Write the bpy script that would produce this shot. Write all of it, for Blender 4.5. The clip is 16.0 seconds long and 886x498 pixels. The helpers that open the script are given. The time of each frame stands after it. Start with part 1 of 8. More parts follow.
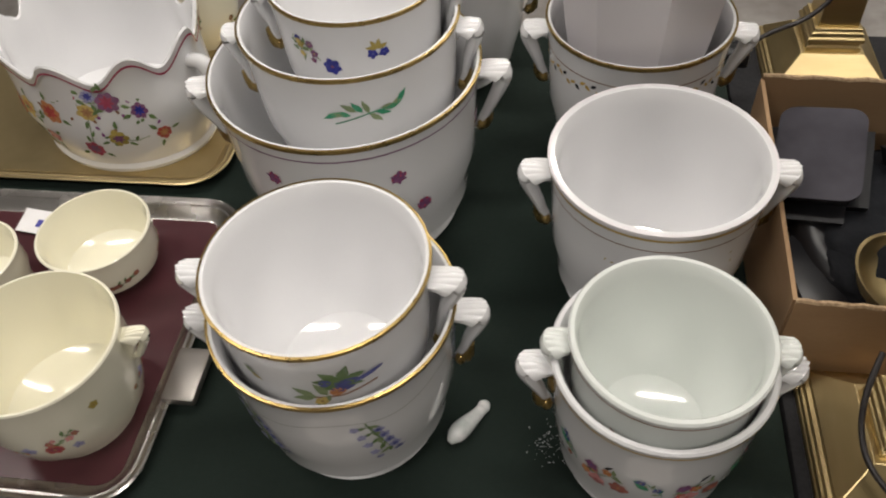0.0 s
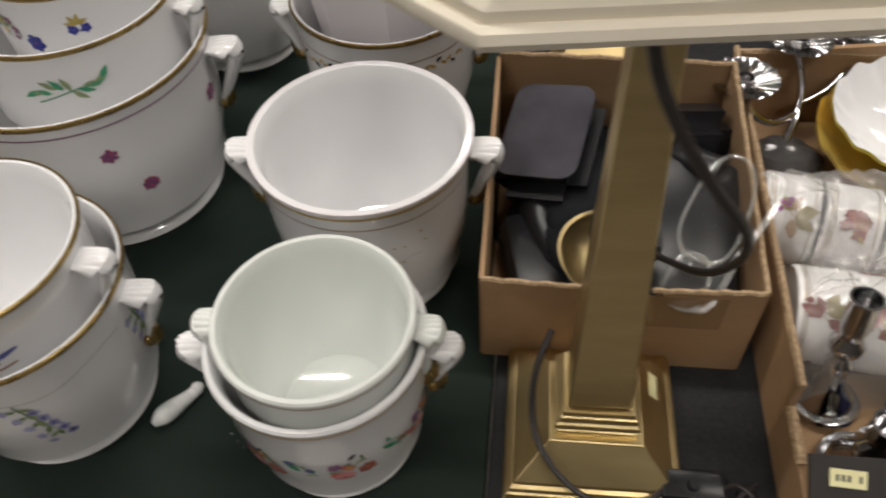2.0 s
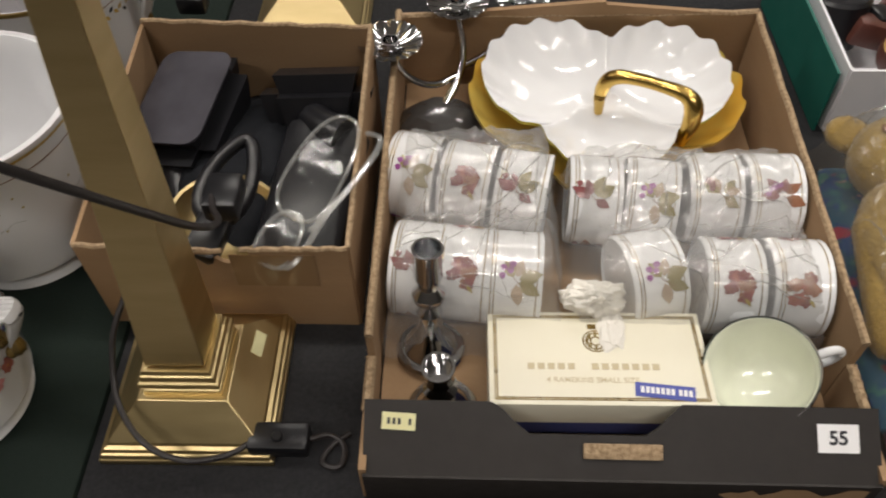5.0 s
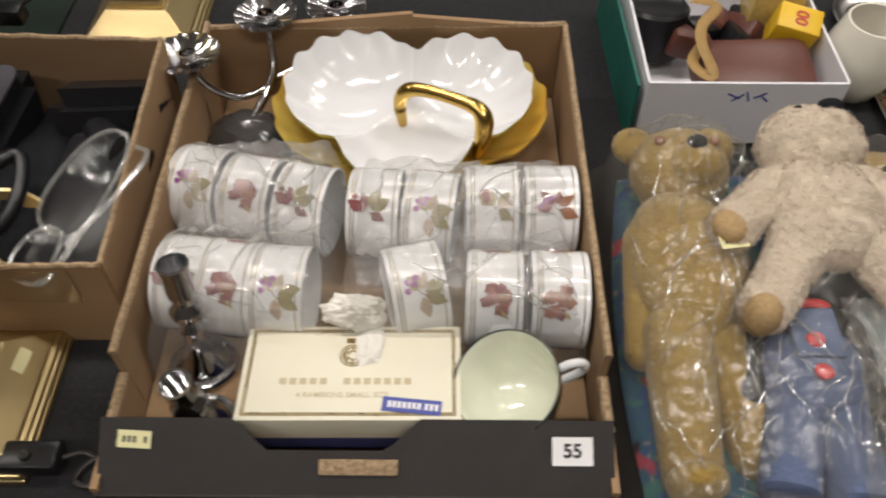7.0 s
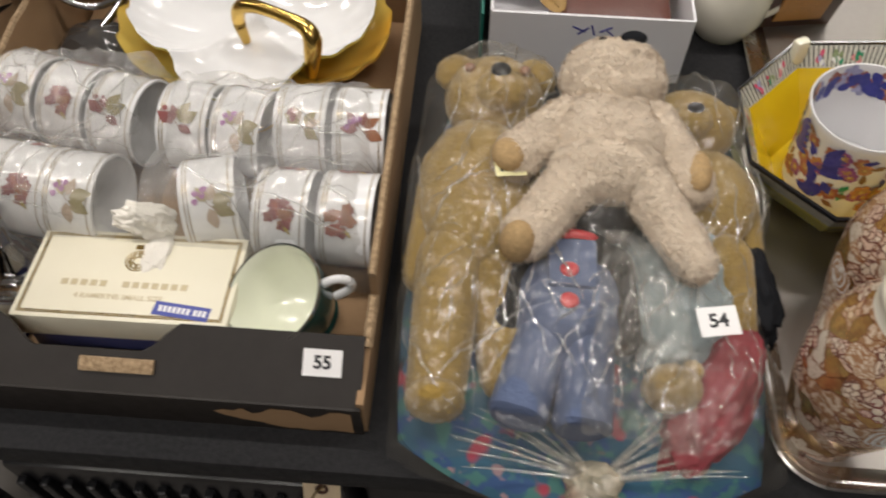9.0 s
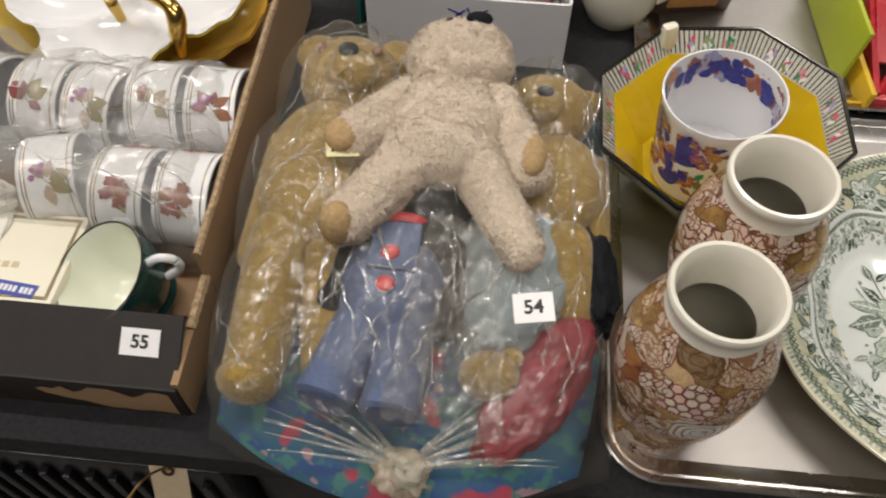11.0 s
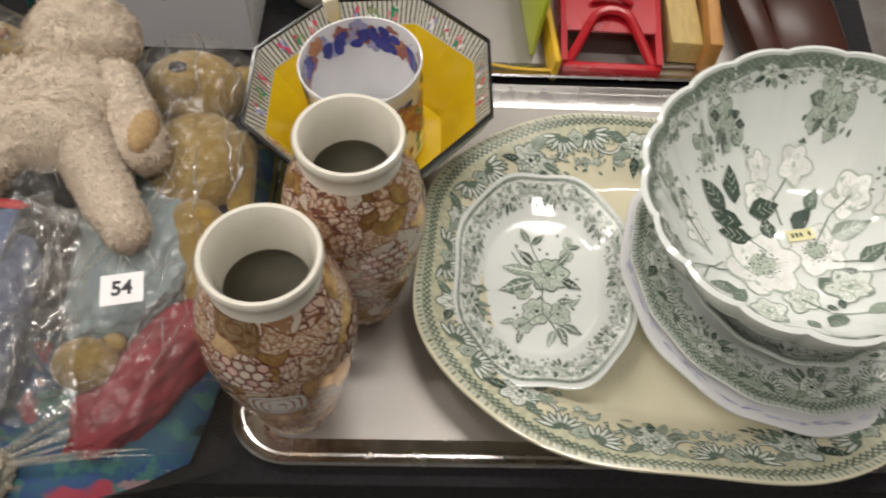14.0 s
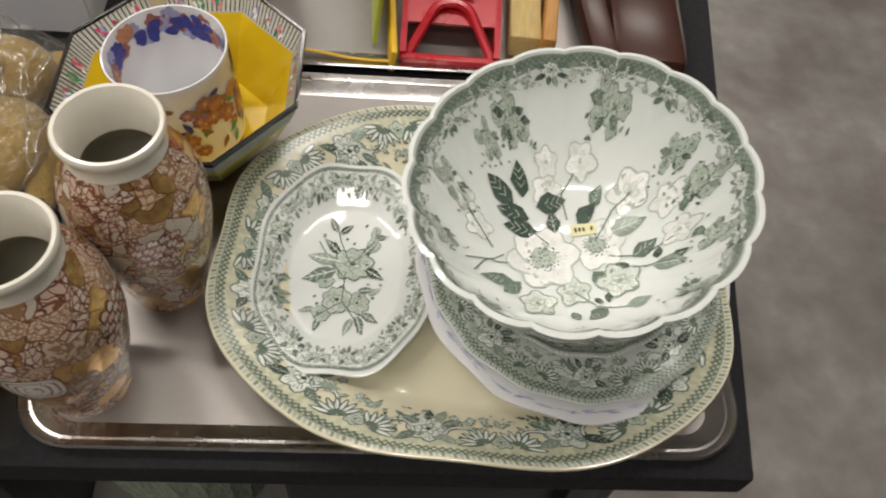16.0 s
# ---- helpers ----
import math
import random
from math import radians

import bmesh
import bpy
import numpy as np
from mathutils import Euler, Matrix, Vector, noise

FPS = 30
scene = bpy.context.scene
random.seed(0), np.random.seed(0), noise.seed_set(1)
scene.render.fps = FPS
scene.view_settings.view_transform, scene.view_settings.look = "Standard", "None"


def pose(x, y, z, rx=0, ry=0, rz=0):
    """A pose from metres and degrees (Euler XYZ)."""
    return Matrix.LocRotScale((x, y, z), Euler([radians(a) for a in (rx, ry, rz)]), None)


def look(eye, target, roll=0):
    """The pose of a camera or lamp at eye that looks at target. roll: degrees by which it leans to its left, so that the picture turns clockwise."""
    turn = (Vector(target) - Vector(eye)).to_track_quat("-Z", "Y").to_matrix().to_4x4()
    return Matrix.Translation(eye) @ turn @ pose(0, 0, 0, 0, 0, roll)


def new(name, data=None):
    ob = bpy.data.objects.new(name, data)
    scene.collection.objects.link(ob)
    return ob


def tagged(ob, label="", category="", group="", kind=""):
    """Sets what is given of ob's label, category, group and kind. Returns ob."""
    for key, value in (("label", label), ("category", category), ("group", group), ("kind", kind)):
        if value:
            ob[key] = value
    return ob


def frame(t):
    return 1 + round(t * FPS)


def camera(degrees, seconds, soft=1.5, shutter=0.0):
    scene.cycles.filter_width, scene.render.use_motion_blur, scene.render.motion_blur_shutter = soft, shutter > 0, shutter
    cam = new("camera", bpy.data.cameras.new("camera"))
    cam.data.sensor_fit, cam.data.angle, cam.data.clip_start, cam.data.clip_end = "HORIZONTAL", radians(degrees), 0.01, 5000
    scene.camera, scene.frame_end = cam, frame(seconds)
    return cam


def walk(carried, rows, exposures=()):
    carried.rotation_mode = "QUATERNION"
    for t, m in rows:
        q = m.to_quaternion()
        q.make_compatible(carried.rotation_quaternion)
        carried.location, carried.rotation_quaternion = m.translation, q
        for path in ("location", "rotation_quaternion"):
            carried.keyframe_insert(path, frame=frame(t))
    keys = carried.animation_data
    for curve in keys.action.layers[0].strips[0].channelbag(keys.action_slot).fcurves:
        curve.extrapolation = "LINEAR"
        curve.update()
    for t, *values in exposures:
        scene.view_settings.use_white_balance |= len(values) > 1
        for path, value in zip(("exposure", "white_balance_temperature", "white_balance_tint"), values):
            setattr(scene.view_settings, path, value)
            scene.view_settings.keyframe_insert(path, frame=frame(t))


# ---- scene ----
cam = camera(58.0, 16.0, soft=2.0, shutter=0.5)
PATH = [
    (0, (0.077, 0.018, 1.426), (-0.182, 1.311, -0.078), -5.4),
    (0.5, (0.129, 0.033, 1.411), (-0.174, 1.326, -0.085), -6.0),
    (1, (0.199, 0.05, 1.401), (-0.106, 1.324, -0.11), -6.8),
    (1.5, (0.248, 0.052, 1.396), (0.013, 1.328, -0.126), -5.3),
    (2, (0.324, 0.05, 1.406), (0.129, 1.314, -0.131), -3.9),
    (2.5, (0.408, 0.048, 1.406), (0.231, 1.317, -0.13), -3.3),
    (3, (0.486, 0.05, 1.402), (0.347, 1.312, -0.144), -2.7),
    (3.5, (0.532, 0.057, 1.396), (0.426, 1.315, -0.155), -2.1),
    (4, (0.561, 0.055, 1.396), (0.478, 1.289, -0.176), -1.3),
    (4.2, (0.573, 0.05, 1.392), (0.5, 1.282, -0.182), -0.9),
    (6.3, (0.747, 0.045, 1.41), (0.717, 1.291, -0.155), -2.0),
    (6.5, (0.767, 0.044, 1.408), (0.731, 1.297, -0.15), -1.8),
    (7, (0.824, 0.058, 1.4), (0.818, 1.303, -0.165), 0.2),
    (7.5, (0.886, 0.068, 1.392), (0.894, 1.282, -0.197), 1.5),
    (8, (0.931, 0.06, 1.394), (0.912, 1.247, -0.216), 1.4),
    (8.5, (0.972, 0.049, 1.4), (0.907, 1.207, -0.229), 0.0),
    (9, (1.039, 0.043, 1.397), (0.969, 1.171, -0.253), 0.8),
    (9.2, (1.06, 0.046, 1.398), (0.999, 1.165, -0.258), 1.2),
    (11.3, (1.215, 0.055, 1.376), (1.112, 1.163, -0.286), 0.5),
    (11.5, (1.232, 0.051, 1.369), (1.132, 1.146, -0.302), 0.4),
    (12, (1.285, 0.046, 1.365), (1.186, 1.126, -0.315), -0.0),
    (12.5, (1.332, 0.05, 1.361), (1.259, 1.151, -0.307), 0.2),
    (13, (1.359, 0.067, 1.364), (1.327, 1.203, -0.282), 0.7),
    (13.5, (1.402, 0.066, 1.36), (1.424, 1.214, -0.278), 2.2),
    (14, (1.445, 0.059, 1.355), (1.512, 1.194, -0.29), 4.1),
    (14.5, (1.482, 0.055, 1.362), (1.593, 1.183, -0.287), 5.9),
    (15, (1.525, 0.064, 1.355), (1.683, 1.159, -0.311), 8.4),
    (15.5, (1.552, 0.062, 1.366), (1.714, 1.155, -0.302), 8.8),
    (16, (1.593, 0.056, 1.378), (1.73, 1.156, -0.287), 8.1),
]
walk(cam, [(t, look(eye, target, roll)) for t, eye, target, roll in PATH])
LAMP_WATTS = 19.5
# ---- light and room ----
TOP = 0.742          # height of the table tops
world = bpy.data.worlds.new("room_air")
world.use_nodes = True
world.node_tree.nodes["Background"].inputs[0].default_value = (1.0, 0.98, 0.96, 1)
world.node_tree.nodes["Background"].inputs[1].default_value = 0.05
scene.world = world


# ---- materials ----
def mat(name, color, rough=0.5, metal=0.0, grain=0.0, scale=40.0, bump=0.0, bump_scale=None, dark=None, blotch=0.0,
        blotch_scale=6.0, coat=0.0, sheen=0.0, spec=0.5, island=0.0, stretch=None, sss=0.0):
    """A surface with colour grain at two scales, relief and a varied roughness."""
    m = bpy.data.materials.new(name)
    m.use_nodes = True
    nt = m.node_tree
    p = nt.nodes["Principled BSDF"]
    p.inputs["Base Color"].default_value = (*color, 1)
    p.inputs["Roughness"].default_value = rough
    p.inputs["Metallic"].default_value = metal
    p.inputs["Specular IOR Level"].default_value = spec
    p.inputs["Coat Weight"].default_value = coat
    p.inputs["Coat Roughness"].default_value = 0.04
    p.inputs["Sheen Weight"].default_value = sheen
    p.inputs["Subsurface Weight"].default_value = sss
    p.inputs["Subsurface Radius"].default_value = (0.004, 0.003, 0.002)
    tc = nt.nodes.new("ShaderNodeTexCoord")
    out = tc.outputs["Object"]
    if stretch:
        mp = nt.nodes.new("ShaderNodeMapping")
        mp.inputs["Scale"].default_value = stretch
        nt.links.new(out, mp.inputs["Vector"])
        out = mp.outputs["Vector"]

    def noise_at(s, detail=4.0):
        n = nt.nodes.new("ShaderNodeTexNoise")
        n.inputs["Scale"].default_value = s
        n.inputs["Detail"].default_value = detail
        nt.links.new(out, n.inputs["Vector"])
        return n.outputs["Fac"]

    col = None
    dk = dark or tuple(c * 0.55 for c in color)
    for amount, s in ((grain, scale), (blotch, blotch_scale)):
        if not amount:
            continue
        r = nt.nodes.new("ShaderNodeValToRGB")
        r.color_ramp.elements[0].position, r.color_ramp.elements[1].position = 0.35, 0.68
        r.color_ramp.elements[0].color, r.color_ramp.elements[1].color = (amount,) * 3 + (1,), (0, 0, 0, 1)
        nt.links.new(noise_at(s), r.inputs["Fac"])
        mx = nt.nodes.new("ShaderNodeMix")
        mx.data_type = "RGBA"
        mx.inputs["B"].default_value = (*dk, 1)
        if col is None:
            mx.inputs["A"].default_value = (*color, 1)
        else:
            nt.links.new(col, mx.inputs["A"])
        nt.links.new(r.outputs["Color"], mx.inputs["Factor"])
        col = mx.outputs["Result"]
    if island:
        g = nt.nodes.new("ShaderNodeNewGeometry")
        h = nt.nodes.new("ShaderNodeHueSaturation")
        mr = nt.nodes.new("ShaderNodeMapRange")
        mr.inputs["To Min"].default_value, mr.inputs["To Max"].default_value = 1 - island, 1 + island
        nt.links.new(g.outputs["Random Per Island"], mr.inputs["Value"])
        nt.links.new(mr.outputs["Result"], h.inputs["Value"])
        if col is None:
            h.inputs["Color"].default_value = (*color, 1)
        else:
            nt.links.new(col, h.inputs["Color"])
        col = h.outputs["Color"]
    if col is not None:
        nt.links.new(col, p.inputs["Base Color"])
    if grain or blotch:
        mr = nt.nodes.new("ShaderNodeMapRange")
        mr.inputs["To Min"].default_value, mr.inputs["To Max"].default_value = rough * 0.8, min(1, rough * 1.25)
        nt.links.new(noise_at(scale * 0.5), mr.inputs["Value"])
        nt.links.new(mr.outputs["Result"], p.inputs["Roughness"])
    if bump:
        b = nt.nodes.new("ShaderNodeBump")
        b.inputs["Strength"].default_value = bump
        b.inputs["Distance"].default_value = 0.002
        nt.links.new(noise_at(bump_scale or scale, 6.0), b.inputs["Height"])
        nt.links.new(b.outputs["Normal"], p.inputs["Normal"])
    return m


def film(name, color, body, gloss, scale, strength, rough=0.24, streak=1.0):
    """Thin clear plastic: mostly see-through, with a milky share and wrinkled highlights."""
    m = bpy.data.materials.new(name)
    m.use_nodes = True
    nt = m.node_tree
    nt.nodes.clear()
    o = nt.nodes.new("ShaderNodeOutputMaterial")
    clear = nt.nodes.new("ShaderNodeBsdfTransparent")
    clear.inputs["Color"].default_value = (0.97, 0.97, 0.96, 1)
    milk = nt.nodes.new("ShaderNodeBsdfDiffuse")
    milk.inputs["Color"].default_value = (*color, 1)
    shine = nt.nodes.new("ShaderNodeBsdfGlossy")
    shine.inputs["Roughness"].default_value = rough
    tc = nt.nodes.new("ShaderNodeTexCoord")
    n1 = nt.nodes.new("ShaderNodeTexNoise")
    n1.inputs["Scale"].default_value = scale
    n1.inputs["Detail"].default_value = 3
    n1.inputs["Distortion"].default_value = 1.6
    mp = nt.nodes.new("ShaderNodeMapping")
    mp.inputs["Rotation"].default_value = (0, 0, -0.5)
    mp.inputs["Scale"].default_value = (1, streak, 1)
    nt.links.new(tc.outputs["Object"], mp.inputs["Vector"])
    nt.links.new(mp.outputs["Vector"], n1.inputs["Vector"])
    b = nt.nodes.new("ShaderNodeBump")
    b.inputs["Strength"].default_value = strength
    b.inputs["Distance"].default_value = 0.006
    nt.links.new(n1.outputs["Fac"], b.inputs["Height"])
    nt.links.new(b.outputs["Normal"], shine.inputs["Normal"])
    haze = nt.nodes.new("ShaderNodeMapRange")
    haze.inputs["From Min"].default_value, haze.inputs["From Max"].default_value = 0.35, 0.75
    haze.inputs["To Min"].default_value, haze.inputs["To Max"].default_value = body * 0.75, body * 1.3
    nt.links.new(n1.outputs["Fac"], haze.inputs["Value"])
    m1, m2 = nt.nodes.new("ShaderNodeMixShader"), nt.nodes.new("ShaderNodeMixShader")
    nt.links.new(haze.outputs["Result"], m1.inputs[0])
    nt.links.new(clear.outputs[0], m1.inputs[1])
    nt.links.new(milk.outputs[0], m1.inputs[2])
    m2.inputs[0].default_value = gloss
    nt.links.new(m1.outputs[0], m2.inputs[1])
    nt.links.new(shine.outputs[0], m2.inputs[2])
    nt.links.new(m2.outputs[0], o.inputs[0])
    return m


def glow(name, color, strength):
    m = bpy.data.materials.new(name)
    m.use_nodes = True
    p = m.node_tree.nodes["Principled BSDF"]
    p.inputs["Base Color"].default_value = (*color, 1)
    p.inputs["Emission Color"].default_value = (*color, 1)
    p.inputs["Emission Strength"].default_value = strength
    return m


PORCELAIN = mat("white_porcelain", (0.80, 0.80, 0.81), 0.09, blotch=0.10, blotch_scale=9, dark=(0.74, 0.75, 0.76), coat=0.5)
GREENWARE = mat("cool_white_porcelain", (0.76, 0.79, 0.76), 0.10, blotch=0.10, blotch_scale=9, dark=(0.70, 0.74, 0.71), coat=0.5)
BONE = mat("cream_bone_china", (0.84, 0.81, 0.66), 0.12, blotch=0.12, blotch_scale=12, dark=(0.80, 0.76, 0.58), coat=0.5)
CREAMWARE = mat("cream_earthenware", (0.78, 0.74, 0.56), 0.13, grain=0.08, scale=90, blotch=0.25, blotch_scale=9, dark=(0.70, 0.63, 0.42), coat=0.5)
IVORY = mat("crazed_ivory_glaze", (0.80, 0.77, 0.68), 0.18, grain=0.12, scale=120, blotch=0.2, blotch_scale=14, dark=(0.66, 0.60, 0.48), coat=0.4)
MATTWHITE = mat("unglazed_white_china", (0.76, 0.73, 0.75), 0.35, blotch=0.15, blotch_scale=10, dark=(0.70, 0.67, 0.69))
GOLD = mat("worn_gilding", (0.36, 0.26, 0.095), 0.28, 0.85, grain=0.5, scale=160, dark=(0.20, 0.12, 0.04))
BRIGHTGOLD = mat("bright_gold_lustre", (0.62, 0.42, 0.12), 0.18, 1.0, grain=0.15, scale=60, dark=(0.55, 0.33, 0.06))
BRASS = mat("brushed_antique_brass", (0.64, 0.51, 0.27), 0.38, 1.0, grain=0.08, scale=30, blotch=0.35, blotch_scale=12, dark=(0.44, 0.33, 0.15), stretch=(1, 1, 6))
GOLDTRAY = mat("gold_anodised_tray", (0.56, 0.45, 0.25), 0.34, 0.9, grain=0.2, scale=60, blotch=0.25, dark=(0.42, 0.33, 0.17))
CHROME = mat("tarnished_chrome", (0.62, 0.62, 0.63), 0.09, 1.0, grain=0.25, scale=60, blotch=0.3, blotch_scale=20, dark=(0.34, 0.33, 0.33))
STEEL = mat("brushed_steel_tray", (0.42, 0.395, 0.37), 0.44, 0.95, grain=0.10, scale=300, blotch=0.2, blotch_scale=9, dark=(0.35, 0.325, 0.30), bump=0.05, bump_scale=900)
STEELRIM = mat("polished_steel_rim", (0.60, 0.58, 0.56), 0.26, 1.0, grain=0.2, scale=60, dark=(0.40, 0.38, 0.36))
MAROON = mat("maroon_tray_lining", (0.075, 0.022, 0.028), 0.30, grain=0.3, scale=60, blotch=0.3, dark=(0.05, 0.014, 0.018))
CARDBOARD = mat("brown_cardboard", (0.36, 0.23, 0.125), 0.85, grain=0.25, scale=220, blotch=0.35, blotch_scale=9, dark=(0.26, 0.155, 0.08), bump=0.15, bump_scale=130, stretch=(1, 1, 4))
CARDEDGE = mat("torn_corrugated_edge", (0.46, 0.33, 0.20), 0.9, grain=0.7, scale=260, dark=(0.16, 0.10, 0.05), bump=0.8, bump_scale=240)
DARKCARD = mat("dark_printed_cardboard", (0.022, 0.019, 0.018), 0.55, spec=0.3, grain=0.4, scale=120, blotch=0.4, blotch_scale=10, dark=(0.028, 0.023, 0.02), bump=0.12, bump_scale=90)
WHITECARD = mat("white_card", (0.78, 0.77, 0.80), 0.55, grain=0.1, scale=80, blotch=0.15, dark=(0.68, 0.67, 0.70))
CREAMCARD = mat("cream_card", (0.80, 0.76, 0.62), 0.42, grain=0.08, scale=90, blotch=0.2, blotch_scale=14, dark=(0.72, 0.67, 0.50))
NAVY = mat("navy_card", (0.04, 0.05, 0.16), 0.5, grain=0.2, scale=100)
GREENCARD = mat("dark_green_card", (0.012, 0.13, 0.10), 0.5, grain=0.2, scale=90)
BLACKTOP = mat("black_table_cloth", (0.015, 0.015, 0.017), 0.8, spec=0.2, grain=0.5, scale=240, blotch=0.4, blotch_scale=5, dark=(0.030, 0.030, 0.032), bump=0.3, bump_scale=600)
BAIZE = mat("dark_green_baize", (0.016, 0.023, 0.019), 0.9, spec=0.15, grain=0.6, scale=350, blotch=0.5, blotch_scale=6, dark=(0.014, 0.023, 0.019), bump=0.4, bump_scale=700)
CONCRETE = mat("stained_concrete_floor", (0.38, 0.36, 0.34), 0.6, grain=0.35, scale=20, blotch=0.75, blotch_scale=4.5, dark=(0.15, 0.13, 0.115), bump=0.15, bump_scale=60)
WALLPAINT = mat("painted_wall", (0.42, 0.41, 0.39), 0.8, grain=0.1, scale=30, blotch=0.2, blotch_scale=2)
CEILPAINT = mat("ceiling_paint", (0.62, 0.61, 0.59), 0.9, grain=0.1, scale=30)
BLACKPLASTIC = mat("scuffed_black_plastic", (0.008, 0.008, 0.010), 0.30, spec=0.35, grain=0.3, scale=80, blotch=0.3, blotch_scale=15, dark=(0.016, 0.016, 0.018), bump=0.06, bump_scale=300)
# non-metal glass: its blotchy grey colour stands in for a dim mirror reflection
MIRROR = mat("grey_reflection_glass", (0.07, 0.067, 0.08), 0.13, blotch=0.5, blotch_scale=14, dark=(0.012, 0.012, 0.015))
CABLE = mat("dark_cable_sheath", (0.022, 0.018, 0.018), 0.5, grain=0.3, scale=200)
GLASS = mat("smoky_glass_base", (0.05, 0.048, 0.048), 0.12, grain=0.3, scale=60, dark=(0.10, 0.095, 0.09), bump=0.5, bump_scale=60, coat=0.6)
LABEL = mat("white_paper_label", (0.84, 0.83, 0.84), 0.6, blotch=0.1, dark=(0.76, 0.75, 0.76))
YLABEL = mat("pale_yellow_sticker", (0.78, 0.74, 0.42), 0.6, blotch=0.15, dark=(0.70, 0.66, 0.36))
INK = mat("black_ink", (0.02, 0.02, 0.025), 0.6)
FADED = mat("faded_gold_print", (0.55, 0.47, 0.30), 0.5)
BLUEINK = mat("blue_ink", (0.05, 0.05, 0.30), 0.6)
TISSUE = mat("crumpled_white_tissue", (0.80, 0.77, 0.71), 0.9, blotch=0.2, blotch_scale=30, dark=(0.70, 0.66, 0.58))
BUFF = mat("buff_luggage_tag", (0.62, 0.50, 0.34), 0.8, grain=0.2, scale=120)
SHADECLOTH = mat("cream_silk_lampshade", (0.80, 0.74, 0.62), 0.75, grain=0.12, scale=40, blotch=0.15, dark=(0.70, 0.62, 0.48), bump=0.1, bump_scale=300, stretch=(1, 1, 0.1), sss=0.0)
YELLOWGLAZE = mat("yellow_glaze", (0.72, 0.50, 0.015), 0.16, blotch=0.25, blotch_scale=10, dark=(0.62, 0.42, 0.01), coat=0.5)
YELLOWOUT = mat("lemon_glaze", (0.66, 0.60, 0.12), 0.16, blotch=0.2, dark=(0.56, 0.50, 0.08), coat=0.5)
ORANGELEAF = mat("orange_shaded_glaze", (0.68, 0.38, 0.05), 0.15, blotch=0.8, blotch_scale=11, dark=(0.62, 0.54, 0.16), coat=0.6)
BEARGOLD = mat("golden_mohair", (0.37, 0.245, 0.055), 0.95, grain=0.4, scale=140, blotch=0.35, blotch_scale=14, dark=(0.26, 0.155, 0.030), bump=0.8, bump_scale=260, sheen=0.4)
BEARBEIGE = mat("beige_plush", (0.72, 0.62, 0.50), 0.95, grain=0.4, scale=110, blotch=0.3, blotch_scale=20, dark=(0.64, 0.53, 0.41), bump=0.9, bump_scale=200, sheen=0.3, island=0.07)
PADTAN = mat("tan_felt_pad", (0.46, 0.31, 0.15), 0.95, grain=0.5, scale=300, bump=0.5, bump_scale=400)
DENIM = mat("faded_blue_denim", (0.105, 0.14, 0.245), 0.85, grain=0.5, scale=260, blotch=0.4, blotch_scale=18, dark=(0.09, 0.12, 0.22), bump=0.4, bump_scale=300)
DARKCLOTH = mat("charcoal_cloth", (0.009, 0.010, 0.013), 0.85, spec=0.2, grain=0.4, scale=200, bump=0.3)
PALEBLUE = mat("pale_blue_cloth", (0.27, 0.33, 0.35), 0.9, grain=0.3, scale=180, blotch=0.3, blotch_scale=14, dark=(0.27, 0.34, 0.37), bump=0.3)
REDCLOTH = mat("crimson_cloth", (0.24, 0.022, 0.04), 0.8, grain=0.4, scale=160, blotch=0.3, dark=(0.22, 0.02, 0.03))
REDPLASTIC = mat("red_plastic", (0.46, 0.012, 0.022), 0.28, blotch=0.3, blotch_scale=12, dark=(0.34, 0.008, 0.016))
BUTTON = mat("red_button", (0.55, 0.03, 0.04), 0.35)
YELLOWPLASTIC = mat("yellow_plastic", (0.72, 0.45, 0.02), 0.4, blotch=0.3, dark=(0.58, 0.34, 0.02))
LIME = mat("lime_plastic", (0.45, 0.52, 0.03), 0.4, blotch=0.3)
PINE = mat("varnished_pine", (0.50, 0.24, 0.06), 0.4, grain=0.4, scale=40, stretch=(8, 1, 8))
OLDWOOD = mat("aged_yellow_wood", (0.52, 0.38, 0.14), 0.5, grain=0.4, scale=40, stretch=(8, 1, 8))
DARKWOOD = mat("dark_stained_wood", (0.06, 0.022, 0.015), 0.3, grain=0.4, scale=30)
LEATHER = mat("brown_leather", (0.13, 0.045, 0.032), 0.38, grain=0.3, scale=120, blotch=0.35, blotch_scale=18, dark=(0.08, 0.025, 0.018), bump=0.2, bump_scale=260)
STRAP = mat("tan_leather_strap", (0.36, 0.22, 0.07), 0.6, grain=0.3, scale=120)
DARKGREEN = mat("bottle_green_glaze", (0.01, 0.055, 0.05), 0.14, coat=0.5, blotch=0.2)
CELADON = mat("pale_celadon_glaze", (0.80, 0.82, 0.69), 0.12, blotch=0.15, dark=(0.75, 0.78, 0.62), coat=0.5)
BAGFILM = film("clear_plastic_bag", (0.56, 0.53, 0.47), 0.065, 0.045, 46, 0.7, 0.20, 0.14)
WRAPFILM = film("clear_wrap", (0.76, 0.76, 0.76), 0.16, 0.085, 34, 1.0, 0.14, 0.4)
CLEARFILM = film("clear_acrylic", (0.6, 0.6, 0.6), 0.012, 0.022, 20, 0.25, 0.08)
WICKER = mat("pale_striped_weave", (0.46, 0.52, 0.42), 0.8, grain=0.8, scale=30, dark=(0.16, 0.22, 0.15), stretch=(12, 1, 1))

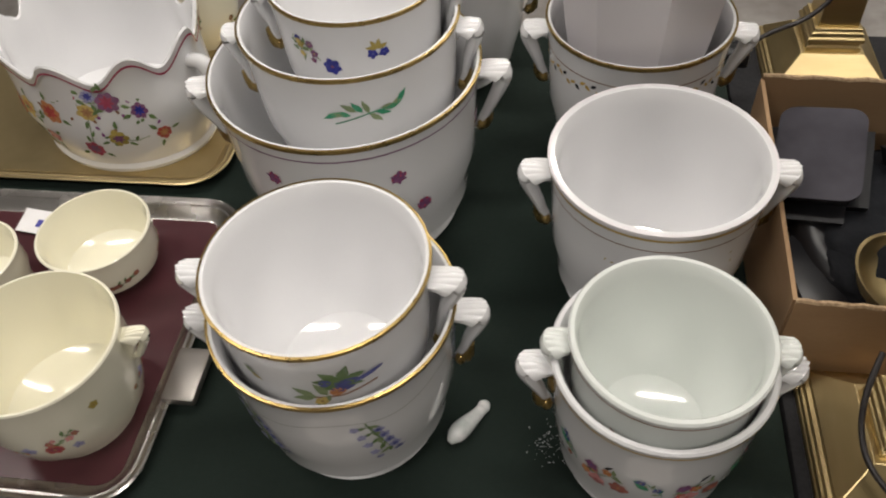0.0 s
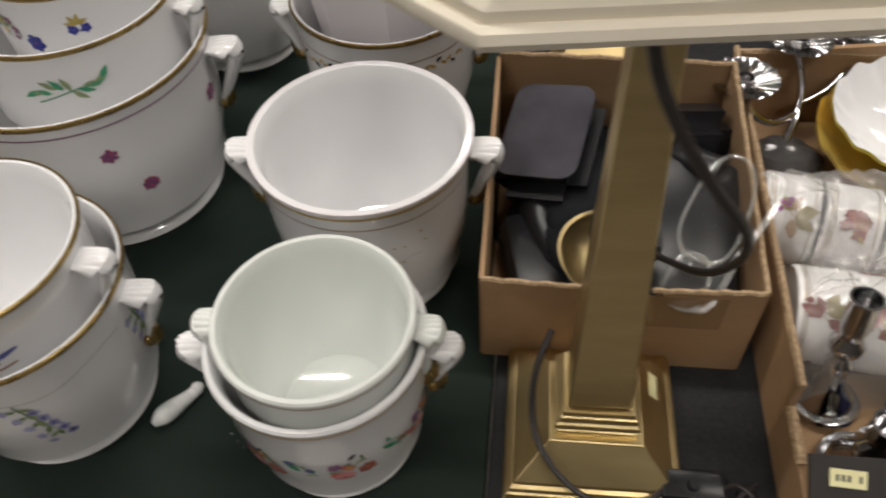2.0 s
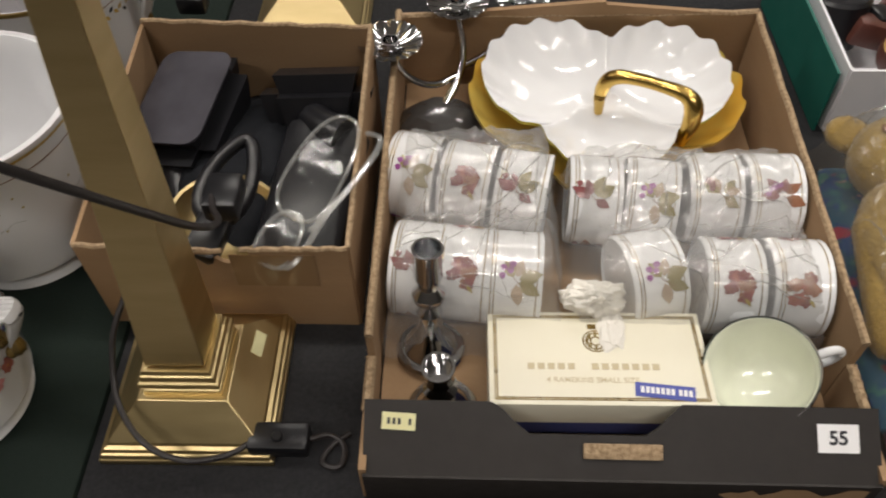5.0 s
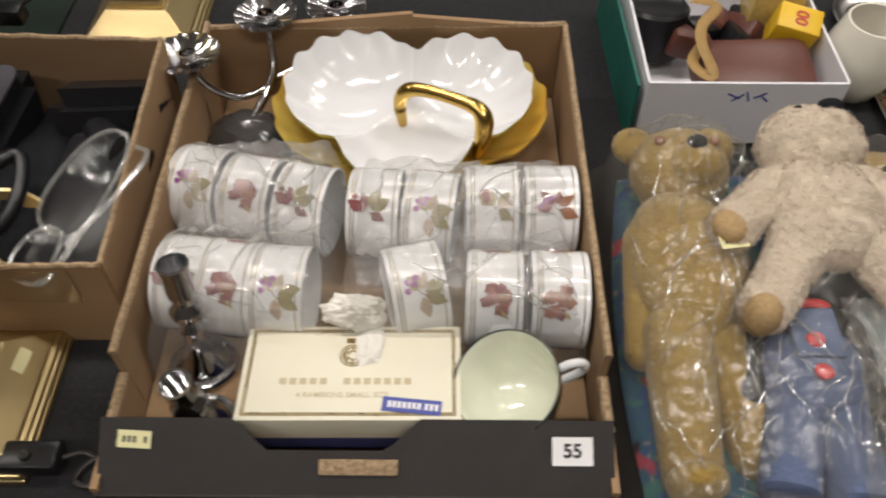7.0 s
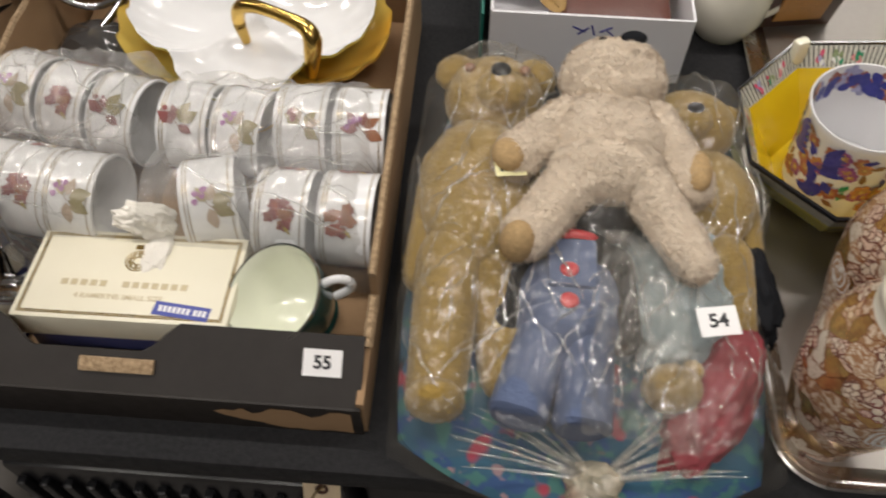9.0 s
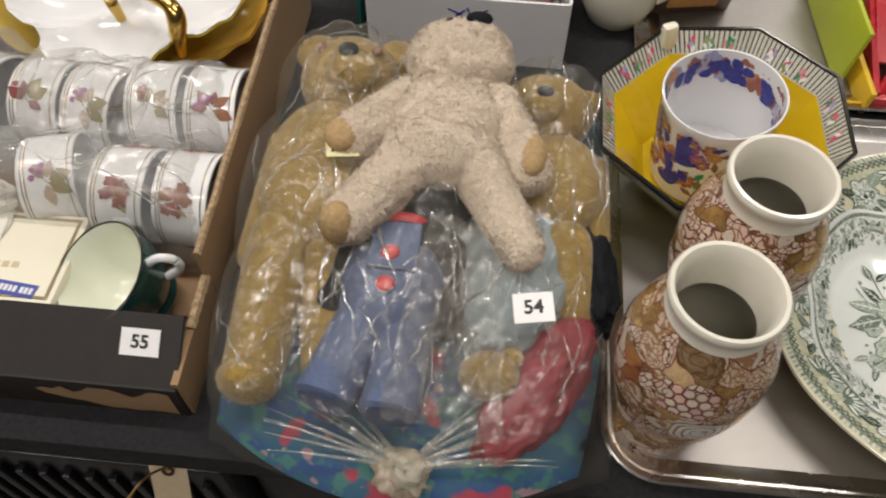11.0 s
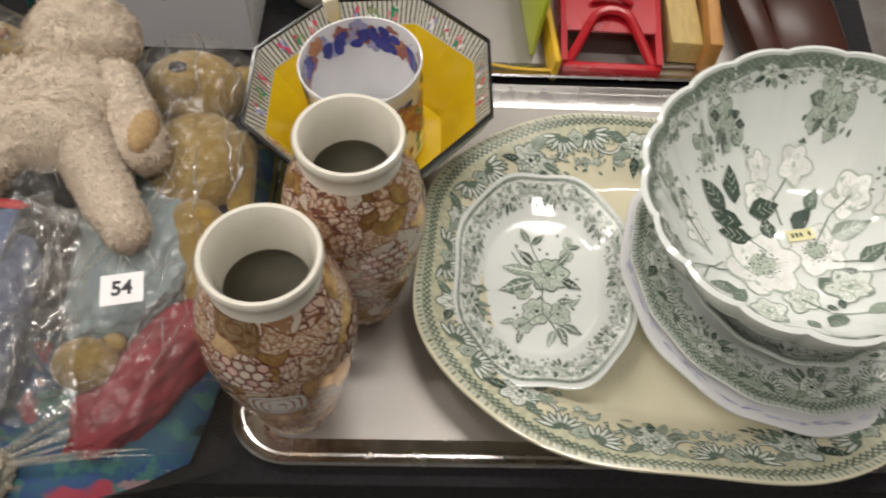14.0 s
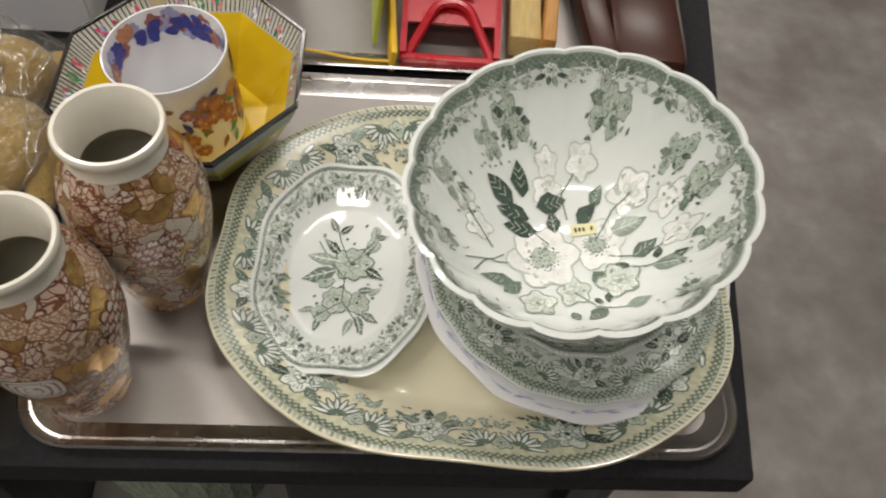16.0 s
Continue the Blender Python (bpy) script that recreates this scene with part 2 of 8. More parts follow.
PAINT = {}
for key, rgb in dict(gold=(0.50, 0.34, 0.10), red=(0.42, 0.06, 0.05), crimson=(0.33, 0.04, 0.09), purple=(0.19, 0.07, 0.16),
                     orange=(0.46, 0.19, 0.08), wine=(0.20, 0.055, 0.055), russet=(0.26, 0.115, 0.065), moss=(0.23, 0.19, 0.075), green=(0.12, 0.19, 0.07), emerald=(0.03, 0.24, 0.12), leaf=(0.22, 0.28, 0.14),
                     blue=(0.08, 0.09, 0.27), lilac=(0.32, 0.32, 0.50), yellow=(0.54, 0.40, 0.13), brown=(0.22, 0.11, 0.06),
                     grey=(0.36, 0.37, 0.34), black=(0.03, 0.03, 0.035), pink=(0.60, 0.26, 0.26), cobalt=(0.02, 0.025, 0.24),
                     t1=(0.045, 0.068, 0.052), t2=(0.12, 0.16, 0.125), t3=(0.24, 0.29, 0.235), t4=(0.42, 0.47, 0.40), t5=(0.63, 0.67, 0.61), white=(0.76, 0.76, 0.73), cream=(0.68, 0.57, 0.46), blush=(0.62, 0.42, 0.34),
                     haze=(0.52, 0.54, 0.66), olivetint=(0.50, 0.50, 0.36), rust=(0.30, 0.10, 0.075), plum=(0.24, 0.06, 0.22), olive=(0.36, 0.28, 0.07), taupe=(0.40, 0.30, 0.22),
                     copper=(0.36, 0.18, 0.08), sky=(0.06, 0.22, 0.38), rose=(0.55, 0.07, 0.14)).items():
    PAINT[key] = mat("enamel_" + key, rgb, 0.22, grain=0.35, scale=190, dark=tuple(min(1, c * 1.5 + 0.05) for c in rgb), island=0.12)


# ---- mesh helpers ----
def part(name, bm, material, parent=None, label="", smooth=True):
    me = bpy.data.meshes.new(name)
    bmesh.ops.recalc_face_normals(bm, faces=bm.faces)
    bm.to_mesh(me)
    bm.free()
    for m in (material if isinstance(material, (list, tuple)) else [material]):
        me.materials.append(m)
    if smooth:
        me.shade_smooth()
        me.set_sharp_from_angle(angle=radians(38))
    ob = new(name, me)
    ob.parent = parent
    return tagged(ob, label) if label else ob


def thing(name, m, label, category, group=""):
    ob = new(name)
    ob.empty_display_size = 0.02
    ob.matrix_basis = m
    return tagged(ob, label, category, group)


def revolve(profile, seg=56, sx=1.0, sy=1.0, bm=None, wobble=None, mat_index=0, offset=(0, 0, 0)):
    """A profile of (radius, height) turned round z; wobble(angle, i) scales the radius and adds to the height."""
    bm = bm or bmesh.new()
    rings = []
    for i, (r, z) in enumerate(profile):
        if r < 1e-5:
            rings.append([bm.verts.new((offset[0], offset[1], z + offset[2]))])
            continue
        ring = []
        for k in range(seg):
            a = 2 * math.pi * k / seg
            f, dz = wobble(a, i) if wobble else (1.0, 0.0)
            ring.append(bm.verts.new((offset[0] + r * f * sx * math.cos(a), offset[1] + r * f * sy * math.sin(a), z + dz + offset[2])))
        rings.append(ring)
    for a, b in zip(rings, rings[1:]):
        for k in range(seg):
            k2 = (k + 1) % seg
            if len(a) == 1 and len(b) == 1:
                continue
            if len(a) == 1:
                f = bm.faces.new((a[0], b[k2], b[k]))
            elif len(b) == 1:
                f = bm.faces.new((a[k], a[k2], b[0]))
            else:
                f = bm.faces.new((a[k], a[k2], b[k2], b[k]))
            f.material_index = mat_index
    return bm


def block(sx, sy, sz, bevel=0.002, at=(0, 0, 0), bm=None, turn=None, taper=1.0):
    """A bevelled box with its bottom centre at at."""
    own = bmesh.new()
    bmesh.ops.create_cube(own, size=1.0)
    for v in own.verts:
        f = taper if v.co.z > 0 else 1.0
        v.co = Vector((v.co.x * sx * f, v.co.y * sy * f, (v.co.z + 0.5) * sz))
    if bevel:
        bmesh.ops.bevel(own, geom=own.edges[:], offset=bevel, segments=2, affect="EDGES", profile=0.5)
    m = Matrix.Translation(at) @ (turn or Matrix.Identity(4))
    bmesh.ops.transform(own, matrix=m, verts=own.verts)
    if bm is None:
        return own
    me = bpy.data.meshes.new("tmp")
    own.to_mesh(me)
    own.free()
    bm.from_mesh(me)
    bpy.data.meshes.remove(me)
    return bm


def tube(points, radius, seg=10, bm=None, smooth_steps=0, flat=1.0, caps=True):
    """A round rod along points; radius is a number or one for each point."""
    pts = [Vector(p) for p in points]
    rad = list(radius) if isinstance(radius, (list, tuple)) else [radius] * len(pts)
    for _ in range(smooth_steps):
        np_, nr = [pts[0]], [rad[0]]
        for (a, b), (ra, rb) in zip(zip(pts, pts[1:]), zip(rad, rad[1:])):
            np_ += [a.lerp(b, 0.25), a.lerp(b, 0.75)]
            nr += [ra * 0.75 + rb * 0.25, ra * 0.25 + rb * 0.75]
        pts, rad = np_ + [pts[-1]], nr + [rad[-1]]
    bm = bm or bmesh.new()
    rings = []
    up = Vector((0, 0, 1))
    for i, p in enumerate(pts):
        d = (pts[min(i + 1, len(pts) - 1)] - pts[max(i - 1, 0)]).normalized()
        side = d.cross(up)
        if side.length < 0.05:
            side = d.cross(Vector((0, 1, 0)))
        side.normalize()
        other = side.cross(d).normalized()
        rings.append([bm.verts.new(p + side * rad[i] * math.cos(2 * math.pi * k / seg) + other * rad[i] * flat * math.sin(2 * math.pi * k / seg)) for k in range(seg)])
    for a, b in zip(rings, rings[1:]):
        for k in range(seg):
            bm.faces.new((a[k], a[(k + 1) % seg], b[(k + 1) % seg], b[k]))
    if caps:
        bm.faces.new(rings[0][::-1])
        bm.faces.new(rings[-1])
    return bm


def ball(bm, c, radii, turn=None, u=18, v=12, mat_index=0):
    before = len(bm.faces)
    m = Matrix.Translation(c) @ (turn or Matrix.Identity(4)) @ Matrix.Diagonal((*radii, 1))
    r = bmesh.ops.create_uvsphere(bm, u_segments=u, v_segments=v, radius=1.0, matrix=m)
    for vert in r["verts"]:
        for f in vert.link_faces:
            f.material_index = mat_index
    return bm


def limb(bm, p0, p1, r0, r1, mat_index=0, seg=16):
    """A rounded, tapering limb between two points."""
    p0, p1 = Vector(p0), Vector(p1)
    d = p1 - p0
    q = d.to_track_quat("Z", "Y").to_matrix().to_4x4()
    prof = [(0, -r0)]
    for i in range(1, 6):
        a = -math.pi / 2 + i * math.pi / 10
        prof.append((r0 * math.cos(a), r0 * math.sin(a)))
    for i in range(1, 4):
        t = i / 4
        prof.append((r0 + (r1 - r0) * t, d.length * t))
    for i in range(0, 5):
        a = i * math.pi / 10
        prof.append((r1 * math.cos(a), d.length + r1 * math.sin(a)))
    prof.append((0, d.length + r1))
    own = revolve(prof, seg)
    bmesh.ops.transform(own, matrix=Matrix.Translation(p0) @ q, verts=own.verts)
    for f in own.faces:
        f.material_index = mat_index
    me = bpy.data.meshes.new("tmp")
    own.to_mesh(me)
    own.free()
    bm.from_mesh(me)
    bpy.data.meshes.remove(me)
    return bm


def lettering(text, size, m, material, parent, name="lettering", bold=0.0):
    cu = bpy.data.curves.new("text", "FONT")
    cu.body, cu.size, cu.align_x, cu.align_y = text, size, "CENTER", "CENTER"
    cu.extrude, cu.offset = 0.0002, bold
    tmp = bpy.data.objects.new("text", cu)
    scene.collection.objects.link(tmp)
    bpy.context.view_layer.update()
    me = bpy.data.meshes.new_from_object(tmp.evaluated_get(bpy.context.evaluated_depsgraph_get()))
    bpy.data.objects.remove(tmp)
    me.name = name
    me.materials.clear()
    me.materials.append(material)
    ob = new(name, me)
    ob.parent = parent
    ob.matrix_basis = m
    return ob


class Brush:
    """Painted decoration: thin enamel petals, leaves and stems laid on a surface by place(u, v)."""

    def __init__(self, place, seed=0, sign=1, metric=True):
        self.sign, self.layer, self.metric, self.marks = sign, 0, metric, []
        self.place, self.verts, self.faces, self.cols, self.keys = place, [], [], [], []
        self.rng = random.Random(seed)

    def poly(self, pts, key, under=False):
        """A patch of enamel; large ones follow the surface in rings, later ones lie over earlier ones."""
        if key not in self.keys:
            self.keys.append(key)
        k = self.keys.index(key)
        area = sum(p[0] * q[1] - q[0] * p[1] for p, q in zip(pts, pts[1:] + pts[:1]))
        cx, cy = sum(p[0] for p in pts) / len(pts), sum(p[1] for p in pts) / len(pts)
        rows = 1
        if self.metric:
            fine = []
            for p, q in zip(pts, pts[1:] + pts[:1]):
                cuts = max(1, math.ceil(math.hypot(q[0] - p[0], q[1] - p[1]) / 0.005))
                fine += [(p[0] + (q[0] - p[0]) * i / cuts, p[1] + (q[1] - p[1]) * i / cuts) for i in range(cuts)]
            pts = fine
            rows = max(1, math.ceil(max(math.hypot(p[0] - cx, p[1] - cy) for p in pts) / 0.006))
        n, base = len(pts), len(self.verts)
        vs = [self.place(cx, cy)]
        for r in range(1, rows + 1):
            f = r / rows
            vs += [self.place(cx + (p[0] - cx) * f, cy + (p[1] - cy) * f) for p in pts]
        last = 1 + (rows - 1) * n
        up = (vs[last] - vs[0]).cross(vs[last + n // 3] - vs[0])
        up = up.normalized() * (1 if area > 0 else -1) * self.sign * (0 if under else 3.5e-6 * (20 + self.layer % 230))
        self.layer += 0 if under else 1
        self.verts += [v + up for v in vs]
        for i in range(n):
            j = (i + 1) % n
            self.faces.append((base, base + 1 + i, base + 1 + j))
            self.cols.append(k)
            for r in range(rows - 1):
                a = base + 1 + r * n
                self.faces.append((a + i, a + n + i, a + n + j, a + j))
                self.cols.append(k)

    def motif(self):
        """Starts the stacking anew when few layers are left, so that one motif is never split."""
        if self.layer % 230 > 120:
            self.layer += 230 - self.layer % 230

    def petal(self, x, y, length, width, ang, key, n=9):
        c, s = math.cos(ang), math.sin(ang)
        pts = []
        for i in range(n):
            a = 2 * math.pi * i / n
            px, py = length / 2 * (1 + math.cos(a)), width / 2 * math.sin(a) * (1.0 - 0.25 * math.cos(a))
            pts.append((x + px * c - py * s, y + px * s + py * c))
        self.poly(pts, key)

    def leaf(self, x, y, length, ang, key, width=0.42):
        c, s = math.cos(ang), math.sin(ang)
        pts = []
        for t, w in ((0, 0), (0.25, 0.85), (0.5, 1), (0.75, 0.6), (1, 0), (0.75, -0.6), (0.5, -1), (0.25, -0.85)):
            px, py = length * t, width * length / 2 * w * self.rng.uniform(0.8, 1.15)
            pts.append((x + px * c - py * s, y + px * s + py * c))
        self.poly(pts, key)

    def stem(self, pts, key, w=0.0008):
        for (x0, y0), (x1, y1) in zip(pts, pts[1:]):
            d = math.hypot(x1 - x0, y1 - y0) or 1
            nx, ny = -(y1 - y0) / d * w / 2, (x1 - x0) / d * w / 2
            self.poly([(x0 + nx, y0 + ny), (x1 + nx, y1 + ny), (x1 - nx, y1 - ny), (x0 - nx, y0 - ny)], key)

    def flower(self, x, y, r, key, centre="yellow", n=6, shade=None):
        a0 = self.rng.uniform(0, 6)
        for i in range(n):
            self.petal(x, y, r * self.rng.uniform(0.85, 1.1), r * 0.85, a0 + i * 2 * math.pi / n, key)
        if shade:
            for i in range(n):
                self.petal(x, y, r * 0.62, r * 0.3, a0 + (i + 0.5) * 2 * math.pi / n, shade)
        self.petal(x - r * 0.16, y, r * 0.34, r * 0.34, 0, centre)

    def spray(self, x, y, size, cols, leaves=("green", "leaf"), n=4, ang=None):
        ang = self.rng.uniform(0, 6.28) if ang is None else ang
        tip = (x + size * math.cos(ang), y + size * math.sin(ang))
        mid = ((x + tip[0]) / 2 + size * 0.12 * math.sin(ang), (y + tip[1]) / 2 - size * 0.12 * math.cos(ang))
        self.stem([(x, y), mid, tip], leaves[0], size * 0.03)
        for i in range(n * 2):
            t = self.rng.uniform(0.05, 1)
            px, py = x + (tip[0] - x) * t, y + (tip[1] - y) * t
            self.leaf(px, py, size * self.rng.uniform(0.18, 0.32), ang + self.rng.choice((-1, 1)) * self.rng.uniform(0.4, 1.3), self.rng.choice(leaves))
        for i in range(n):
            t = (i + 0.5) / n
            px, py = x + (tip[0] - x) * t + self.rng.uniform(-0.2, 0.2) * size, y + (tip[1] - y) * t + self.rng.uniform(-0.2, 0.2) * size
            self.flower(px, py, size * self.rng.uniform(0.10, 0.19), self.rng.choice(cols), n=5)

    def piece(self):
        """What follows is a painted motif of its own."""
        if self.verts and (not self.marks or self.marks[-1][1] < len(self.faces)):
            self.marks.append((len(self.verts), len(self.faces)))

    def done(self, parent, name="painted_decoration", label=""):
        ends = self.marks + [(len(self.verts), len(self.faces))]
        v0 = f0 = 0
        for v1, f1 in ends:
            me = bpy.data.meshes.new(name)
            me.from_pydata([tuple(v) for v in self.verts[v0:v1]], [], [tuple(i - v0 for i in f) for f in self.faces[f0:f1]])
            for k in self.keys:
                me.materials.append(PAINT[k])
            me.polygons.foreach_set("material_index", self.cols[f0:f1])
            ob = new(name, me)
            ob.parent = parent
            if label:
                tagged(ob, label)
            v0, f0 = v1, f1


def radius_at(profile, z):
    for (r0, z0), (r1, z1) in zip(profile, profile[1:]):
        if z0 <= z <= z1 and z1 > z0:
            return r0 + (r1 - r0) * (z - z0) / (z1 - z0)
    return profile[-1][0]


def on_side(profile, lift=0.0005):
    """Places paint on the outside of a turned vessel: u is the way round at the mean radius, v the height."""
    mean = max(r for r, _ in profile)

    def place(u, v):
        a, r = u / mean - math.pi / 2, radius_at(profile, v) + lift
        return Vector((r * math.cos(a), r * math.sin(a), v))
    return place


# ---- the room ----
def slab(name, x0, x1, y0, y1, z0, z1, material, label, kind="structure", bevel=0.0):
    ob = part(name, block(x1 - x0, y1 - y0, z1 - z0, bevel), material, smooth=False)
    ob.location = ((x0 + x1) / 2, (y0 + y1) / 2, z0)
    return tagged(ob, label, kind=kind)


slab("floor", -6, 7, -4, 6, -0.1, 0.0, CONCRETE, "worn grey concrete floor with brown stains")
slab("ceiling", -6, 7, -4, 6, 3.2, 3.3, CEILPAINT, "plain white painted ceiling of the saleroom")
slab("wall_north", -6, 7, 6, 6.15, 0, 3.2, WALLPAINT, "plain painted saleroom wall")
slab("wall_south", -6, 7, -4.15, -4, 0, 3.2, WALLPAINT, "plain painted saleroom wall")
slab("wall_west", -6.15, -6, -4, 6, 0, 3.2, WALLPAINT, "plain painted saleroom wall")
slab("wall_east", 7, 7.15, -4, 6, 0, 3.2, WALLPAINT, "plain painted saleroom wall")

LAMPWHITE = glow("fluorescent_diffuser", (1.0, 0.97, 0.92), 5.0)
for i, (lx, ly) in enumerate(((-1.6, 0.9), (0.2, 0.9), (2.0, 0.9), (-0.8, -0.85), (1.2, -0.85), (0.4, 2.9), (2.6, 2.9))):
    lt = thing("ceiling_light", pose(lx, ly, 3.12), "long white fluorescent ceiling light, switched on", "ceiling light", "saleroom ceiling lights")
    part("housing", block(1.3, 0.16, 0.04, 0.004, (0, 0, 0.03)), CEILPAINT, lt)
    part("diffuser", block(1.24, 0.10, 0.03, 0.01), LAMPWHITE, lt)
    la = bpy.data.lights.new("tube_light", "AREA")
    la.shape, la.size, la.size_y, la.energy, la.color = "RECTANGLE", 1.2, 0.1, LAMP_WATTS, (1.0, 0.935, 0.865)
    lo = new("tube_light", la)
    lo.matrix_basis = pose(lx, ly, 3.10)


def trestle(name, x0, x1, y0, y1, material, label, skew=0.0):
    t = thing(name, pose((x0 + x1) / 2, (y0 + y1) / 2, 0), label, "table")
    w, d = x1 - x0, y1 - y0
    top = block(w, d, 0.036, 0.004, (0, 0, TOP - 0.036))
    for v in top.verts:
        if v.co.x > 0:
            v.co.x += skew * (v.co.y + d / 2)
    part("tabletop", top, material, t)
    for sx in (-1, 1):
        for sy in (-1, 1):
            part("leg", block(0.035, 0.035, TOP - 0.037, 0.003, (sx * (w / 2 - 0.08), sy * (d / 2 - 0.08), 0)), BLACKPLASTIC, t)
    return t


trestle("trestle_table", 0.305, 1.904, 0.258, 1.045, BLACKTOP, "black cloth covered trestle table with a straight front edge", 0.1286)
trestle("trestle_table", -1.3, 0.303, 0.262, 1.045, BAIZE, "trestle table covered with dark green baize")


# ---- two-handled porcelain pots ----
def pot_profile(rr, rf, h, bulge=0.93):
    return [(0, 0.003), (rf * 0.86, 0.003), (rf * 0.9, 0.0), (rf, 0.0), (rf * 1.045, 0.004), (rf * 1.01, 0.009), (rf * 0.955, 0.013), (rf * 0.97, 0.018),
            (rf + (rr - rf) * 0.42, h * 0.16), (rr * 0.86, h * 0.30), (rr * bulge, h * 0.46), (rr * 0.945, h * 0.66), (rr * 0.965, h * 0.86),
            (rr * 0.99, h * 0.955), (rr, h * 0.985)]


def ear(rr, h, out=0.026, drop=0.55, wide=0.034):
    """A shell ear: a ribbed cockle fan leaning out from the rim, and a strap that sweeps from its tip back down to the body."""
    bm = bmesh.new()
    ns, nt_ = 14, 40
    layers = []
    for under in (0, 1):
        grid = []
        for i in range(ns + 1):
            s, row = i / ns, []
            for j in range(nt_ + 1):
                t = j / nt_ * 2 - 1
                rib = abs(math.cos(2.5 * math.pi * t))
                reach = out * 0.92 * (1 - 0.42 * t * t) * (1 + 0.05 * rib * s)
                x = rr * 0.97 + (reach + rr * 0.03) * s
                z = h * 0.90 + 0.0075 * s - 0.0045 * s * s + 0.0014 * rib * min(1, s * 1.6) - 0.007 * t * t * s
                y = wide * 0.5 * t * (0.66 + 0.16 * s)
                row.append(bm.verts.new((x - 0.003 * under * s, y, z - under * (0.0030 + 0.012 * (1 - t * t) * (1 - s) ** 0.7))))
            grid.append(row)
        layers.append(grid)
    a, b_ = layers
    for i in range(ns):
        for j in range(nt_):
            bm.faces.new((a[i][j], a[i + 1][j], a[i + 1][j + 1], a[i][j + 1]))
            bm.faces.new((b_[i][j + 1], b_[i + 1][j + 1], b_[i + 1][j], b_[i][j]))
        for j in (0, nt_):
            bm.faces.new((a[i][j], b_[i][j], b_[i + 1][j], a[i + 1][j]))
    for i in (0, ns):
        for j in range(nt_):
            bm.faces.new((a[i][j], a[i][j + 1], b_[i][j + 1], b_[i][j]))
    tube([(rr + out * 0.66, 0, h * 0.895), (rr + out * 0.80, 0, h * 0.862), (rr + out * 0.66, 0, h * 0.80), (rr + out * 0.48, 0, h * 0.735), (rr + out * 0.28, 0, h * 0.67), (rr * 0.975 + 0.006, 0, h * (drop * 0.55 + 0.30)), (rr * 0.96 + 0.004, 0, h * (drop + 0.02)), (rr * 0.945, 0, h * (drop - 0.035))],
         [wide * q for q in (0.34, 0.33, 0.30, 0.26, 0.23, 0.20, 0.17, 0.08)], 14, bm, 2, flat=0.62)
    return bm


def gilt_tip(rr, h, drop, side):
    """A gilt scroll on the lower end of an ear, turned to one side."""
    o = side * 0.0025
    bm = tube([(rr * 0.97 + 0.0125, o * 1.4, h * (drop + 0.12)), (rr * 0.965 + 0.0105, o, h * (drop + 0.06)), (rr * 0.957 + 0.0085, o * 0.6, h * (drop + 0.01)), (rr * 0.95 + 0.002, o, h * (drop - 0.035))],
              [0.0030, 0.0056, 0.0080, 0.0044], 8, smooth_steps=2)
    ball(bm, (rr * 0.955 + 0.004, o * 1.8, h * (drop + 0.0)), (0.0050, 0.0062, 0.0062), u=10, v=8)
    return bm


def pot(label, x, y, z, rr, rf, h, turn=0.0, body=None, gilt=True, lean=(0, 0), wide=0.034, out=0.026, drop=0.55, rim=None, edge=0.0045, name="cachepot"):
    t = thing(name, pose(x, y, z, lean[0], lean[1], turn), label, "cachepot", "porcelain cachepots")
    prof = pot_profile(rr, rf, h)
    body = body or PORCELAIN
    inner = [(rr - 0.0015, h), (rr - edge, h), (rr - edge - 0.0015, h * 0.985), (rr * 0.955 - edge, h * 0.9), (rr * 0.93 - edge, h * 0.62), (rr * 0.90 - edge, h * 0.45),
             (rr * 0.80 - edge, h * 0.26), (rr * 0.64 - edge, h * 0.12), (rr * 0.4, h * 0.085), (0, h * 0.08)]
    part("body", revolve(prof + inner), body, t)
    if rim:
        part("rim_band", revolve([(rr - edge * 0.42, h + 0.0006), (rr + 0.0003, h + 0.0003), (rr + 0.0006, h * 0.993), (rr + 0.0003, h * 0.980)]), rim, t, "gilded rim band")
    for s in (0, 1):
        e = part("handle", ear(rr, h, out, drop, wide), body, t, "fluted shell handle")
        e.rotation_euler = (0, 0, math.pi * s)
        if gilt:
            part("gilding", gilt_tip(rr, h, drop, -1 if s == 0 else 1), GOLD, e, "worn gilt scroll")
    return t, prof


def rings(t, prof, heights, key, w=0.0010):
    for zz in heights:
        r = radius_at(prof, zz)
        part("painted_line", revolve([(radius_at(prof, zz - w / 2) + 0.0004, zz - w / 2), (r + 0.0006, zz), (radius_at(prof, zz + w / 2) + 0.0004, zz + w / 2)]), PAINT[key], t)


# front stack on the baize: bird pot in trailing-bellflower pot
p, pr = pot("white porcelain cachepot painted with blue trailing bellflowers, gilt rim", -0.096, 0.398, TOP, 0.103, 0.075, 0.172, 6, rim=GOLD, drop=0.52)
b = Brush(on_side(pr), 3)
for u0, sgn in ((0.045, 1), (-0.062, 1), (-0.19, 1), (0.17, 1)):
    b.piece()
    for i in range(5):
        x0, y0 = u0 + i * 0.004 - 0.012, 0.128 - i * 0.011
        b.stem([(u0 - 0.012, 0.136), (x0, y0)], "green", 0.0007)
        b.leaf(x0, y0, 0.013, -0.4 - i * 0.5, "leaf")
        b.leaf(x0, y0, 0.011, 3.2 + i * 0.4, "green")
        b.flower(x0 + 0.009, y0 - 0.010, 0.0062, "lilac", "blue", 5, "blue")
        b.flower(x0 - 0.010, y0 - 0.004 * i, 0.0048, "lilac", "lilac", 5, "lilac")
b.piece()
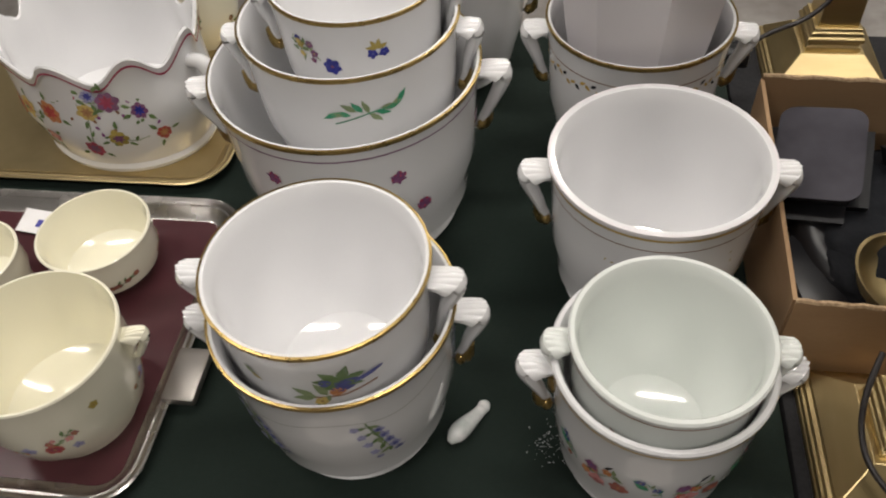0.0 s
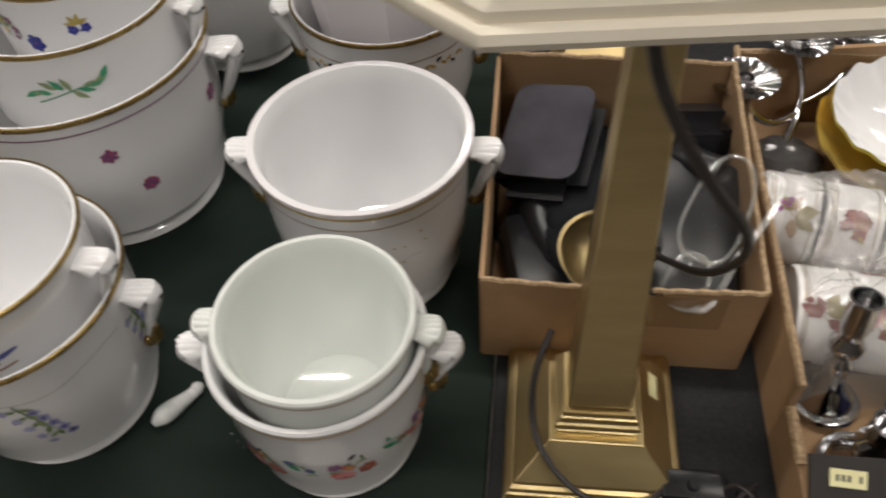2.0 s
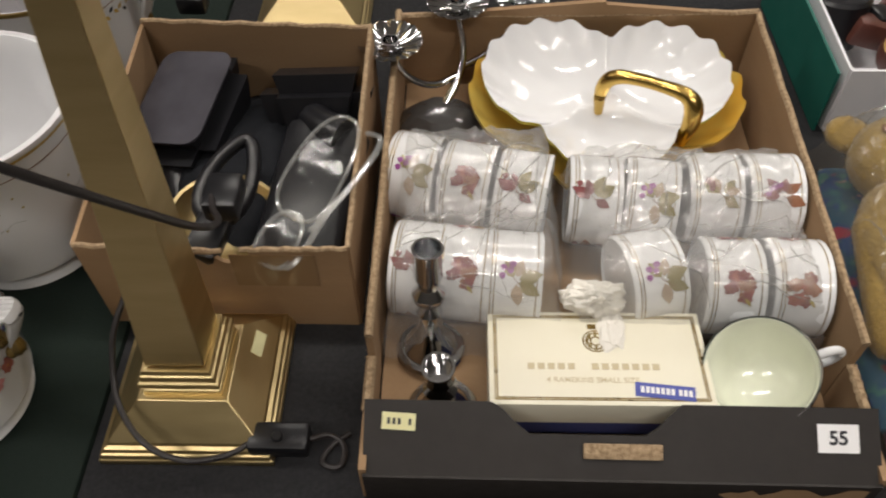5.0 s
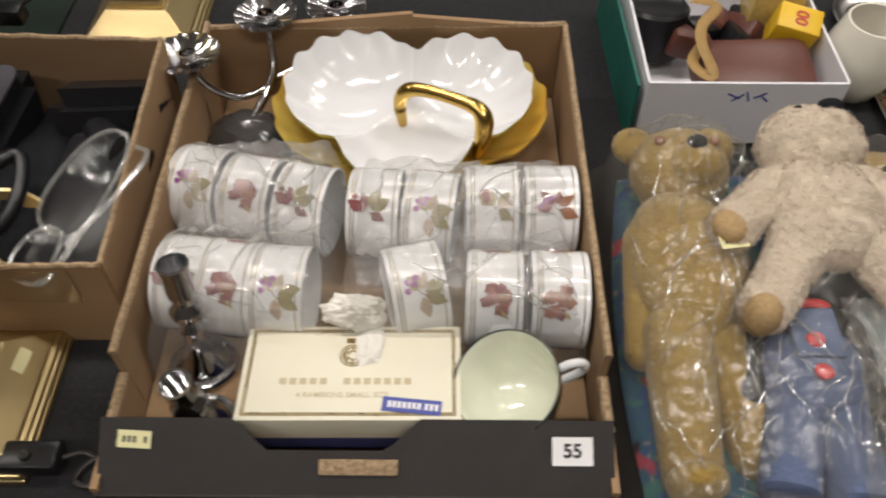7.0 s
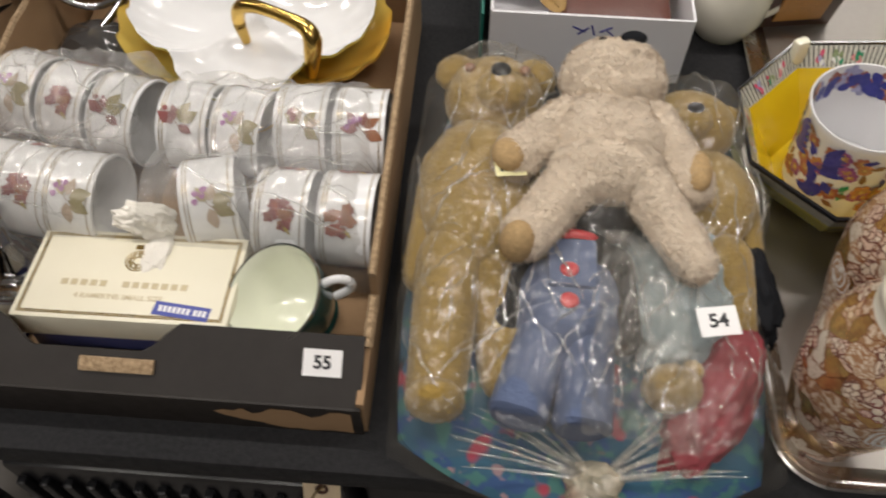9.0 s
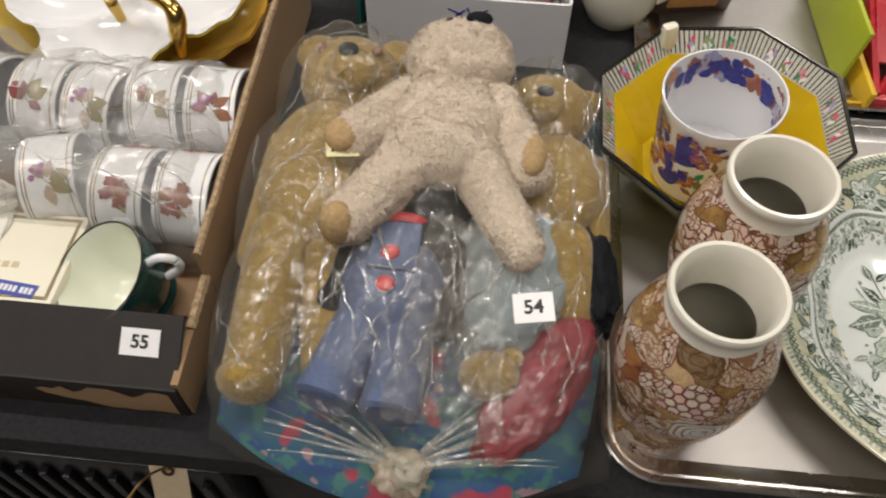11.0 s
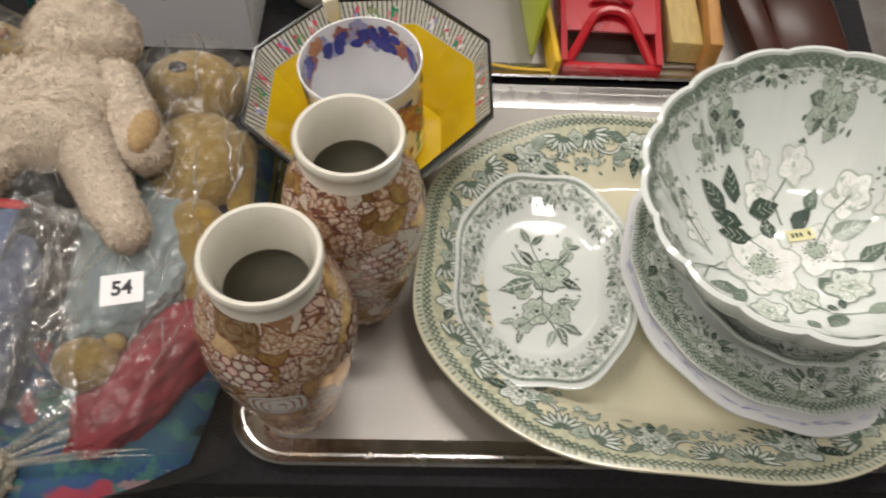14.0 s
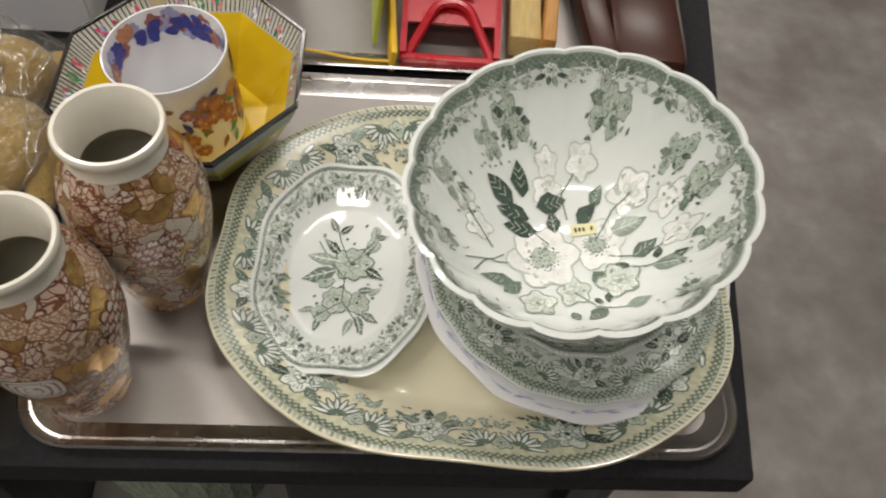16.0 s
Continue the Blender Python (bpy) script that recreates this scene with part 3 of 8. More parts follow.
for i in range(28):
    u0 = -0.13 + i * 0.0095
    b.stem([(u0, 0.137 + 0.004 * math.sin(i * 0.55)), (u0 + 0.0095, 0.137 + 0.004 * math.sin((i + 1) * 0.55))], "grey", 0.0009)
b.done(p)
p, pr = pot("white porcelain cachepot painted with a robin on a leafy branch", -0.101, 0.398, TOP + 0.062, 0.091, 0.056, 0.158, 2, rim=GOLD, drop=0.42)
b = Brush(on_side(pr), 5)
for a in (0.2, 1.2, 2.3, 2.9, 3.6, -0.5):
    b.leaf(0.034 - 0.004, 0.112 + 0.006, 0.022, a, "green")
b.petal(0.022, 0.108, 0.026, 0.016, 0.3, "blue")
b.petal(0.020, 0.106, 0.014, 0.011, -0.2, "orange")
b.petal(0.014, 0.117, 0.010, 0.010, 0.4, "blue")
b.petal(0.042, 0.113, 0.026, 0.006, 0.25, "blue")
b.stem([(-0.002, 0.100), (0.03, 0.098), (0.06, 0.104)], "brown", 0.0022)
for a, dx in ((2.5, 0.0), (3.3, 0.002), (2.0, 0.01), (4.0, 0.012)):
    b.leaf(0.008 + dx, 0.101, 0.021, a, "leaf")
b.flower(0.012, 0.093, 0.007, "yellow", "brown", 5)
b.leaf(-0.048, 0.128, 0.016, -1.0, "leaf")
b.leaf(-0.045, 0.120, 0.013, -0.6, "olive")
b.done(p)
bug = bmesh.new()
ball(bug, (0, 0, 0), (0.0024, 0.0040, 0.0016), u=10, v=8)
for s in (-1, 1):
    for k in (-1, 0, 1):
        tube([(s * 0.001, k * 0.002, 0.0), (s * 0.0042, k * 0.003, 0.0004), (s * 0.0055, k * 0.0038, -0.001)], 0.0003, 5, bug)
bg = part("painted_beetle", bug, PAINT["brown"], p, "small painted red beetle")
bg.location = (0.010, 0.010, 0.0168)
bg.rotation_euler = (0, 0, 0.2)

# large stack behind: three nested wine coolers
p, pr = pot("large white porcelain wine cooler with crimson flower sprigs and gilt rim", -0.1400, 0.680, TOP, 0.141, 0.104, 0.203, 8, rim=GOLD, wide=0.042, out=0.03)
b = Brush(on_side(pr), 8)
for u0, v0, s in ((0.058, 0.150, 0.0085), (-0.075, 0.152, 0.0085), (0.085, 0.098, 0.009), (0.20, 0.14, 0.010), (-0.21, 0.11, 0.01), (-0.01, 0.09, 0.010)):
    b.piece()
    b.flower(u0, v0, s, "crimson", "purple", 6, "rose")
    for a in (0.3, 1.4, 2.6, 3.6, 4.6, 5.6):
        b.leaf(u0, v0, s * 1.2, a + 0.2, "purple", 0.5)
for u0, v0 in ((-0.05, 0.142), (-0.04, 0.143), (-0.025, 0.140)):
    b.petal(u0, v0, 0.005, 0.002, 1.2, "purple")
b.done(p)
rings(p, pr, (0.187,), "purple", 0.0018)
p, pr = pot("white porcelain wine cooler painted with emerald leaf sprays, gilt rim", -0.133, 0.697, TOP + 0.075, 0.112, 0.07, 0.172, 4, rim=GOLD, wide=0.04, out=0.02, drop=0.5)
b = Brush(on_side(pr), 9)
for u0, a0 in ((0.03, 0.3), (0.03, 2.9), (-0.2, 0.4)):
    b.piece()
    for i in range(6):
        b.leaf(u0 + 0.006 * i * (1 if a0 < 1 else -1), 0.128 + 0.002 * (i % 3), 0.018, a0 + (i - 3) * 0.34, "emerald" if i % 2 else "leaf", 0.36)
b.stem([(-0.005, 0.118), (0.03, 0.128), (0.062, 0.132)], "emerald", 0.0014)
b.done(p)
p, pr = pot("small white porcelain cachepot painted with violets and fruit, gilt rim", -0.126, 0.716, TOP + 0.128, 0.088, 0.052, 0.150, 4, rim=GOLD, wide=0.036, out=0.018, drop=0.5)
b = Brush(on_side(pr), 10)
for u0 in (0.030,):
    for a in (0.4, 1.3, 2.1, 2.9):
        b.leaf(u0, 0.118, 0.012, a, "olive")
    b.flower(u0 - 0.005, 0.113, 0.006, "cobalt", "blue", 5)
    b.flower(u0 + 0.007, 0.113, 0.006, "cobalt", "blue", 5)
b.spray(-0.03, 0.105, 0.03, ("purple", "cobalt", "crimson"), n=4, ang=2.4)
b.flower(-0.018, 0.100, 0.010, "cobalt", "purple", 6)
b.spray(-0.05, 0.10, 0.03, ("yellow", "olive"), n=3, ang=1.9)
b.done(p)
p, pr = pot("white porcelain cachepot standing at the back of the baize", -0.07, 0.955, TOP, 0.105, 0.07, 0.17, 0, rim=GOLD)

# right-hand row
p, pr = pot("white porcelain cachepot painted with kakiemon flowers and rock", 0.170, 0.378, TOP, 0.087, 0.065, 0.158, 4, body=PORCELAIN, edge=0.005)
rings(p, pr, (0.1505,), "gold", 0.0022)
b = Brush(on_side(pr), 12)
for u0 in (0.008, -0.07, 0.09, 0.17):
    b.piece()
    b.spray(u0, 0.082, 0.035, ("red", "orange"), n=3, ang=0.4)
    b.spray(u0 - 0.008, 0.080, 0.03, ("rust", "blue"), leaves=("emerald", "leaf"), n=3, ang=2.3)
    b.flower(u0 + 0.014, 0.073, 0.010, "pink", "red", 6)
    b.flower(u0 + 0.008, 0.092, 0.007, "purple", "blue", 5)
    b.flower(u0 + 0.034, 0.078, 0.009, "rust", "orange", 6)
    b.leaf(u0 - 0.02, 0.088, 0.016, 2.5, "emerald")
    b.leaf(u0 + 0.02, 0.10, 0.012, 0.9, "black", 0.3)
b.done(p)
p, pr = pot("white porcelain cachepot with grey-green glazed inside and gilt line", 0.173, 0.378, TOP + 0.038, 0.0775, 0.050, 0.146, 2, body=GREENWARE, edge=0.005, out=0.018, drop=0.45)
rings(p, pr, (0.1385,), "brown", 0.0018)
b = Brush(on_side(pr), 13)
b.leaf(0.012, 0.085, 0.02, 2.9, "emerald")
b.leaf(0.016, 0.092, 0.016, 2.4, "leaf")
for a in (0.0, 0.3, -0.3, 0.6):
    b.petal(0.012, 0.083, 0.024, 0.008, a, "rust")
b.spray(-0.05, 0.085, 0.02, ("rust",), n=2, ang=1.5)
b.done(p)
p, pr = pot("white porcelain cachepot with brown line border and gilt scroll handles", 0.1746, 0.577, TOP, 0.102, 0.075, 0.183, 3, body=PORCELAIN, rim=MATTWHITE, edge=0.006, wide=0.04)
rings(p, pr, (0.176,), "gold", 0.003)
rings(p, pr, (0.160,), "brown", 0.0012)
b = Brush(on_side(pr), 14)
for u0 in (0.05, -0.05, 0.13, 0.0):
    b.piece()
    b.stem([(u0 - 0.012, 0.105), (u0 + 0.004, 0.112), (u0 + 0.014, 0.109)], "grey", 0.0006)
    for k in range(5):
        b.petal(u0 + b.rng.uniform(-0.02, 0.03), 0.112 + b.rng.uniform(-0.02, 0.03), 0.003, 0.002, 0.5, "olive")
b.done(p)
p, pr = pot("white porcelain cachepot with black-and-gold laurel border", 0.163, 0.800, TOP, 0.102, 0.07, 0.186, 0, rim=GOLD, wide=0.042)
rings(p, pr, (0.158,), "brown", 0.0012)
b = Brush(on_side(pr), 15)
for i in range(46):
    u0 = -0.16 + i * 0.007
    if abs(abs(u0)) > 0.03:
        b.leaf(u0, 0.146 + 0.003 * math.sin(i), 0.009, (0.5 if i % 2 else -0.7), "gold" if i % 3 else "black", 0.5)
b.done(p)
fac = thing("faceted_jardiniere", pose(0.165, 0.805, TOP + 0.09, 0, 0, 10), "plain white octagonal china pot nested in a gilt-banded cachepot", "plant pot")
part("body", revolve([(0, 0), (0.062, 0), (0.070, 0.006), (0.084, 0.09), (0.098, 0.20), (0.099, 0.206), (0.094, 0.206), (0.080, 0.09), (0.066, 0.012), (0, 0.01)], 8), MATTWHITE, fac, smooth=False)

# broken porcelain handle and crumbs
frag = thing("broken_handle", pose(0.012, 0.385, TOP, 0, 0, -34), "broken-off white porcelain knob with grey marbling lying on baize", "fragment")
bm = tube([(0, -0.027, 0.009), (0, -0.018, 0.0105), (0, -0.004, 0.009), (0, 0.010, 0.0065), (0, 0.020, 0.0058), (0, 0.024, 0.0075), (0, 0.029, 0.006)], [0.003, 0.0095, 0.009, 0.0066, 0.0056, 0.0072, 0.003], 12, smooth_steps=2)
part("body", bm, mat("marbled_porcelain", (0.80, 0.80, 0.79), 0.2, blotch=0.7, blotch_scale=70, dark=(0.42, 0.48, 0.46), coat=0.4), frag)
bm = bmesh.new()
rng = random.Random(4)
for i in range(70):
    s = rng.uniform(0.0002, 0.0007)
    ball(bm, (rng.gauss(0.085, 0.009), rng.gauss(0.375, 0.012), TOP + s * 0.6), (s, s, s), u=5, v=4)
tagged(part("porcelain_crumbs", bm, PORCELAIN), "scatter of tiny white porcelain crumbs on baize", "crumbs", kind="stuff")


# ---- trays at the near end ----
def tray(label, x0, x1, y0, y1, z, corner, rim_mat, floor_mat, lip=0.016, flat=0.014, name="tray", turn=0.0):
    t = thing(name, pose((x0 + x1) / 2, (y0 + y1) / 2, z, 0, 0, turn), label, "tray")
    w, d = (x1 - x0) / 2, (y1 - y0) / 2

    def loop(inset, zz, bm):
        vs = []
        c = max(corner - inset, 0.004)
        for cx, cy, a0 in ((1, 1, 0), (-1, 1, 90), (-1, -1, 180), (1, -1, 270)):
            for k in range(9):
                a = radians(a0 + k * 90 / 8)
                vs.append(bm.verts.new((cx * (w - inset - c) + c * math.cos(a), cy * (d - inset - c) + c * math.sin(a), zz)))
        return vs

    bm = bmesh.new()
    steps = [(0.001, lip - 0.002), (0.0, lip), (0.002, lip + 0.0015), (0.005, lip), (flat * 0.62, lip * 0.8), (flat * 0.8, lip * 0.82), (flat, lip * 0.68), (flat + 0.008, 0.004), (flat + 0.013, 0.0022)]
    ls = [loop(i, zz, bm) for i, zz in steps]
    for a, b in zip(ls, ls[1:]):
        for k in range(len(a)):
            bm.faces.new((a[k], a[(k + 1) % len(a)], b[(k + 1) % len(a)], b[k]))
    part("rim", bm, rim_mat, t)
    bm = bmesh.new()
    top, bot = loop(flat + 0.012, 0.0028, bm), loop(flat + 0.012, 0.0004, bm)
    bm.faces.new(top)
    bm.faces.new(bot[::-1])
    for k in range(len(top)):
        bm.faces.new((top[k], bot[k], bot[(k + 1) % len(top)], top[(k + 1) % len(top)]))
    part("floor_panel", bm, floor_mat, t, smooth=False)
    return t


tray("gold-coloured metal tray with a raised rounded rim", -0.86, -0.325, 0.672, 1.02, TOP, 0.055, GOLDTRAY, GOLDTRAY)
t = tray("maroon-lined metal tray with a silver rim, worn", -0.80, -0.280, 0.215 + 0.05, 0.652, TOP, 0.05, STEELRIM, MAROON)
bm = bmesh.new()
for k in range(6):
    tube([(0.265 + k * 0.0, -0.055, 0.010 + 0.0), (0.282, -0.055 + k * 0.007, 0.020), (0.287, -0.02 + k * 0.007, 0.016)], 0.005, 8, bm)
part("handle", block(0.035, 0.062, 0.012, 0.004, (0.268, -0.052, 0.010)), STEEL, t, "ribbed silver tray handle")

# cream planters on the maroon tray
def cup(label, x, y, z, rr, rf, h, body, lean=(0, 0), turn=0.0, name="planter", rim=None, category="planter", edge=0.003):
    t = thing(name, pose(x, y, z, lean[0], lean[1], turn), label, category)
    prof = [(0, 0.002), (rf * 0.85, 0.002), (rf * 0.88, 0), (rf, 0), (rf * 1.02, 0.005), (rr * 0.88, h * 0.22), (rr * 0.97, h * 0.5), (rr * 0.96, h * 0.78), (rr * 0.99, h * 0.95), (rr, h * 0.985)]
    part("body", revolve(prof + [(rr - 0.001, h), (rr - edge, h), (rr * 0.95 - edge, h * 0.8), (rr * 0.94 - edge, h * 0.5), (rr * 0.82 - edge, h * 0.2), (rr * 0.5, h * 0.075), (0, h * 0.07)]), body, t)
    if rim:
        part("rim_line", revolve([(rr - edge * 0.6, h + 0.0006), (rr + 0.0003, h + 0.0002), (rr + 0.0006, h * 0.982)]), rim, t)
    return t, prof


p, pr = cup("small cream bone china planter painted with autumn flowers", -0.414, 0.548, TOP + 0.003, 0.062, 0.040, 0.066, BONE)
b = Brush(on_side(pr), 21)
for u0 in (0.035, -0.03, 0.1, -0.1):
    b.piece()
    b.spray(u0, 0.028, 0.028, ("rust", "pink", "taupe"), n=4, ang=0.3)
b.done(p)
p, pr = cup("cream bone china planter painted with a mixed flower spray, shell handles", -0.372, 0.368, TOP + 0.003, 0.079, 0.054, 0.122, BONE, name="cachepot", category="cachepot")
b = Brush(on_side(pr), 22)
for u0 in (0.03, -0.09, 0.16):
    b.piece()
    b.flower(u0, 0.055, 0.010, "red", "orange", 7, "crimson")
    b.flower(u0 - 0.022, 0.058, 0.008, "lilac", "blue", 5)
    b.flower(u0 + 0.02, 0.050, 0.006, "lilac", "blue", 5)
    b.spray(u0, 0.062, 0.028, ("rust", "pink"), n=4, ang=0.6)
    b.spray(u0 - 0.02, 0.058, 0.02, ("orange",), n=2, ang=3.4)
b.flower(0.08, 0.088, 0.005, "olive", "brown", 5)
b.done(p)
for s in (0, 1):
    e = part("handle", ear(0.079, 0.122, 0.022, 0.62, 0.024), BONE, p, "fluted shell handle")
    e.rotation_euler = (0, 0, math.pi * s + 0.25)
p, pr = cup("cream bone china planter with a saucer foot at the tray edge", -0.545, 0.50, TOP + 0.003, 0.058, 0.05, 0.062, BONE)
card = thing("paper_ticket", pose(-0.535, 0.605, TOP + 0.010, 12, 0, -8), "small white paper ticket with blue handwriting", "ticket")
part("paper", block(0.045, 0.032, 0.0006, 0), LABEL, card)
for k in range(3):
    part("writing_bar", block(0.006, 0.010, 0.0003, 0, (0.004 + k * 0.006, -0.002, 0.0007)), BLUEINK, card)

# scalloped tureen cooler on the gold tray
tur = thing("monteith_bowl", pose(-0.487, 0.800, TOP + 0.003, 0, 0, -14), "white porcelain oval cooler with wavy notched rim, painted with bright flowers", "porcelain bowl")
SX, SY = 1.0, 0.80
tp = [(0, 0.003), (0.098, 0.003), (0.102, 0), (0.118, 0), (0.120, 0.006), (0.116, 0.012), (0.122, 0.03), (0.133, 0.07), (0.130, 0.11), (0.128, 0.14), (0.133, 0.165)]


def wave(a, i):
    if i < 8 or i > 16:
        return 1.0, 0.0
    f = {8: 0.15, 9: 0.55, 10: 1, 11: 1, 12: 1, 13: 1, 14: 0.55, 15: 0.15, 16: 0.02}[i]
    return 1 + 0.045 * f * math.cos(9 * a), -0.011 * f * (1 - math.cos(9 * a)) + 0.005 * f * math.cos(9 * a)


inner = [(0.134, 0.168), (0.132, 0.170), (0.129, 0.168), (0.123, 0.140), (0.124, 0.11), (0.126, 0.07), (0.115, 0.03), (0.07, 0.012), (0, 0.012)]
part("body", revolve(tp + inner, 144, SX, SY, wobble=wave), PORCELAIN, tur)
part("rim_line", revolve([(0.1344, 0.1585), (0.1346, 0.1600), (0.1348, 0.1615)], 144, SX, SY, wobble=lambda a, i: wave(a, 10)), PAINT["crimson"], tur)
base = on_side(tp[3:])


def on_oval(u, v):
    q = base(u, v)
    return Vector((q.x * SX, q.y * SY, q.z))


b = Brush(on_oval, 31)
for u0, v0, s, key, cen in ((-0.01, 0.098, 0.017, "orange", "red"), (-0.055, 0.092, 0.016, "yellow", "orange"), (0.045, 0.105, 0.013, "yellow", "copper"), (0.075, 0.118, 0.016, "purple", "crimson"), (0.07, 0.065, 0.014, "olive", "purple"),
                            (0.03, 0.045, 0.014, "crimson", "purple"), (-0.08, 0.085, 0.016, "orange", "red"), (-0.03, 0.055, 0.012, "crimson", "pink"), (0.03, 0.128, 0.009, "crimson", "purple"), (0.11, 0.10, 0.012, "purple", "cobalt"), (0.055, 0.128, 0.010, "lilac", "cobalt"), (0.13, 0.06, 0.012, "red", "orange"), (-0.05, 0.035, 0.01, "olive", "brown")):
    b.flower(u0, v0, s, key, cen, 7, cen)
    for a in range(3):
        b.leaf(u0 + s * math.cos(a * 2.1 + u0 * 50), v0 + s * math.sin(a * 2.1 + u0 * 50), 0.013, a * 2.1 + u0 * 50, "green")
for u0, v0, u1, v1 in ((-0.055, 0.09, -0.01, 0.098), (0.0, 0.115, 0.03, 0.128), (0.045, 0.105, 0.03, 0.045), (-0.08, 0.08, -0.03, 0.05), (0.03, 0.128, 0.075, 0.12), (0.07, 0.065, 0.11, 0.06), (-0.06, 0.06, -0.05, 0.03)):
    b.stem([(u0, v0), ((u0 + u1) / 2, (v0 + v1) / 2 - 0.006), (u1, v1)], "leaf", 0.0012)
    b.leaf((u0 + u1) / 2, (v0 + v1) / 2 - 0.006, 0.011, 1.0, "green")
for i in range(22):
    b.petal(b.rng.uniform(-0.1, 0.13), b.rng.uniform(0.03, 0.13), 0.006, 0.004, b.rng.uniform(0, 6), b.rng.choice(("green", "brown", "plum")))
b.done(tur)
for s in (-1, 1):
    e = part("handle", tube([(s * 0.128, 0, 0.128), (s * 0.150, 0, 0.132), (s * 0.158, 0, 0.115), (s * 0.150, 0, 0.09), (s * 0.132, 0, 0.075)], [0.008, 0.010, 0.011, 0.009, 0.006], 12, smooth_steps=2), PORCELAIN, tur, "moulded scroll handle")
p, pr = cup("cream china cup painted with small brown flowers", -0.452, 1.005, TOP + 0.003, 0.06, 0.04, 0.11, BONE)
b = Brush(on_side(pr), 23)
for u0 in (-0.04, 0.02, 0.07):
    b.piece()
    b.spray(u0, 0.05, 0.03, ("taupe", "brown"), n=3)
b.done(p)


# ---- brass table lamps ----
def square_steps(levels, bm=None):
    """A square turned section: (half width, height) levels."""
    bm = bm or bmesh.new()
    rows = []
    for w, z in levels:
        rows.append([bm.verts.new((sx * w, sy * w, z)) for sx, sy in ((1, 1), (-1, 1), (-1, -1), (1, -1))])
    for a, b in zip(rows, rows[1:]):
        for k in range(4):
            bm.faces.new((a[k], a[(k + 1) % 4], b[(k + 1) % 4], b[k]))
    bm.faces.new(rows[0][::-1])
    bm.faces.new(rows[-1])
    bmesh.ops.bevel(bm, geom=[e for e in bm.edges], offset=0.0007, segments=1, affect="EDGES")
    return bm


def brass_lamp(label, x, y, turn, shade, lean=0.0):
    t = thing("table_lamp", pose(x, y, TOP, 0, 0, turn), label, "table lamp")
    part("base", square_steps([(0.0755, 0), (0.0755, 0.006), (0.0735, 0.0075), (0.0735, 0.012), (0.0705, 0.0135), (0.0705, 0.017), (0.066, 0.019), (0.066, 0.0215), (0.0385, 0.048)]), BRASS, t, smooth=False)
    part("collar", square_steps([(0.0335, 0.0475), (0.0335, 0.054), (0.031, 0.0555), (0.031, 0.059), (0.0345, 0.061), (0.0345, 0.066), (0.0315, 0.068), (0.0315, 0.073), (0.029, 0.0745), (0.029, 0.079)]), BRASS, t, smooth=False)
    part("column", square_steps([(0.0250, 0.078), (0.0110, 0.505)] if shade else [(0.0245, 0.078), (0.019, 0.36)]), BRASS, t, smooth=False)
    cz = 0.145 if shade else 0.0
    part("capital", square_steps([(0.027, 0.359 + cz), (0.030, 0.366 + cz), (0.030, 0.373 + cz), (0.026, 0.38 + cz), (0.012, 0.388 + cz)]), BRASS, t, smooth=False)
    part("lampholder", tube([(0, 0, 0.388 + cz), (0, 0, 0.43 + cz)], 0.015, 14), BRASS, t)
    if shade:
        bm = bmesh.new()
        loops = []
        for w, c, z in ((0.128, 0.030, 0.512), (0.1285, 0.030, 0.508), (0.129, 0.030, 0.520), (0.127, 0.030, 0.523), (0.075, 0.018, 0.735), (0.073, 0.018, 0.735), (0.125, 0.029, 0.523), (0.126, 0.029, 0.511)):
            loops.append([bm.verts.new(v) for v in ((w, -w + c, z), (w, w - c, z), (w - c, w, z), (-w + c, w, z), (-w, w - c, z), (-w, -w + c, z), (-w + c, -w, z), (w - c, -w, z))])
        for a, b in zip(loops, loops[1:]):
            for k in range(8):
                bm.faces.new((a[k], a[(k + 1) % 8], b[(k + 1) % 8], b[k]))
        for k in range(8):
            bm.faces.new((loops[-1][k], loops[-1][(k + 1) % 8], loops[0][(k + 1) % 8], loops[0][k]))
        sh = part("shade", bm, SHADECLOTH, t, "cream silk panelled lampshade with cut corners", smooth=False)
        sh.matrix_basis = pose(0, 0, 0.005, 0, 0, 6)
        bm = bmesh.new()
        pts = [(0.13, -0.10), (0.13, 0.10), (0.10, 0.13), (-0.10, 0.13), (-0.13, 0.10), (-0.13, -0.10), (-0.10, -0.13), (0.10, -0.13), (0.13, -0.10)]
        tube([(px, py, 0.5115) for px, py in pts], 0.0045, 8, bm)
        part("shade_binding", bm, SHADECLOTH, sh)
        part("shade_ring", tube([(0.02 * math.cos(a), 0.02 * math.sin(a), 0.60) for a in [k * math.pi / 8 for k in range(17)]] , 0.0015, 6), BRASS, t)
        for a in (0, 1, 2, 3):
            part("shade_spoke", tube([(0.02 * math.cos(a * 1.5708), 0.02 * math.sin(a * 1.5708), 0.60), (0.09 * math.cos(a * 1.5708), 0.09 * math.sin(a * 1.5708), 0.66)], 0.0013, 6), BRASS, t)
        part("lamp_stem", tube([(0, 0, 0.57), (0, 0, 0.60)], 0.004, 8), BRASS, t)
    for piece in t.children:
        if lean and piece.name.split(".")[0] in ("column", "capital", "lampholder"):
            piece.matrix_basis = pose(0, 0, 0.078, -lean, 0.4, 0) @ pose(0, 0, -0.078) @ piece.matrix_basis
    return t


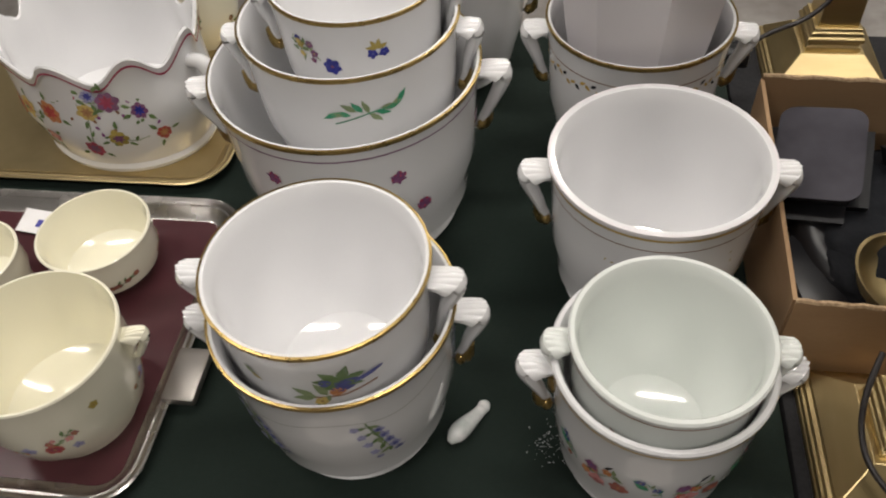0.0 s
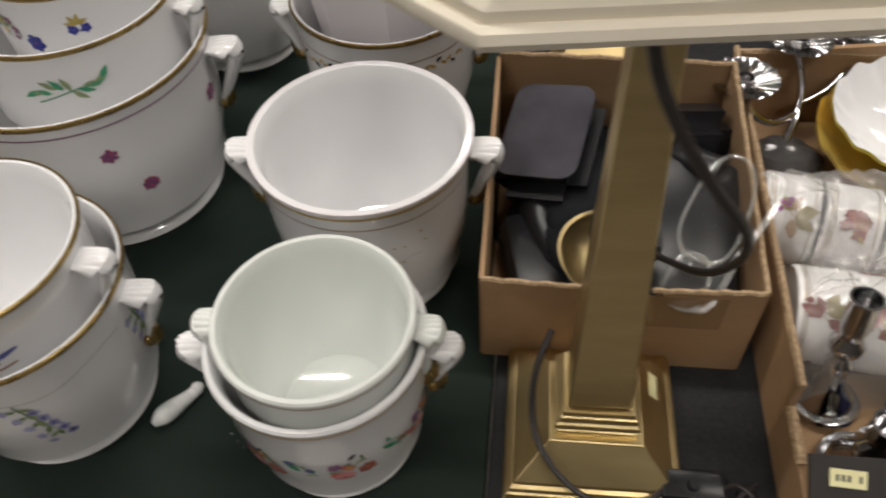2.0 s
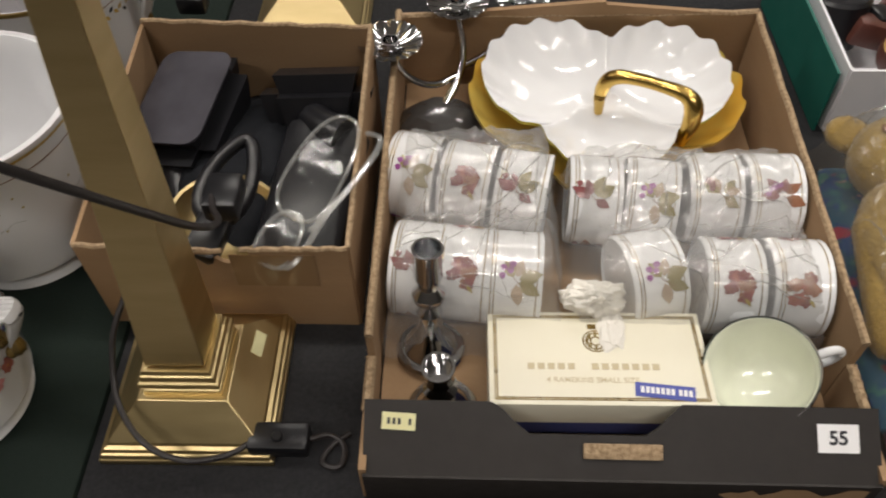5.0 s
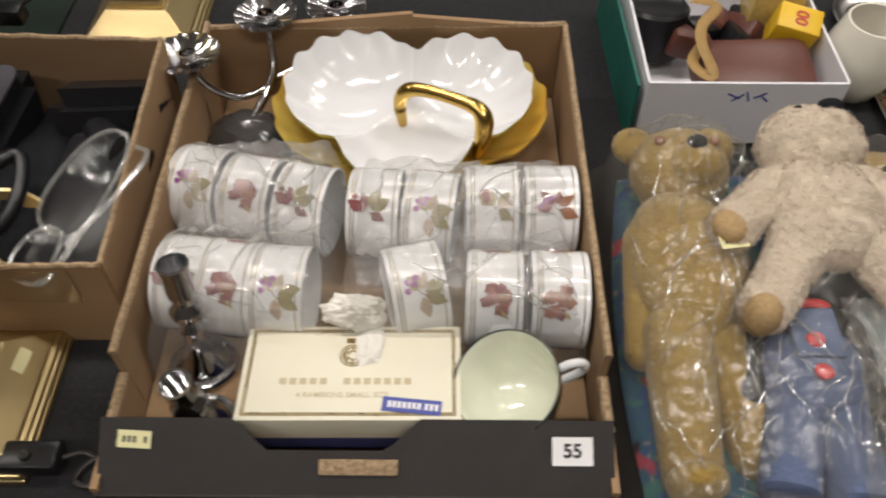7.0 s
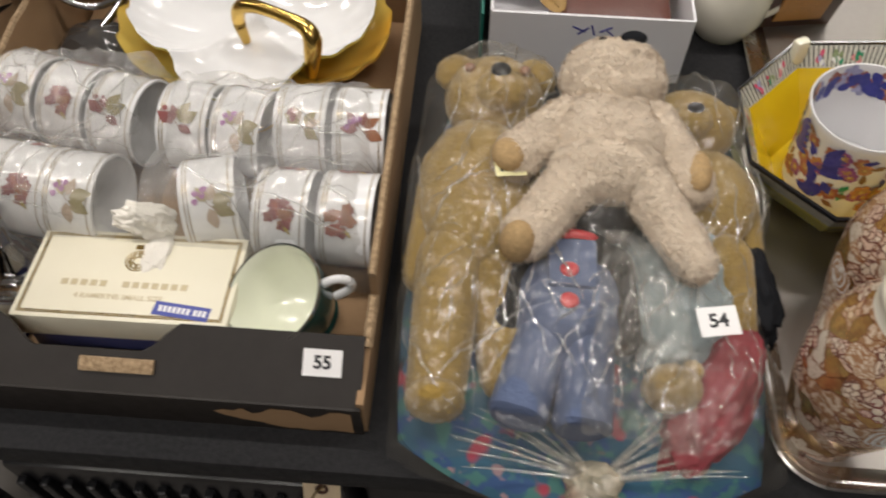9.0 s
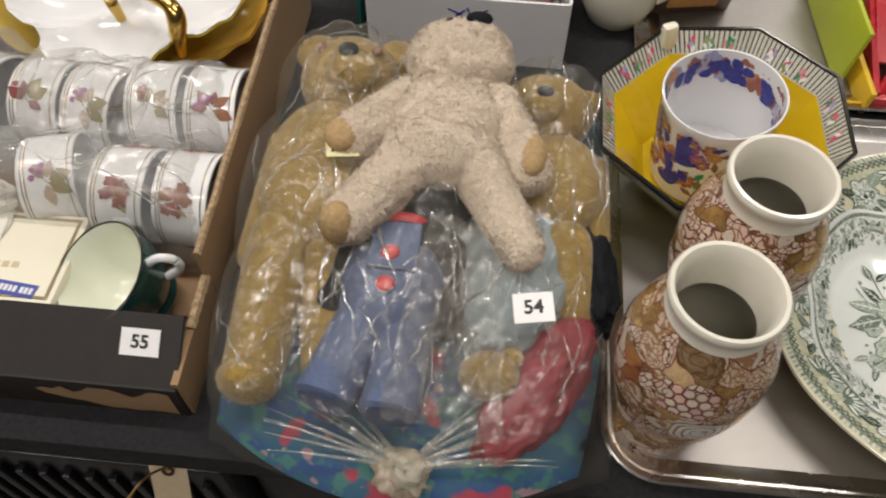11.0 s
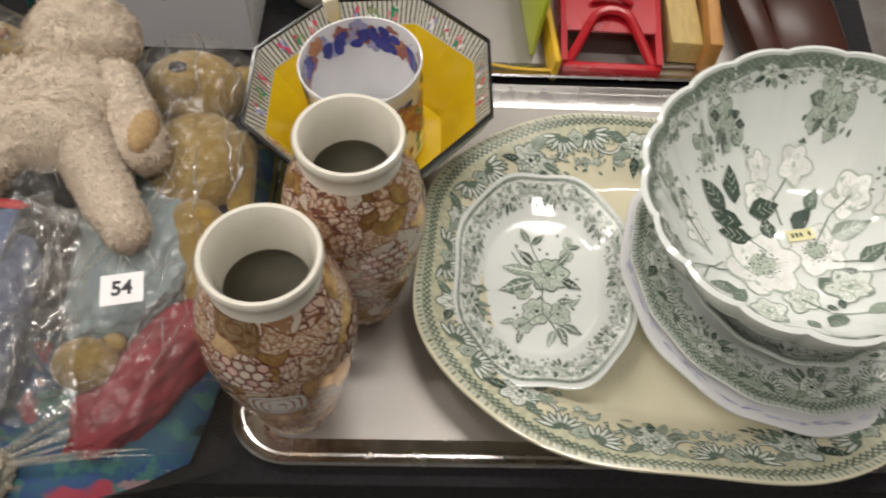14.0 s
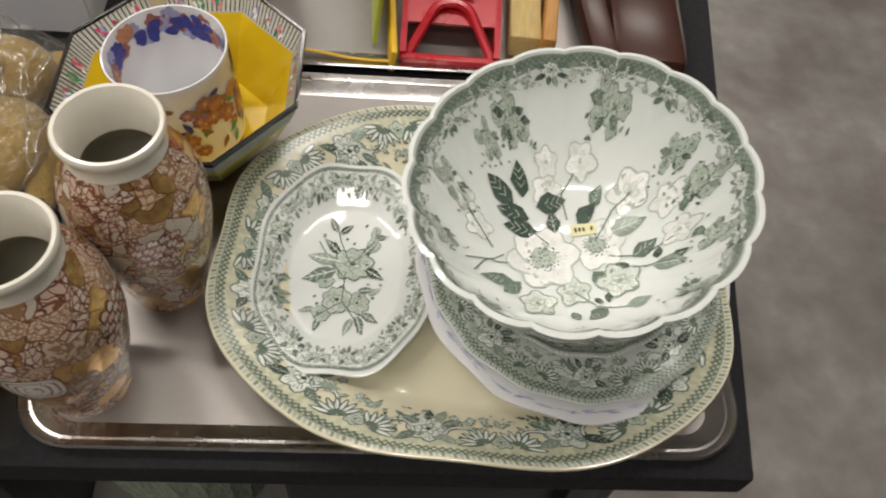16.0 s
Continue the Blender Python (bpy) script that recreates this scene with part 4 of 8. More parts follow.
lamp = brass_lamp("square brass column table lamp with stepped base and cream shade", 0.393, 0.396, 0.5, True, 8.5)
tk = part("sticker", block(0.024, 0.011, 0.0004, 0), YLABEL, lamp, "small pale price sticker")
tk.matrix_basis = pose(0.0525, 0.026, 0.0350, 0, 44, 0) @ pose(0, 0, 0, 0, 0, 86)
brass_lamp("square brass column table lamp without shade, behind the boxes", 0.425, 0.968, 0, False)

cord = thing("lamp_cord", pose(0, 0, 0), "black lamp flex with an inline rocker switch on the table", "cable")
part("flex", tube([(0.352, 0.420, 0.860), (0.340, 0.395, 0.840), (0.338, 0.372, 0.815), (0.345, 0.345, 0.800), (0.372, 0.315, 0.790), (0.405, 0.306, 0.780), (0.436, 0.318, 0.768), (0.452, 0.335, 0.762)], 0.0027, 8, smooth_steps=3), CABLE, cord)
sw = part("inline_switch", block(0.052, 0.026, 0.020, 0.004, (0.474, 0.338, TOP + 0.007)), BLACKPLASTIC, cord, "black inline rocker switch")
part("switch_knob", revolve([(0.005, 0), (0.005, 0.002), (0.004, 0.003), (0, 0.003)], 14, offset=(0.474, 0.336, TOP + 0.027)), BLACKPLASTIC, sw)
part("loop", tube([(0.499, 0.340, TOP + 0.014), (0.515, 0.350, TOP + 0.006), (0.530, 0.340, TOP + 0.003), (0.528, 0.318, TOP + 0.003), (0.508, 0.322, TOP + 0.003), (0.515, 0.338, TOP + 0.004), (0.532, 0.352, TOP + 0.003)], 0.0027, 8, smooth_steps=3), CABLE, cord)
hang = thing("hanging_flex", pose(0, 0, 0), "thick dark flex hanging from the lampshade into the box", "cable")
part("flex", tube([(0.360, 0.270, 1.264), (0.367, 0.277, 1.230), (0.383, 0.280, 1.197), (0.402, 0.283, 1.166), (0.428, 0.300, 1.125), (0.446, 0.340, 1.055), (0.449, 0.395, 0.972), (0.440, 0.445, 0.922), (0.424, 0.470, 0.906), (0.414, 0.500, 0.895)], 0.0028, 10, smooth_steps=3), CABLE, hang)
part("plug", block(0.030, 0.040, 0.022, 0.004, (0.424, 0.500, 0.878)), BLACKPLASTIC, hang, "black moulded plug")
cord2 = thing("lamp_cord", pose(0, 0, 0), "dark lamp flex draped behind the pots", "cable")
part("flex", tube([(0.415, 0.93, 0.90), (0.385, 0.92, 0.85), (0.33, 0.905, 0.835), (0.30, 0.89, 0.82)], 0.003, 8, smooth_steps=2), CABLE, cord2)
part("plug", block(0.035, 0.025, 0.022, 0.004, (0.292, 0.884, 0.805)), BLACKPLASTIC, cord2)


# ---- open cardboard boxes ----
def panel(bm, a, b, h0, h1, thick, z0):
    """An upright board from a to b (plan), its top falling from h0 to h1."""
    a, b = Vector((*a, 0)), Vector((*b, 0))
    n = (b - a).normalized().cross(Vector((0, 0, 1))) * thick / 2
    vs = [bm.verts.new(v) for v in (a + n + Vector((0, 0, z0)), b + n + Vector((0, 0, z0)), b - n + Vector((0, 0, z0)), a - n + Vector((0, 0, z0)),
                                   a + n + Vector((0, 0, z0 + h0)), b + n + Vector((0, 0, z0 + h1)), b - n + Vector((0, 0, z0 + h1)), a - n + Vector((0, 0, z0 + h0)))]
    for f in ((0, 1, 2, 3), (4, 7, 6, 5), (0, 4, 5, 1), (1, 5, 6, 2), (2, 6, 7, 3), (3, 7, 4, 0)):
        bm.faces.new([vs[i] for i in f])
    return bm


def board_edge(bm, a, b, za, zb, rad=0.0026):
    return tube([(a[0] + (b[0] - a[0]) * k / 14, a[1] + (b[1] - a[1]) * k / 14, za + (zb - za) * k / 14 + 0.0011 * math.sin(k * 2.3)) for k in range(15)], rad, 6, bm)


CX0, CX1, CY0, CY1, CH = 0.291, 0.530, 0.468, 0.738, 0.118
cb = thing("cardboard_box", pose(0, 0, 0), "open brown cardboard box full of black car mirrors", "cardboard box")
part("bottom", block(CX1 - CX0 - 0.008, CY1 - CY0 - 0.008, 0.004, 0, ((CX0 + CX1) / 2, (CY0 + CY1) / 2, TOP + 0.0005)), CARDBOARD, cb, smooth=False)
bm = bmesh.new()
CUT = [(CX0, CH), (0.405, CH * 0.97), (0.418, CH * 0.84), (0.436, CH * 0.80), (0.444, CH * 0.96), (CX1, CH)]
rows = [[bm.verts.new((cx, CY0 + dy, TOP + zz)) for dy, zz in ((-0.002, 0.001), (-0.002, ch), (0.002, ch), (0.002, 0.001))] for cx, ch in CUT]
for ra, rb in zip(rows, rows[1:]):
    for k in range(4):
        bm.faces.new((ra[k], ra[(k + 1) % 4], rb[(k + 1) % 4], rb[k]))
bm.faces.new(rows[0][::-1])
bm.faces.new(rows[-1])
part("front_flap", bm, CARDBOARD, cb, smooth=False)
part("back_flap", panel(bmesh.new(), (CX0, CY1), (CX1, CY1), CH + 0.035, CH + 0.028, 0.004, TOP + 0.001), CARDBOARD, cb, smooth=False)
part("side_flap", panel(bmesh.new(), (CX0, CY0), (CX0, CY1), CH, CH + 0.03, 0.004, TOP + 0.001), CARDBOARD, cb, smooth=False)
part("side_flap", panel(bmesh.new(), (CX1, CY0), (CX1, CY1), CH, CH + 0.03, 0.004, TOP + 0.001), CARDBOARD, cb, smooth=False)
bm = board_edge(bmesh.new(), (CX0, CY0), (0.42, CY0), TOP + CH, TOP + CH * 0.95)
board_edge(bm, (0.436, CY0), (CX1, CY0), TOP + CH * 0.97, TOP + CH)
board_edge(bm, (CX1, CY0), (CX1, CY1), TOP + CH, TOP + CH + 0.03)
board_edge(bm, (CX0, CY1), (CX1, CY1), TOP + CH + 0.035, TOP + CH + 0.028)
part("torn_edge", bm, CARDEDGE, cb)
tp_ = part("packing_tape", block(0.075, 0.0006, 0.045, 0, (0.463, CY0 - 0.0028, TOP + 0.066)), mat("clear_brown_tape", (0.30, 0.19, 0.10), 0.15, blotch=0.3), cb)


def rounded_shell(sx, sy, sz, r, bm=None):
    return block(sx, sy, sz, r, bm=bm)


def wing_mirror(label, m, w, h, glass=True):
    t = thing("wing_mirror", m, label, "wing mirror", "car wing mirrors")
    bm = bmesh.new()
    bmesh.ops.create_cube(bm, size=1)
    for v in bm.verts:
        top = v.co.z > 0
        v.co = Vector((v.co.x * w * (1 if top else 0.72), v.co.y * h * (1 if top else 0.7) + (0 if top else -0.004), v.co.z * 0.07))
    bmesh.ops.bevel(bm, geom=bm.edges[:], offset=0.020, segments=6, affect="EDGES")
    part("housing", bm, BLACKPLASTIC, t)
    if glass:
        gl = bmesh.new()
        rad, loop = 0.017, []
        for q, (sx, sy) in enumerate(((1, 1), (-1, 1), (-1, -1), (1, -1))):
            for k in range(7):
                a = (q + k / 6) * math.pi / 2
                loop.append(gl.verts.new((sx * (w * 0.385 - rad) + rad * math.cos(a), sy * (h * 0.385 - rad) + rad * math.sin(a), 0.0344)))
        lid = bmesh.ops.extrude_face_region(gl, geom=[gl.faces.new(loop)])
        for v in lid["geom"]:
            if isinstance(v, bmesh.types.BMVert):
                v.co.z += 0.0022
        part("mirror_glass", gl, MIRROR, t, "dusty mirror glass", smooth=False)
    part("arm", tube([(0, -h * 0.42, -0.01), (0.01, -h * 0.62, -0.012), (0.03, -h * 0.75, -0.02)], [0.02, 0.017, 0.02], 12, smooth_steps=1), BLACKPLASTIC, t)
    return t


wing_mirror("black car wing mirror with grey glass in the cardboard box", pose(0.350, 0.664, 0.828, 12, -10, -14), 0.108, 0.150)
wing_mirror("black car mirror housing lying in the box", pose(0.476, 0.682, 0.832, -30, 0, 3), 0.125, 0.085, False)
cs = thing("mirror_case", pose(0.484, 0.560, 0.826, 10, 4, -6), "flat black plastic mirror back lying in the box", "wing mirror")
part("shell", block(0.085, 0.165, 0.03, 0.014, (0, 0, -0.015)), BLACKPLASTIC, cs)
ring = thing("mirror_bracket", pose(0.414, 0.545, 0.862, 14, 14, -12), "black oval plastic mirror bracket", "bracket")
part("loop", tube([(0.020 * math.cos(a) * (1 - 0.3 * math.sin(a)), 0.044 * math.sin(a), 0) for a in [k * math.pi / 10 for k in range(21)]], 0.0068, 10), BLACKPLASTIC, ring)
part("foot", block(0.03, 0.045, 0.026, 0.006, (0.004, -0.060, -0.014)), BLACKPLASTIC, ring)
bowlb = thing("brass_dish", pose(0.404, 0.525, 0.806, 4, 10, 0) @ Matrix.Scale(0.78, 4), "polished brass dish half hidden under the mirrors", "brass dish")
part("dish", revolve([(0, 0), (0.03, 0.001), (0.055, 0.012), (0.066, 0.034), (0.068, 0.036), (0.064, 0.035), (0.053, 0.016), (0.03, 0.005), (0, 0.004)], 40), BRASS, bowlb)
glove = thing("black_case", pose(0.36, 0.545, 0.775, 8, 6, 14), "crumpled black plastic moulding in the box", "plastic part")
part("shell", block(0.10, 0.13, 0.05, 0.016, (0, 0, -0.025)), BLACKPLASTIC, glove)
SPECS = film("clear_spectacle_plastic", (0.75, 0.77, 0.76), 0.13, 0.13, 20, 0.2, 0.15)
gls = thing("safety_glasses", pose(0.497, 0.552, 0.868, 16, 8, -22), "clear plastic safety spectacles lying on the mirrors", "spectacles")
for cy, hx, hy in ((0.004, 0.025, 0.056), (-0.074, 0.017, 0.027)):
    outline = []
    for k in range(33):
        a = 2 * math.pi * k / 32
        c, q = math.cos(a), math.sin(a)
        outline.append((hx * math.copysign(abs(c) ** 0.75, c) * (1 - 0.22 * q), cy + hy * math.copysign(abs(q) ** 0.75, q), 0.005 * c * c))
    part("frame", tube(outline, 0.0021, 8), SPECS, gls)
    bm = bmesh.new()
    c0 = bm.verts.new((0, cy, 0.005))
    vs = [bm.verts.new(v) for v in outline[:-1]]
    for k in range(len(vs)):
        bm.faces.new((c0, vs[k], vs[(k + 1) % len(vs)]))
    part("lens", bm, CLEARFILM, gls)
part("temple", tube([(0.022, 0.052, 0.002), (0.044, 0.050, 0.012), (0.040, 0.0, 0.016), (0.024, -0.060, 0.012)], [0.0024, 0.003, 0.0034, 0.003], 8, smooth_steps=2, flat=0.5), SPECS, gls)
part("temple", tube([(0.012, -0.098, 0.0), (0.026, -0.095, 0.010), (0.030, -0.04, 0.014)], [0.0024, 0.003, 0.003], 8, smooth_steps=2, flat=0.5), SPECS, gls)

# ---- lot 55: dark fruit-tray carton ----
BX0, BX1, BY0, BY1 = 0.552, 0.958, 0.296, 0.822
fb = thing("fruit_carton", pose(0, 0, 0), "dark printed cardboard fruit tray with torn brown patches, full of china", "cardboard box")
part("bottom", block(BX1 - BX0 - 0.01, BY1 - BY0 - 0.01, 0.005, 0, ((BX0 + BX1) / 2, (BY0 + BY1) / 2, TOP + 0.0005)), CARDBOARD, fb, smooth=False)
bm = panel(bmesh.new(), (BX0, BY0), (BX1, BY0), 0.049, 0.049, 0.006, TOP + 0.001)
part("front_wall", bm, DARKCARD, fb, smooth=False)


def sheet(corners, thick, nx=1, dip=None):
    """A sloping board through four corners, cut along its top edge by dip(x)."""
    bm = bmesh.new()
    rows = []
    A, B, C, D = [Vector(c) for c in corners]
    n = (B - A).cross(D - A).normalized() * thick
    for k in range(nx + 1):
        t = k / nx
        lo, hi = A.lerp(B, t), D.lerp(C, t)
        if dip:
            hi = lo.lerp(hi, 1 - dip(t))
        rows.append([bm.verts.new(v) for v in (lo, hi, hi - n, lo - n)])
    for a, b in zip(rows, rows[1:]):
        for k in range(4):
            bm.faces.new((a[k], a[(k + 1) % 4], b[(k + 1) % 4], b[k]))
    bm.faces.new(rows[0][::-1])
    bm.faces.new(rows[-1])
    return bm


def front_dip(t):
    for a, b, lo in ((0.26, 0.62, 0.42),):
        if a < t < b:
            return lo * min(1, (t - a) / 0.06, (b - t) / 0.06)
    return 0.0


part("front_lip", sheet([(BX0, BY0 - 0.001, TOP + 0.050), (BX1, BY0 - 0.001, TOP + 0.050), (BX1, BY0 + 0.050, TOP + 0.079), (BX0, BY0 + 0.050, TOP + 0.079)], 0.004, 40, front_dip), DARKCARD, fb, smooth=False)
tab = part("hand_slot", block(0.062, 0.012, 0.004, 0.001, (0, 0, 0)), CARDEDGE, fb, "torn corrugated slot edge")
tab.matrix_basis = pose(0.757, BY0 + 0.018, TOP + 0.0605, 30, 0, 0)
tear = bmesh.new()
rng = random.Random(9)
cen = [(0.862 + 0.047 * (k / 11), 0.0) for k in range(12)]
up = [tear.verts.new((0.835 + 0.115 * k / 14, 0, TOP + 0.040 + 0.006 * math.sin(k * 1.1) + rng.uniform(-0.003, 0.003) - (0.008 if k < 3 else 0))) for k in range(15)]
lo = [tear.verts.new((0.842 + 0.108 * k / 14, 0, TOP + 0.005 + (0.020 * max(0, 1 - k / 6)) + rng.uniform(-0.001, 0.003))) for k in range(15)]
for k in range(14):
    tear.faces.new((up[k], lo[k], lo[k + 1], up[k + 1]))
tp_ = part("torn_patch", tear, CARDBOARD, fb, "torn patch of bare brown board", smooth=False)
tp_.location = (0, BY0 - 0.0036, 0)
SIDE = [(0.0, 0.056), (0.10, 0.060), (0.101, 0.092), (0.52, 0.105)]
for xx in (BX0, BX1):
    bm = bmesh.new()
    for (d0, h0), (d1, h1) in ((SIDE[0], SIDE[1]), (SIDE[2], SIDE[3])):
        panel(bm, (xx, BY0 + d0), (xx, BY0 + d1), h0, h1, 0.006, TOP + 0.001)
    part("side_wall", bm, CARDBOARD, fb, smooth=False)
    bm = board_edge(bmesh.new(), (xx, BY0 + 0.10), (xx, BY1), TOP + 0.093, TOP + 0.106, 0.0036)
    board_edge(bm, (xx, BY0 + 0.05), (xx, BY0 + 0.10), TOP + 0.059, TOP + 0.061, 0.0045)
    part("torn_edge", bm, CARDEDGE, fb)
bm = panel(bmesh.new(), (BX0, BY1), ((BX0 + BX1) / 2 + 0.03, BY1), 0.098, 0.122, 0.006, TOP + 0.001)
panel(bm, ((BX0 + BX1) / 2 + 0.03, BY1), (BX1, BY1), 0.118, 0.104, 0.006, TOP + 0.001)
part("back_wall", bm, CARDBOARD, fb, smooth=False)
part("torn_edge", board_edge(bmesh.new(), (BX0, BY1), (BX1, BY1), TOP + 0.100, TOP + 0.108, 0.0036), CARDEDGE, fb)


def lot_label(text, m, w=0.032, h=0.022, size=0.015):
    t = thing("lot_label", m, "white paper lot label printed with the number " + text, "lot label")
    part("paper", block(w, h, 0.0006, 0), LABEL, t, smooth=False)
    lettering(text, size, pose(0, 0, 0.0008), INK, t, "number", 0.0004)
    return t


lot_label("55", pose(0.925, 0.325, TOP + 0.0680, 30, 0, 0))


def price_sticker(m, label="small pale yellow price sticker with printed digits", bars=3):
    t = thing("price_sticker", m, label, "price sticker")
    part("paper", block(0.027, 0.0135, 0.0005, 0), YLABEL, t, smooth=False)
    for k in range(bars):
        part("digit_bar", block(0.0022, 0.005, 0.0003, 0, (-0.008 + k * 0.0042, 0, 0.0006)), INK, t, smooth=False)
    part("digit_bar", block(0.002, 0.005, 0.0003, 0, (0.009, 0, 0.0006)), INK, t, smooth=False)
    return t


price_sticker(pose(0.580, 0.331, TOP + 0.0715, 30, 0, -3))

# gift box of ramekins
gb = thing("ramekin_gift_box", pose(0.745, 0.396, TOP + 0.006, -3, 0, 0.5), "cream card gift box with gilt border lettered for four small ramekins", "gift box")
part("box_body", block(0.178, 0.086, 0.04, 0.001), NAVY, gb)
part("lid", block(0.186, 0.094, 0.030, 0.0012, (0, 0, 0.026)), CREAMCARD, gb)
bm = bmesh.new()
for w, d in ((0.172, 0.081), (0.1755, 0.0845)):
    for s in (-1, 1):
        block(w, 0.0011, 0.0004, 0, (0, s * d / 2, 0.0560), bm)
        block(0.0011, d, 0.0004, 0, (s * w / 2, 0, 0.0560), bm)
part("gilt_border", bm, GOLD, gb, smooth=False)
for x0, ww in ((-0.036, 0.050), (0.026, 0.066)):
    for k in range(int(ww / 0.0085)):
        part("brand_bar", block(0.0058, 0.0062, 0.0004, 0, (x0 - ww / 2 + 0.004 + k * 0.0085, -0.010, 0.0560)), FADED, gb, smooth=False)
lettering("4 RAMEKINS SMALL SIZE", 0.0072, pose(-0.006, -0.0235, 0.0562), FADED, gb, "lettering", 0.00005)
cr = bmesh.new()
for r0 in (0.0115, 0.009, 0.005):
    revolve([(r0, 0.0560), (r0 - 0.0005, 0.0565), (r0 - 0.0014, 0.0560)], 26, bm=cr, offset=(0.0, 0.016, 0))
for k in range(8):
    block(0.002, 0.0055, 0.0004, 0, (0.007 * math.cos(k * 0.785), 0.016 + 0.007 * math.sin(k * 0.785), 0.0560), cr)
block(0.012, 0.005, 0.0004, 0, (0, 0.031, 0.0560), cr)
part("crest", cr, GOLD, gb, "round gilt crest", smooth=False)
bl = part("blue_sticker", block(0.049, 0.0135, 0.0005, 0), mat("blue_sticker_paper", (0.07, 0.09, 0.36), 0.4), gb, "blue printed sticker")
bl.matrix_basis = pose(0.052, -0.034, 0.0562, 0, 0, -6)
for k in range(10):
    wb = part("brand_bar", block(0.0028, 0.006, 0.0003, 0), LABEL, bl, smooth=False)
    wb.location = (-0.0185 + k * 0.0041 + (0.002 if k > 6 else 0), 0, 0.0006)
ti = thing("tissue_paper", pose(0.747, 0.452, TOP + 0.072), "crumpled white tissue paper tucked behind the gift box", "tissue paper")
bm = bmesh.new()
bmesh.ops.create_icosphere(bm, subdivisions=5, radius=0.03)
for v in bm.verts:
    n = noise.fractal(v.co * 55, 1.0, 2.2, 4) * 0.012 + abs(noise.noise(v.co * 90)) * 0.010
    v.co = Vector((v.co.x * 1.1, v.co.y * 0.55, v.co.z * 0.75)) * (1 + n * 22 - 0.2)
part("sheet", bm, TISSUE, ti, smooth=False)
bm = bmesh.new()
bmesh.ops.create_icosphere(bm, subdivisions=4, radius=0.02)
for v in bm.verts:
    n = noise.fractal(v.co * 80, 1.0, 2.2, 4) * 0.4
    v.co = Vector((v.co.x * 0.62, v.co.y * 1.15, v.co.z * 0.28)) * (1 + n) + Vector((0.014, -0.026, -0.012))
part("corner", bm, TISSUE, ti, smooth=False)

# big cup
mg = thing("teacup", pose(0.899, 0.396, TOP + 0.016, 10, -24, 8), "large cup, dark green outside with pale celadon inside and silver rim", "cup")
cp = [(0, 0.002), (0.024, 0.002), (0.026, 0), (0.028, 0.003), (0.026, 0.008), (0.034, 0.02), (0.041, 0.038), (0.0445, 0.055), (0.0465, 0.066)]
part("outside", revolve(cp + [(0.0462, 0.0672), (0.0445, 0.0668)]), DARKGREEN, mg)
part("inside", revolve([(0.0447, 0.0671), (0.0438, 0.066), (0.042, 0.055), (0.038, 0.036), (0.030, 0.018), (0.018, 0.009), (0, 0.008)]), CELADON, mg, "pale celadon inside")
part("rim_line", revolve([(0.0468, 0.0662), (0.0462, 0.0678), (0.0452, 0.0676)]), CHROME, mg)
part("handle", tube([(0.044, 0, 0.058), (0.058, 0, 0.062), (0.066, 0, 0.050), (0.060, 0, 0.034), (0.040, 0, 0.028)], [0.004, 0.0038, 0.004, 0.0038, 0.004], 10, smooth_steps=2), PORCELAIN, mg)


# wrapped ramekins
def ramekin(x, y, z, turn, r=0.0445, w=0.05, seed=0, lay=90.0, tip=0.0):
    t = thing("ramekin", pose(x, y, z, 0, lay, turn) @ pose(0, 0, -w / 2), "white china ramekin with gilt lines and autumn fruit and leaf sprays", "ramekin", "wrapped ramekins")
    prof = [(0, 0.002), (r * 0.93, 0.002), (r * 0.95, 0), (r * 0.98, 0.0015), (r, 0.004), (r, w - 0.003), (r * 1.012, w - 0.001)]
    part("body", revolve(prof + [(r * 1.005, w), (r * 0.95, w), (r * 0.94, w - 0.003), (r * 0.94, 0.012), (r * 0.88, 0.007), (0, 0.007)], 48), PORCELAIN, t)
    for zz in (0.0045, 0.0075, w - 0.0055):
        part("gilt_line", revolve([(r + 0.0003, zz), (r + 0.0005, zz + 0.0005), (r + 0.0003, zz + 0.001)], 48), GOLD, t)
    b = Brush(lambda u, v: on_side(prof[3:6])(u, v), seed)
    cols = (("wine", "russet", "moss"), ("moss", "taupe", "russet"), ("wine", "rust", "wine"))[seed % 3]
    for u0 in (-0.110, -0.040, 0.030, 0.100):
        b.piece()
        v0 = w * 0.5 + b.rng.uniform(-0.004, 0.004)
        if seed % 3 == 2:
            for i in range(13):
                b.flower(u0 + b.rng.uniform(-0.012, 0.012), v0 + b.rng.uniform(-0.010, 0.010), 0.0062, b.rng.choice(("wine", "rust", "russet", "wine")), "brown", 5)
            b.stem([(u0, v0), (u0 + 0.012, v0 + 0.006)], "brown", 0.001)
            b.leaf(u0 + 0.008, v0 + 0.005, 0.010, 0.7, "olive", 0.3)
        else:
            lean = b.rng.uniform(0, 1.2)
            for k, a in enumerate((0.2, 0.95, 1.7, 2.5, 3.5)):
                q = a + lean + b.rng.uniform(-0.25, 0.25)
                b.leaf(u0 + 0.003 * math.cos(q), v0 + 0.003 * math.sin(q), b.rng.uniform(0.013, 0.022), q, b.rng.choice(cols), 0.6)
            b.stem([(u0 - 0.012, v0 - 0.010), (u0, v0), (u0 + 0.010, v0 + 0.012)], "brown", 0.0007)
            for i in range(5):
                b.petal(u0 - 0.010 + b.rng.uniform(-0.008, 0.006), v0 - 0.006 + b.rng.uniform(-0.008, 0.004), 0.0062, 0.0062, 0, "plum" if seed % 2 else "wine", 7)
    b.done(t, "transfer_print")
    return t


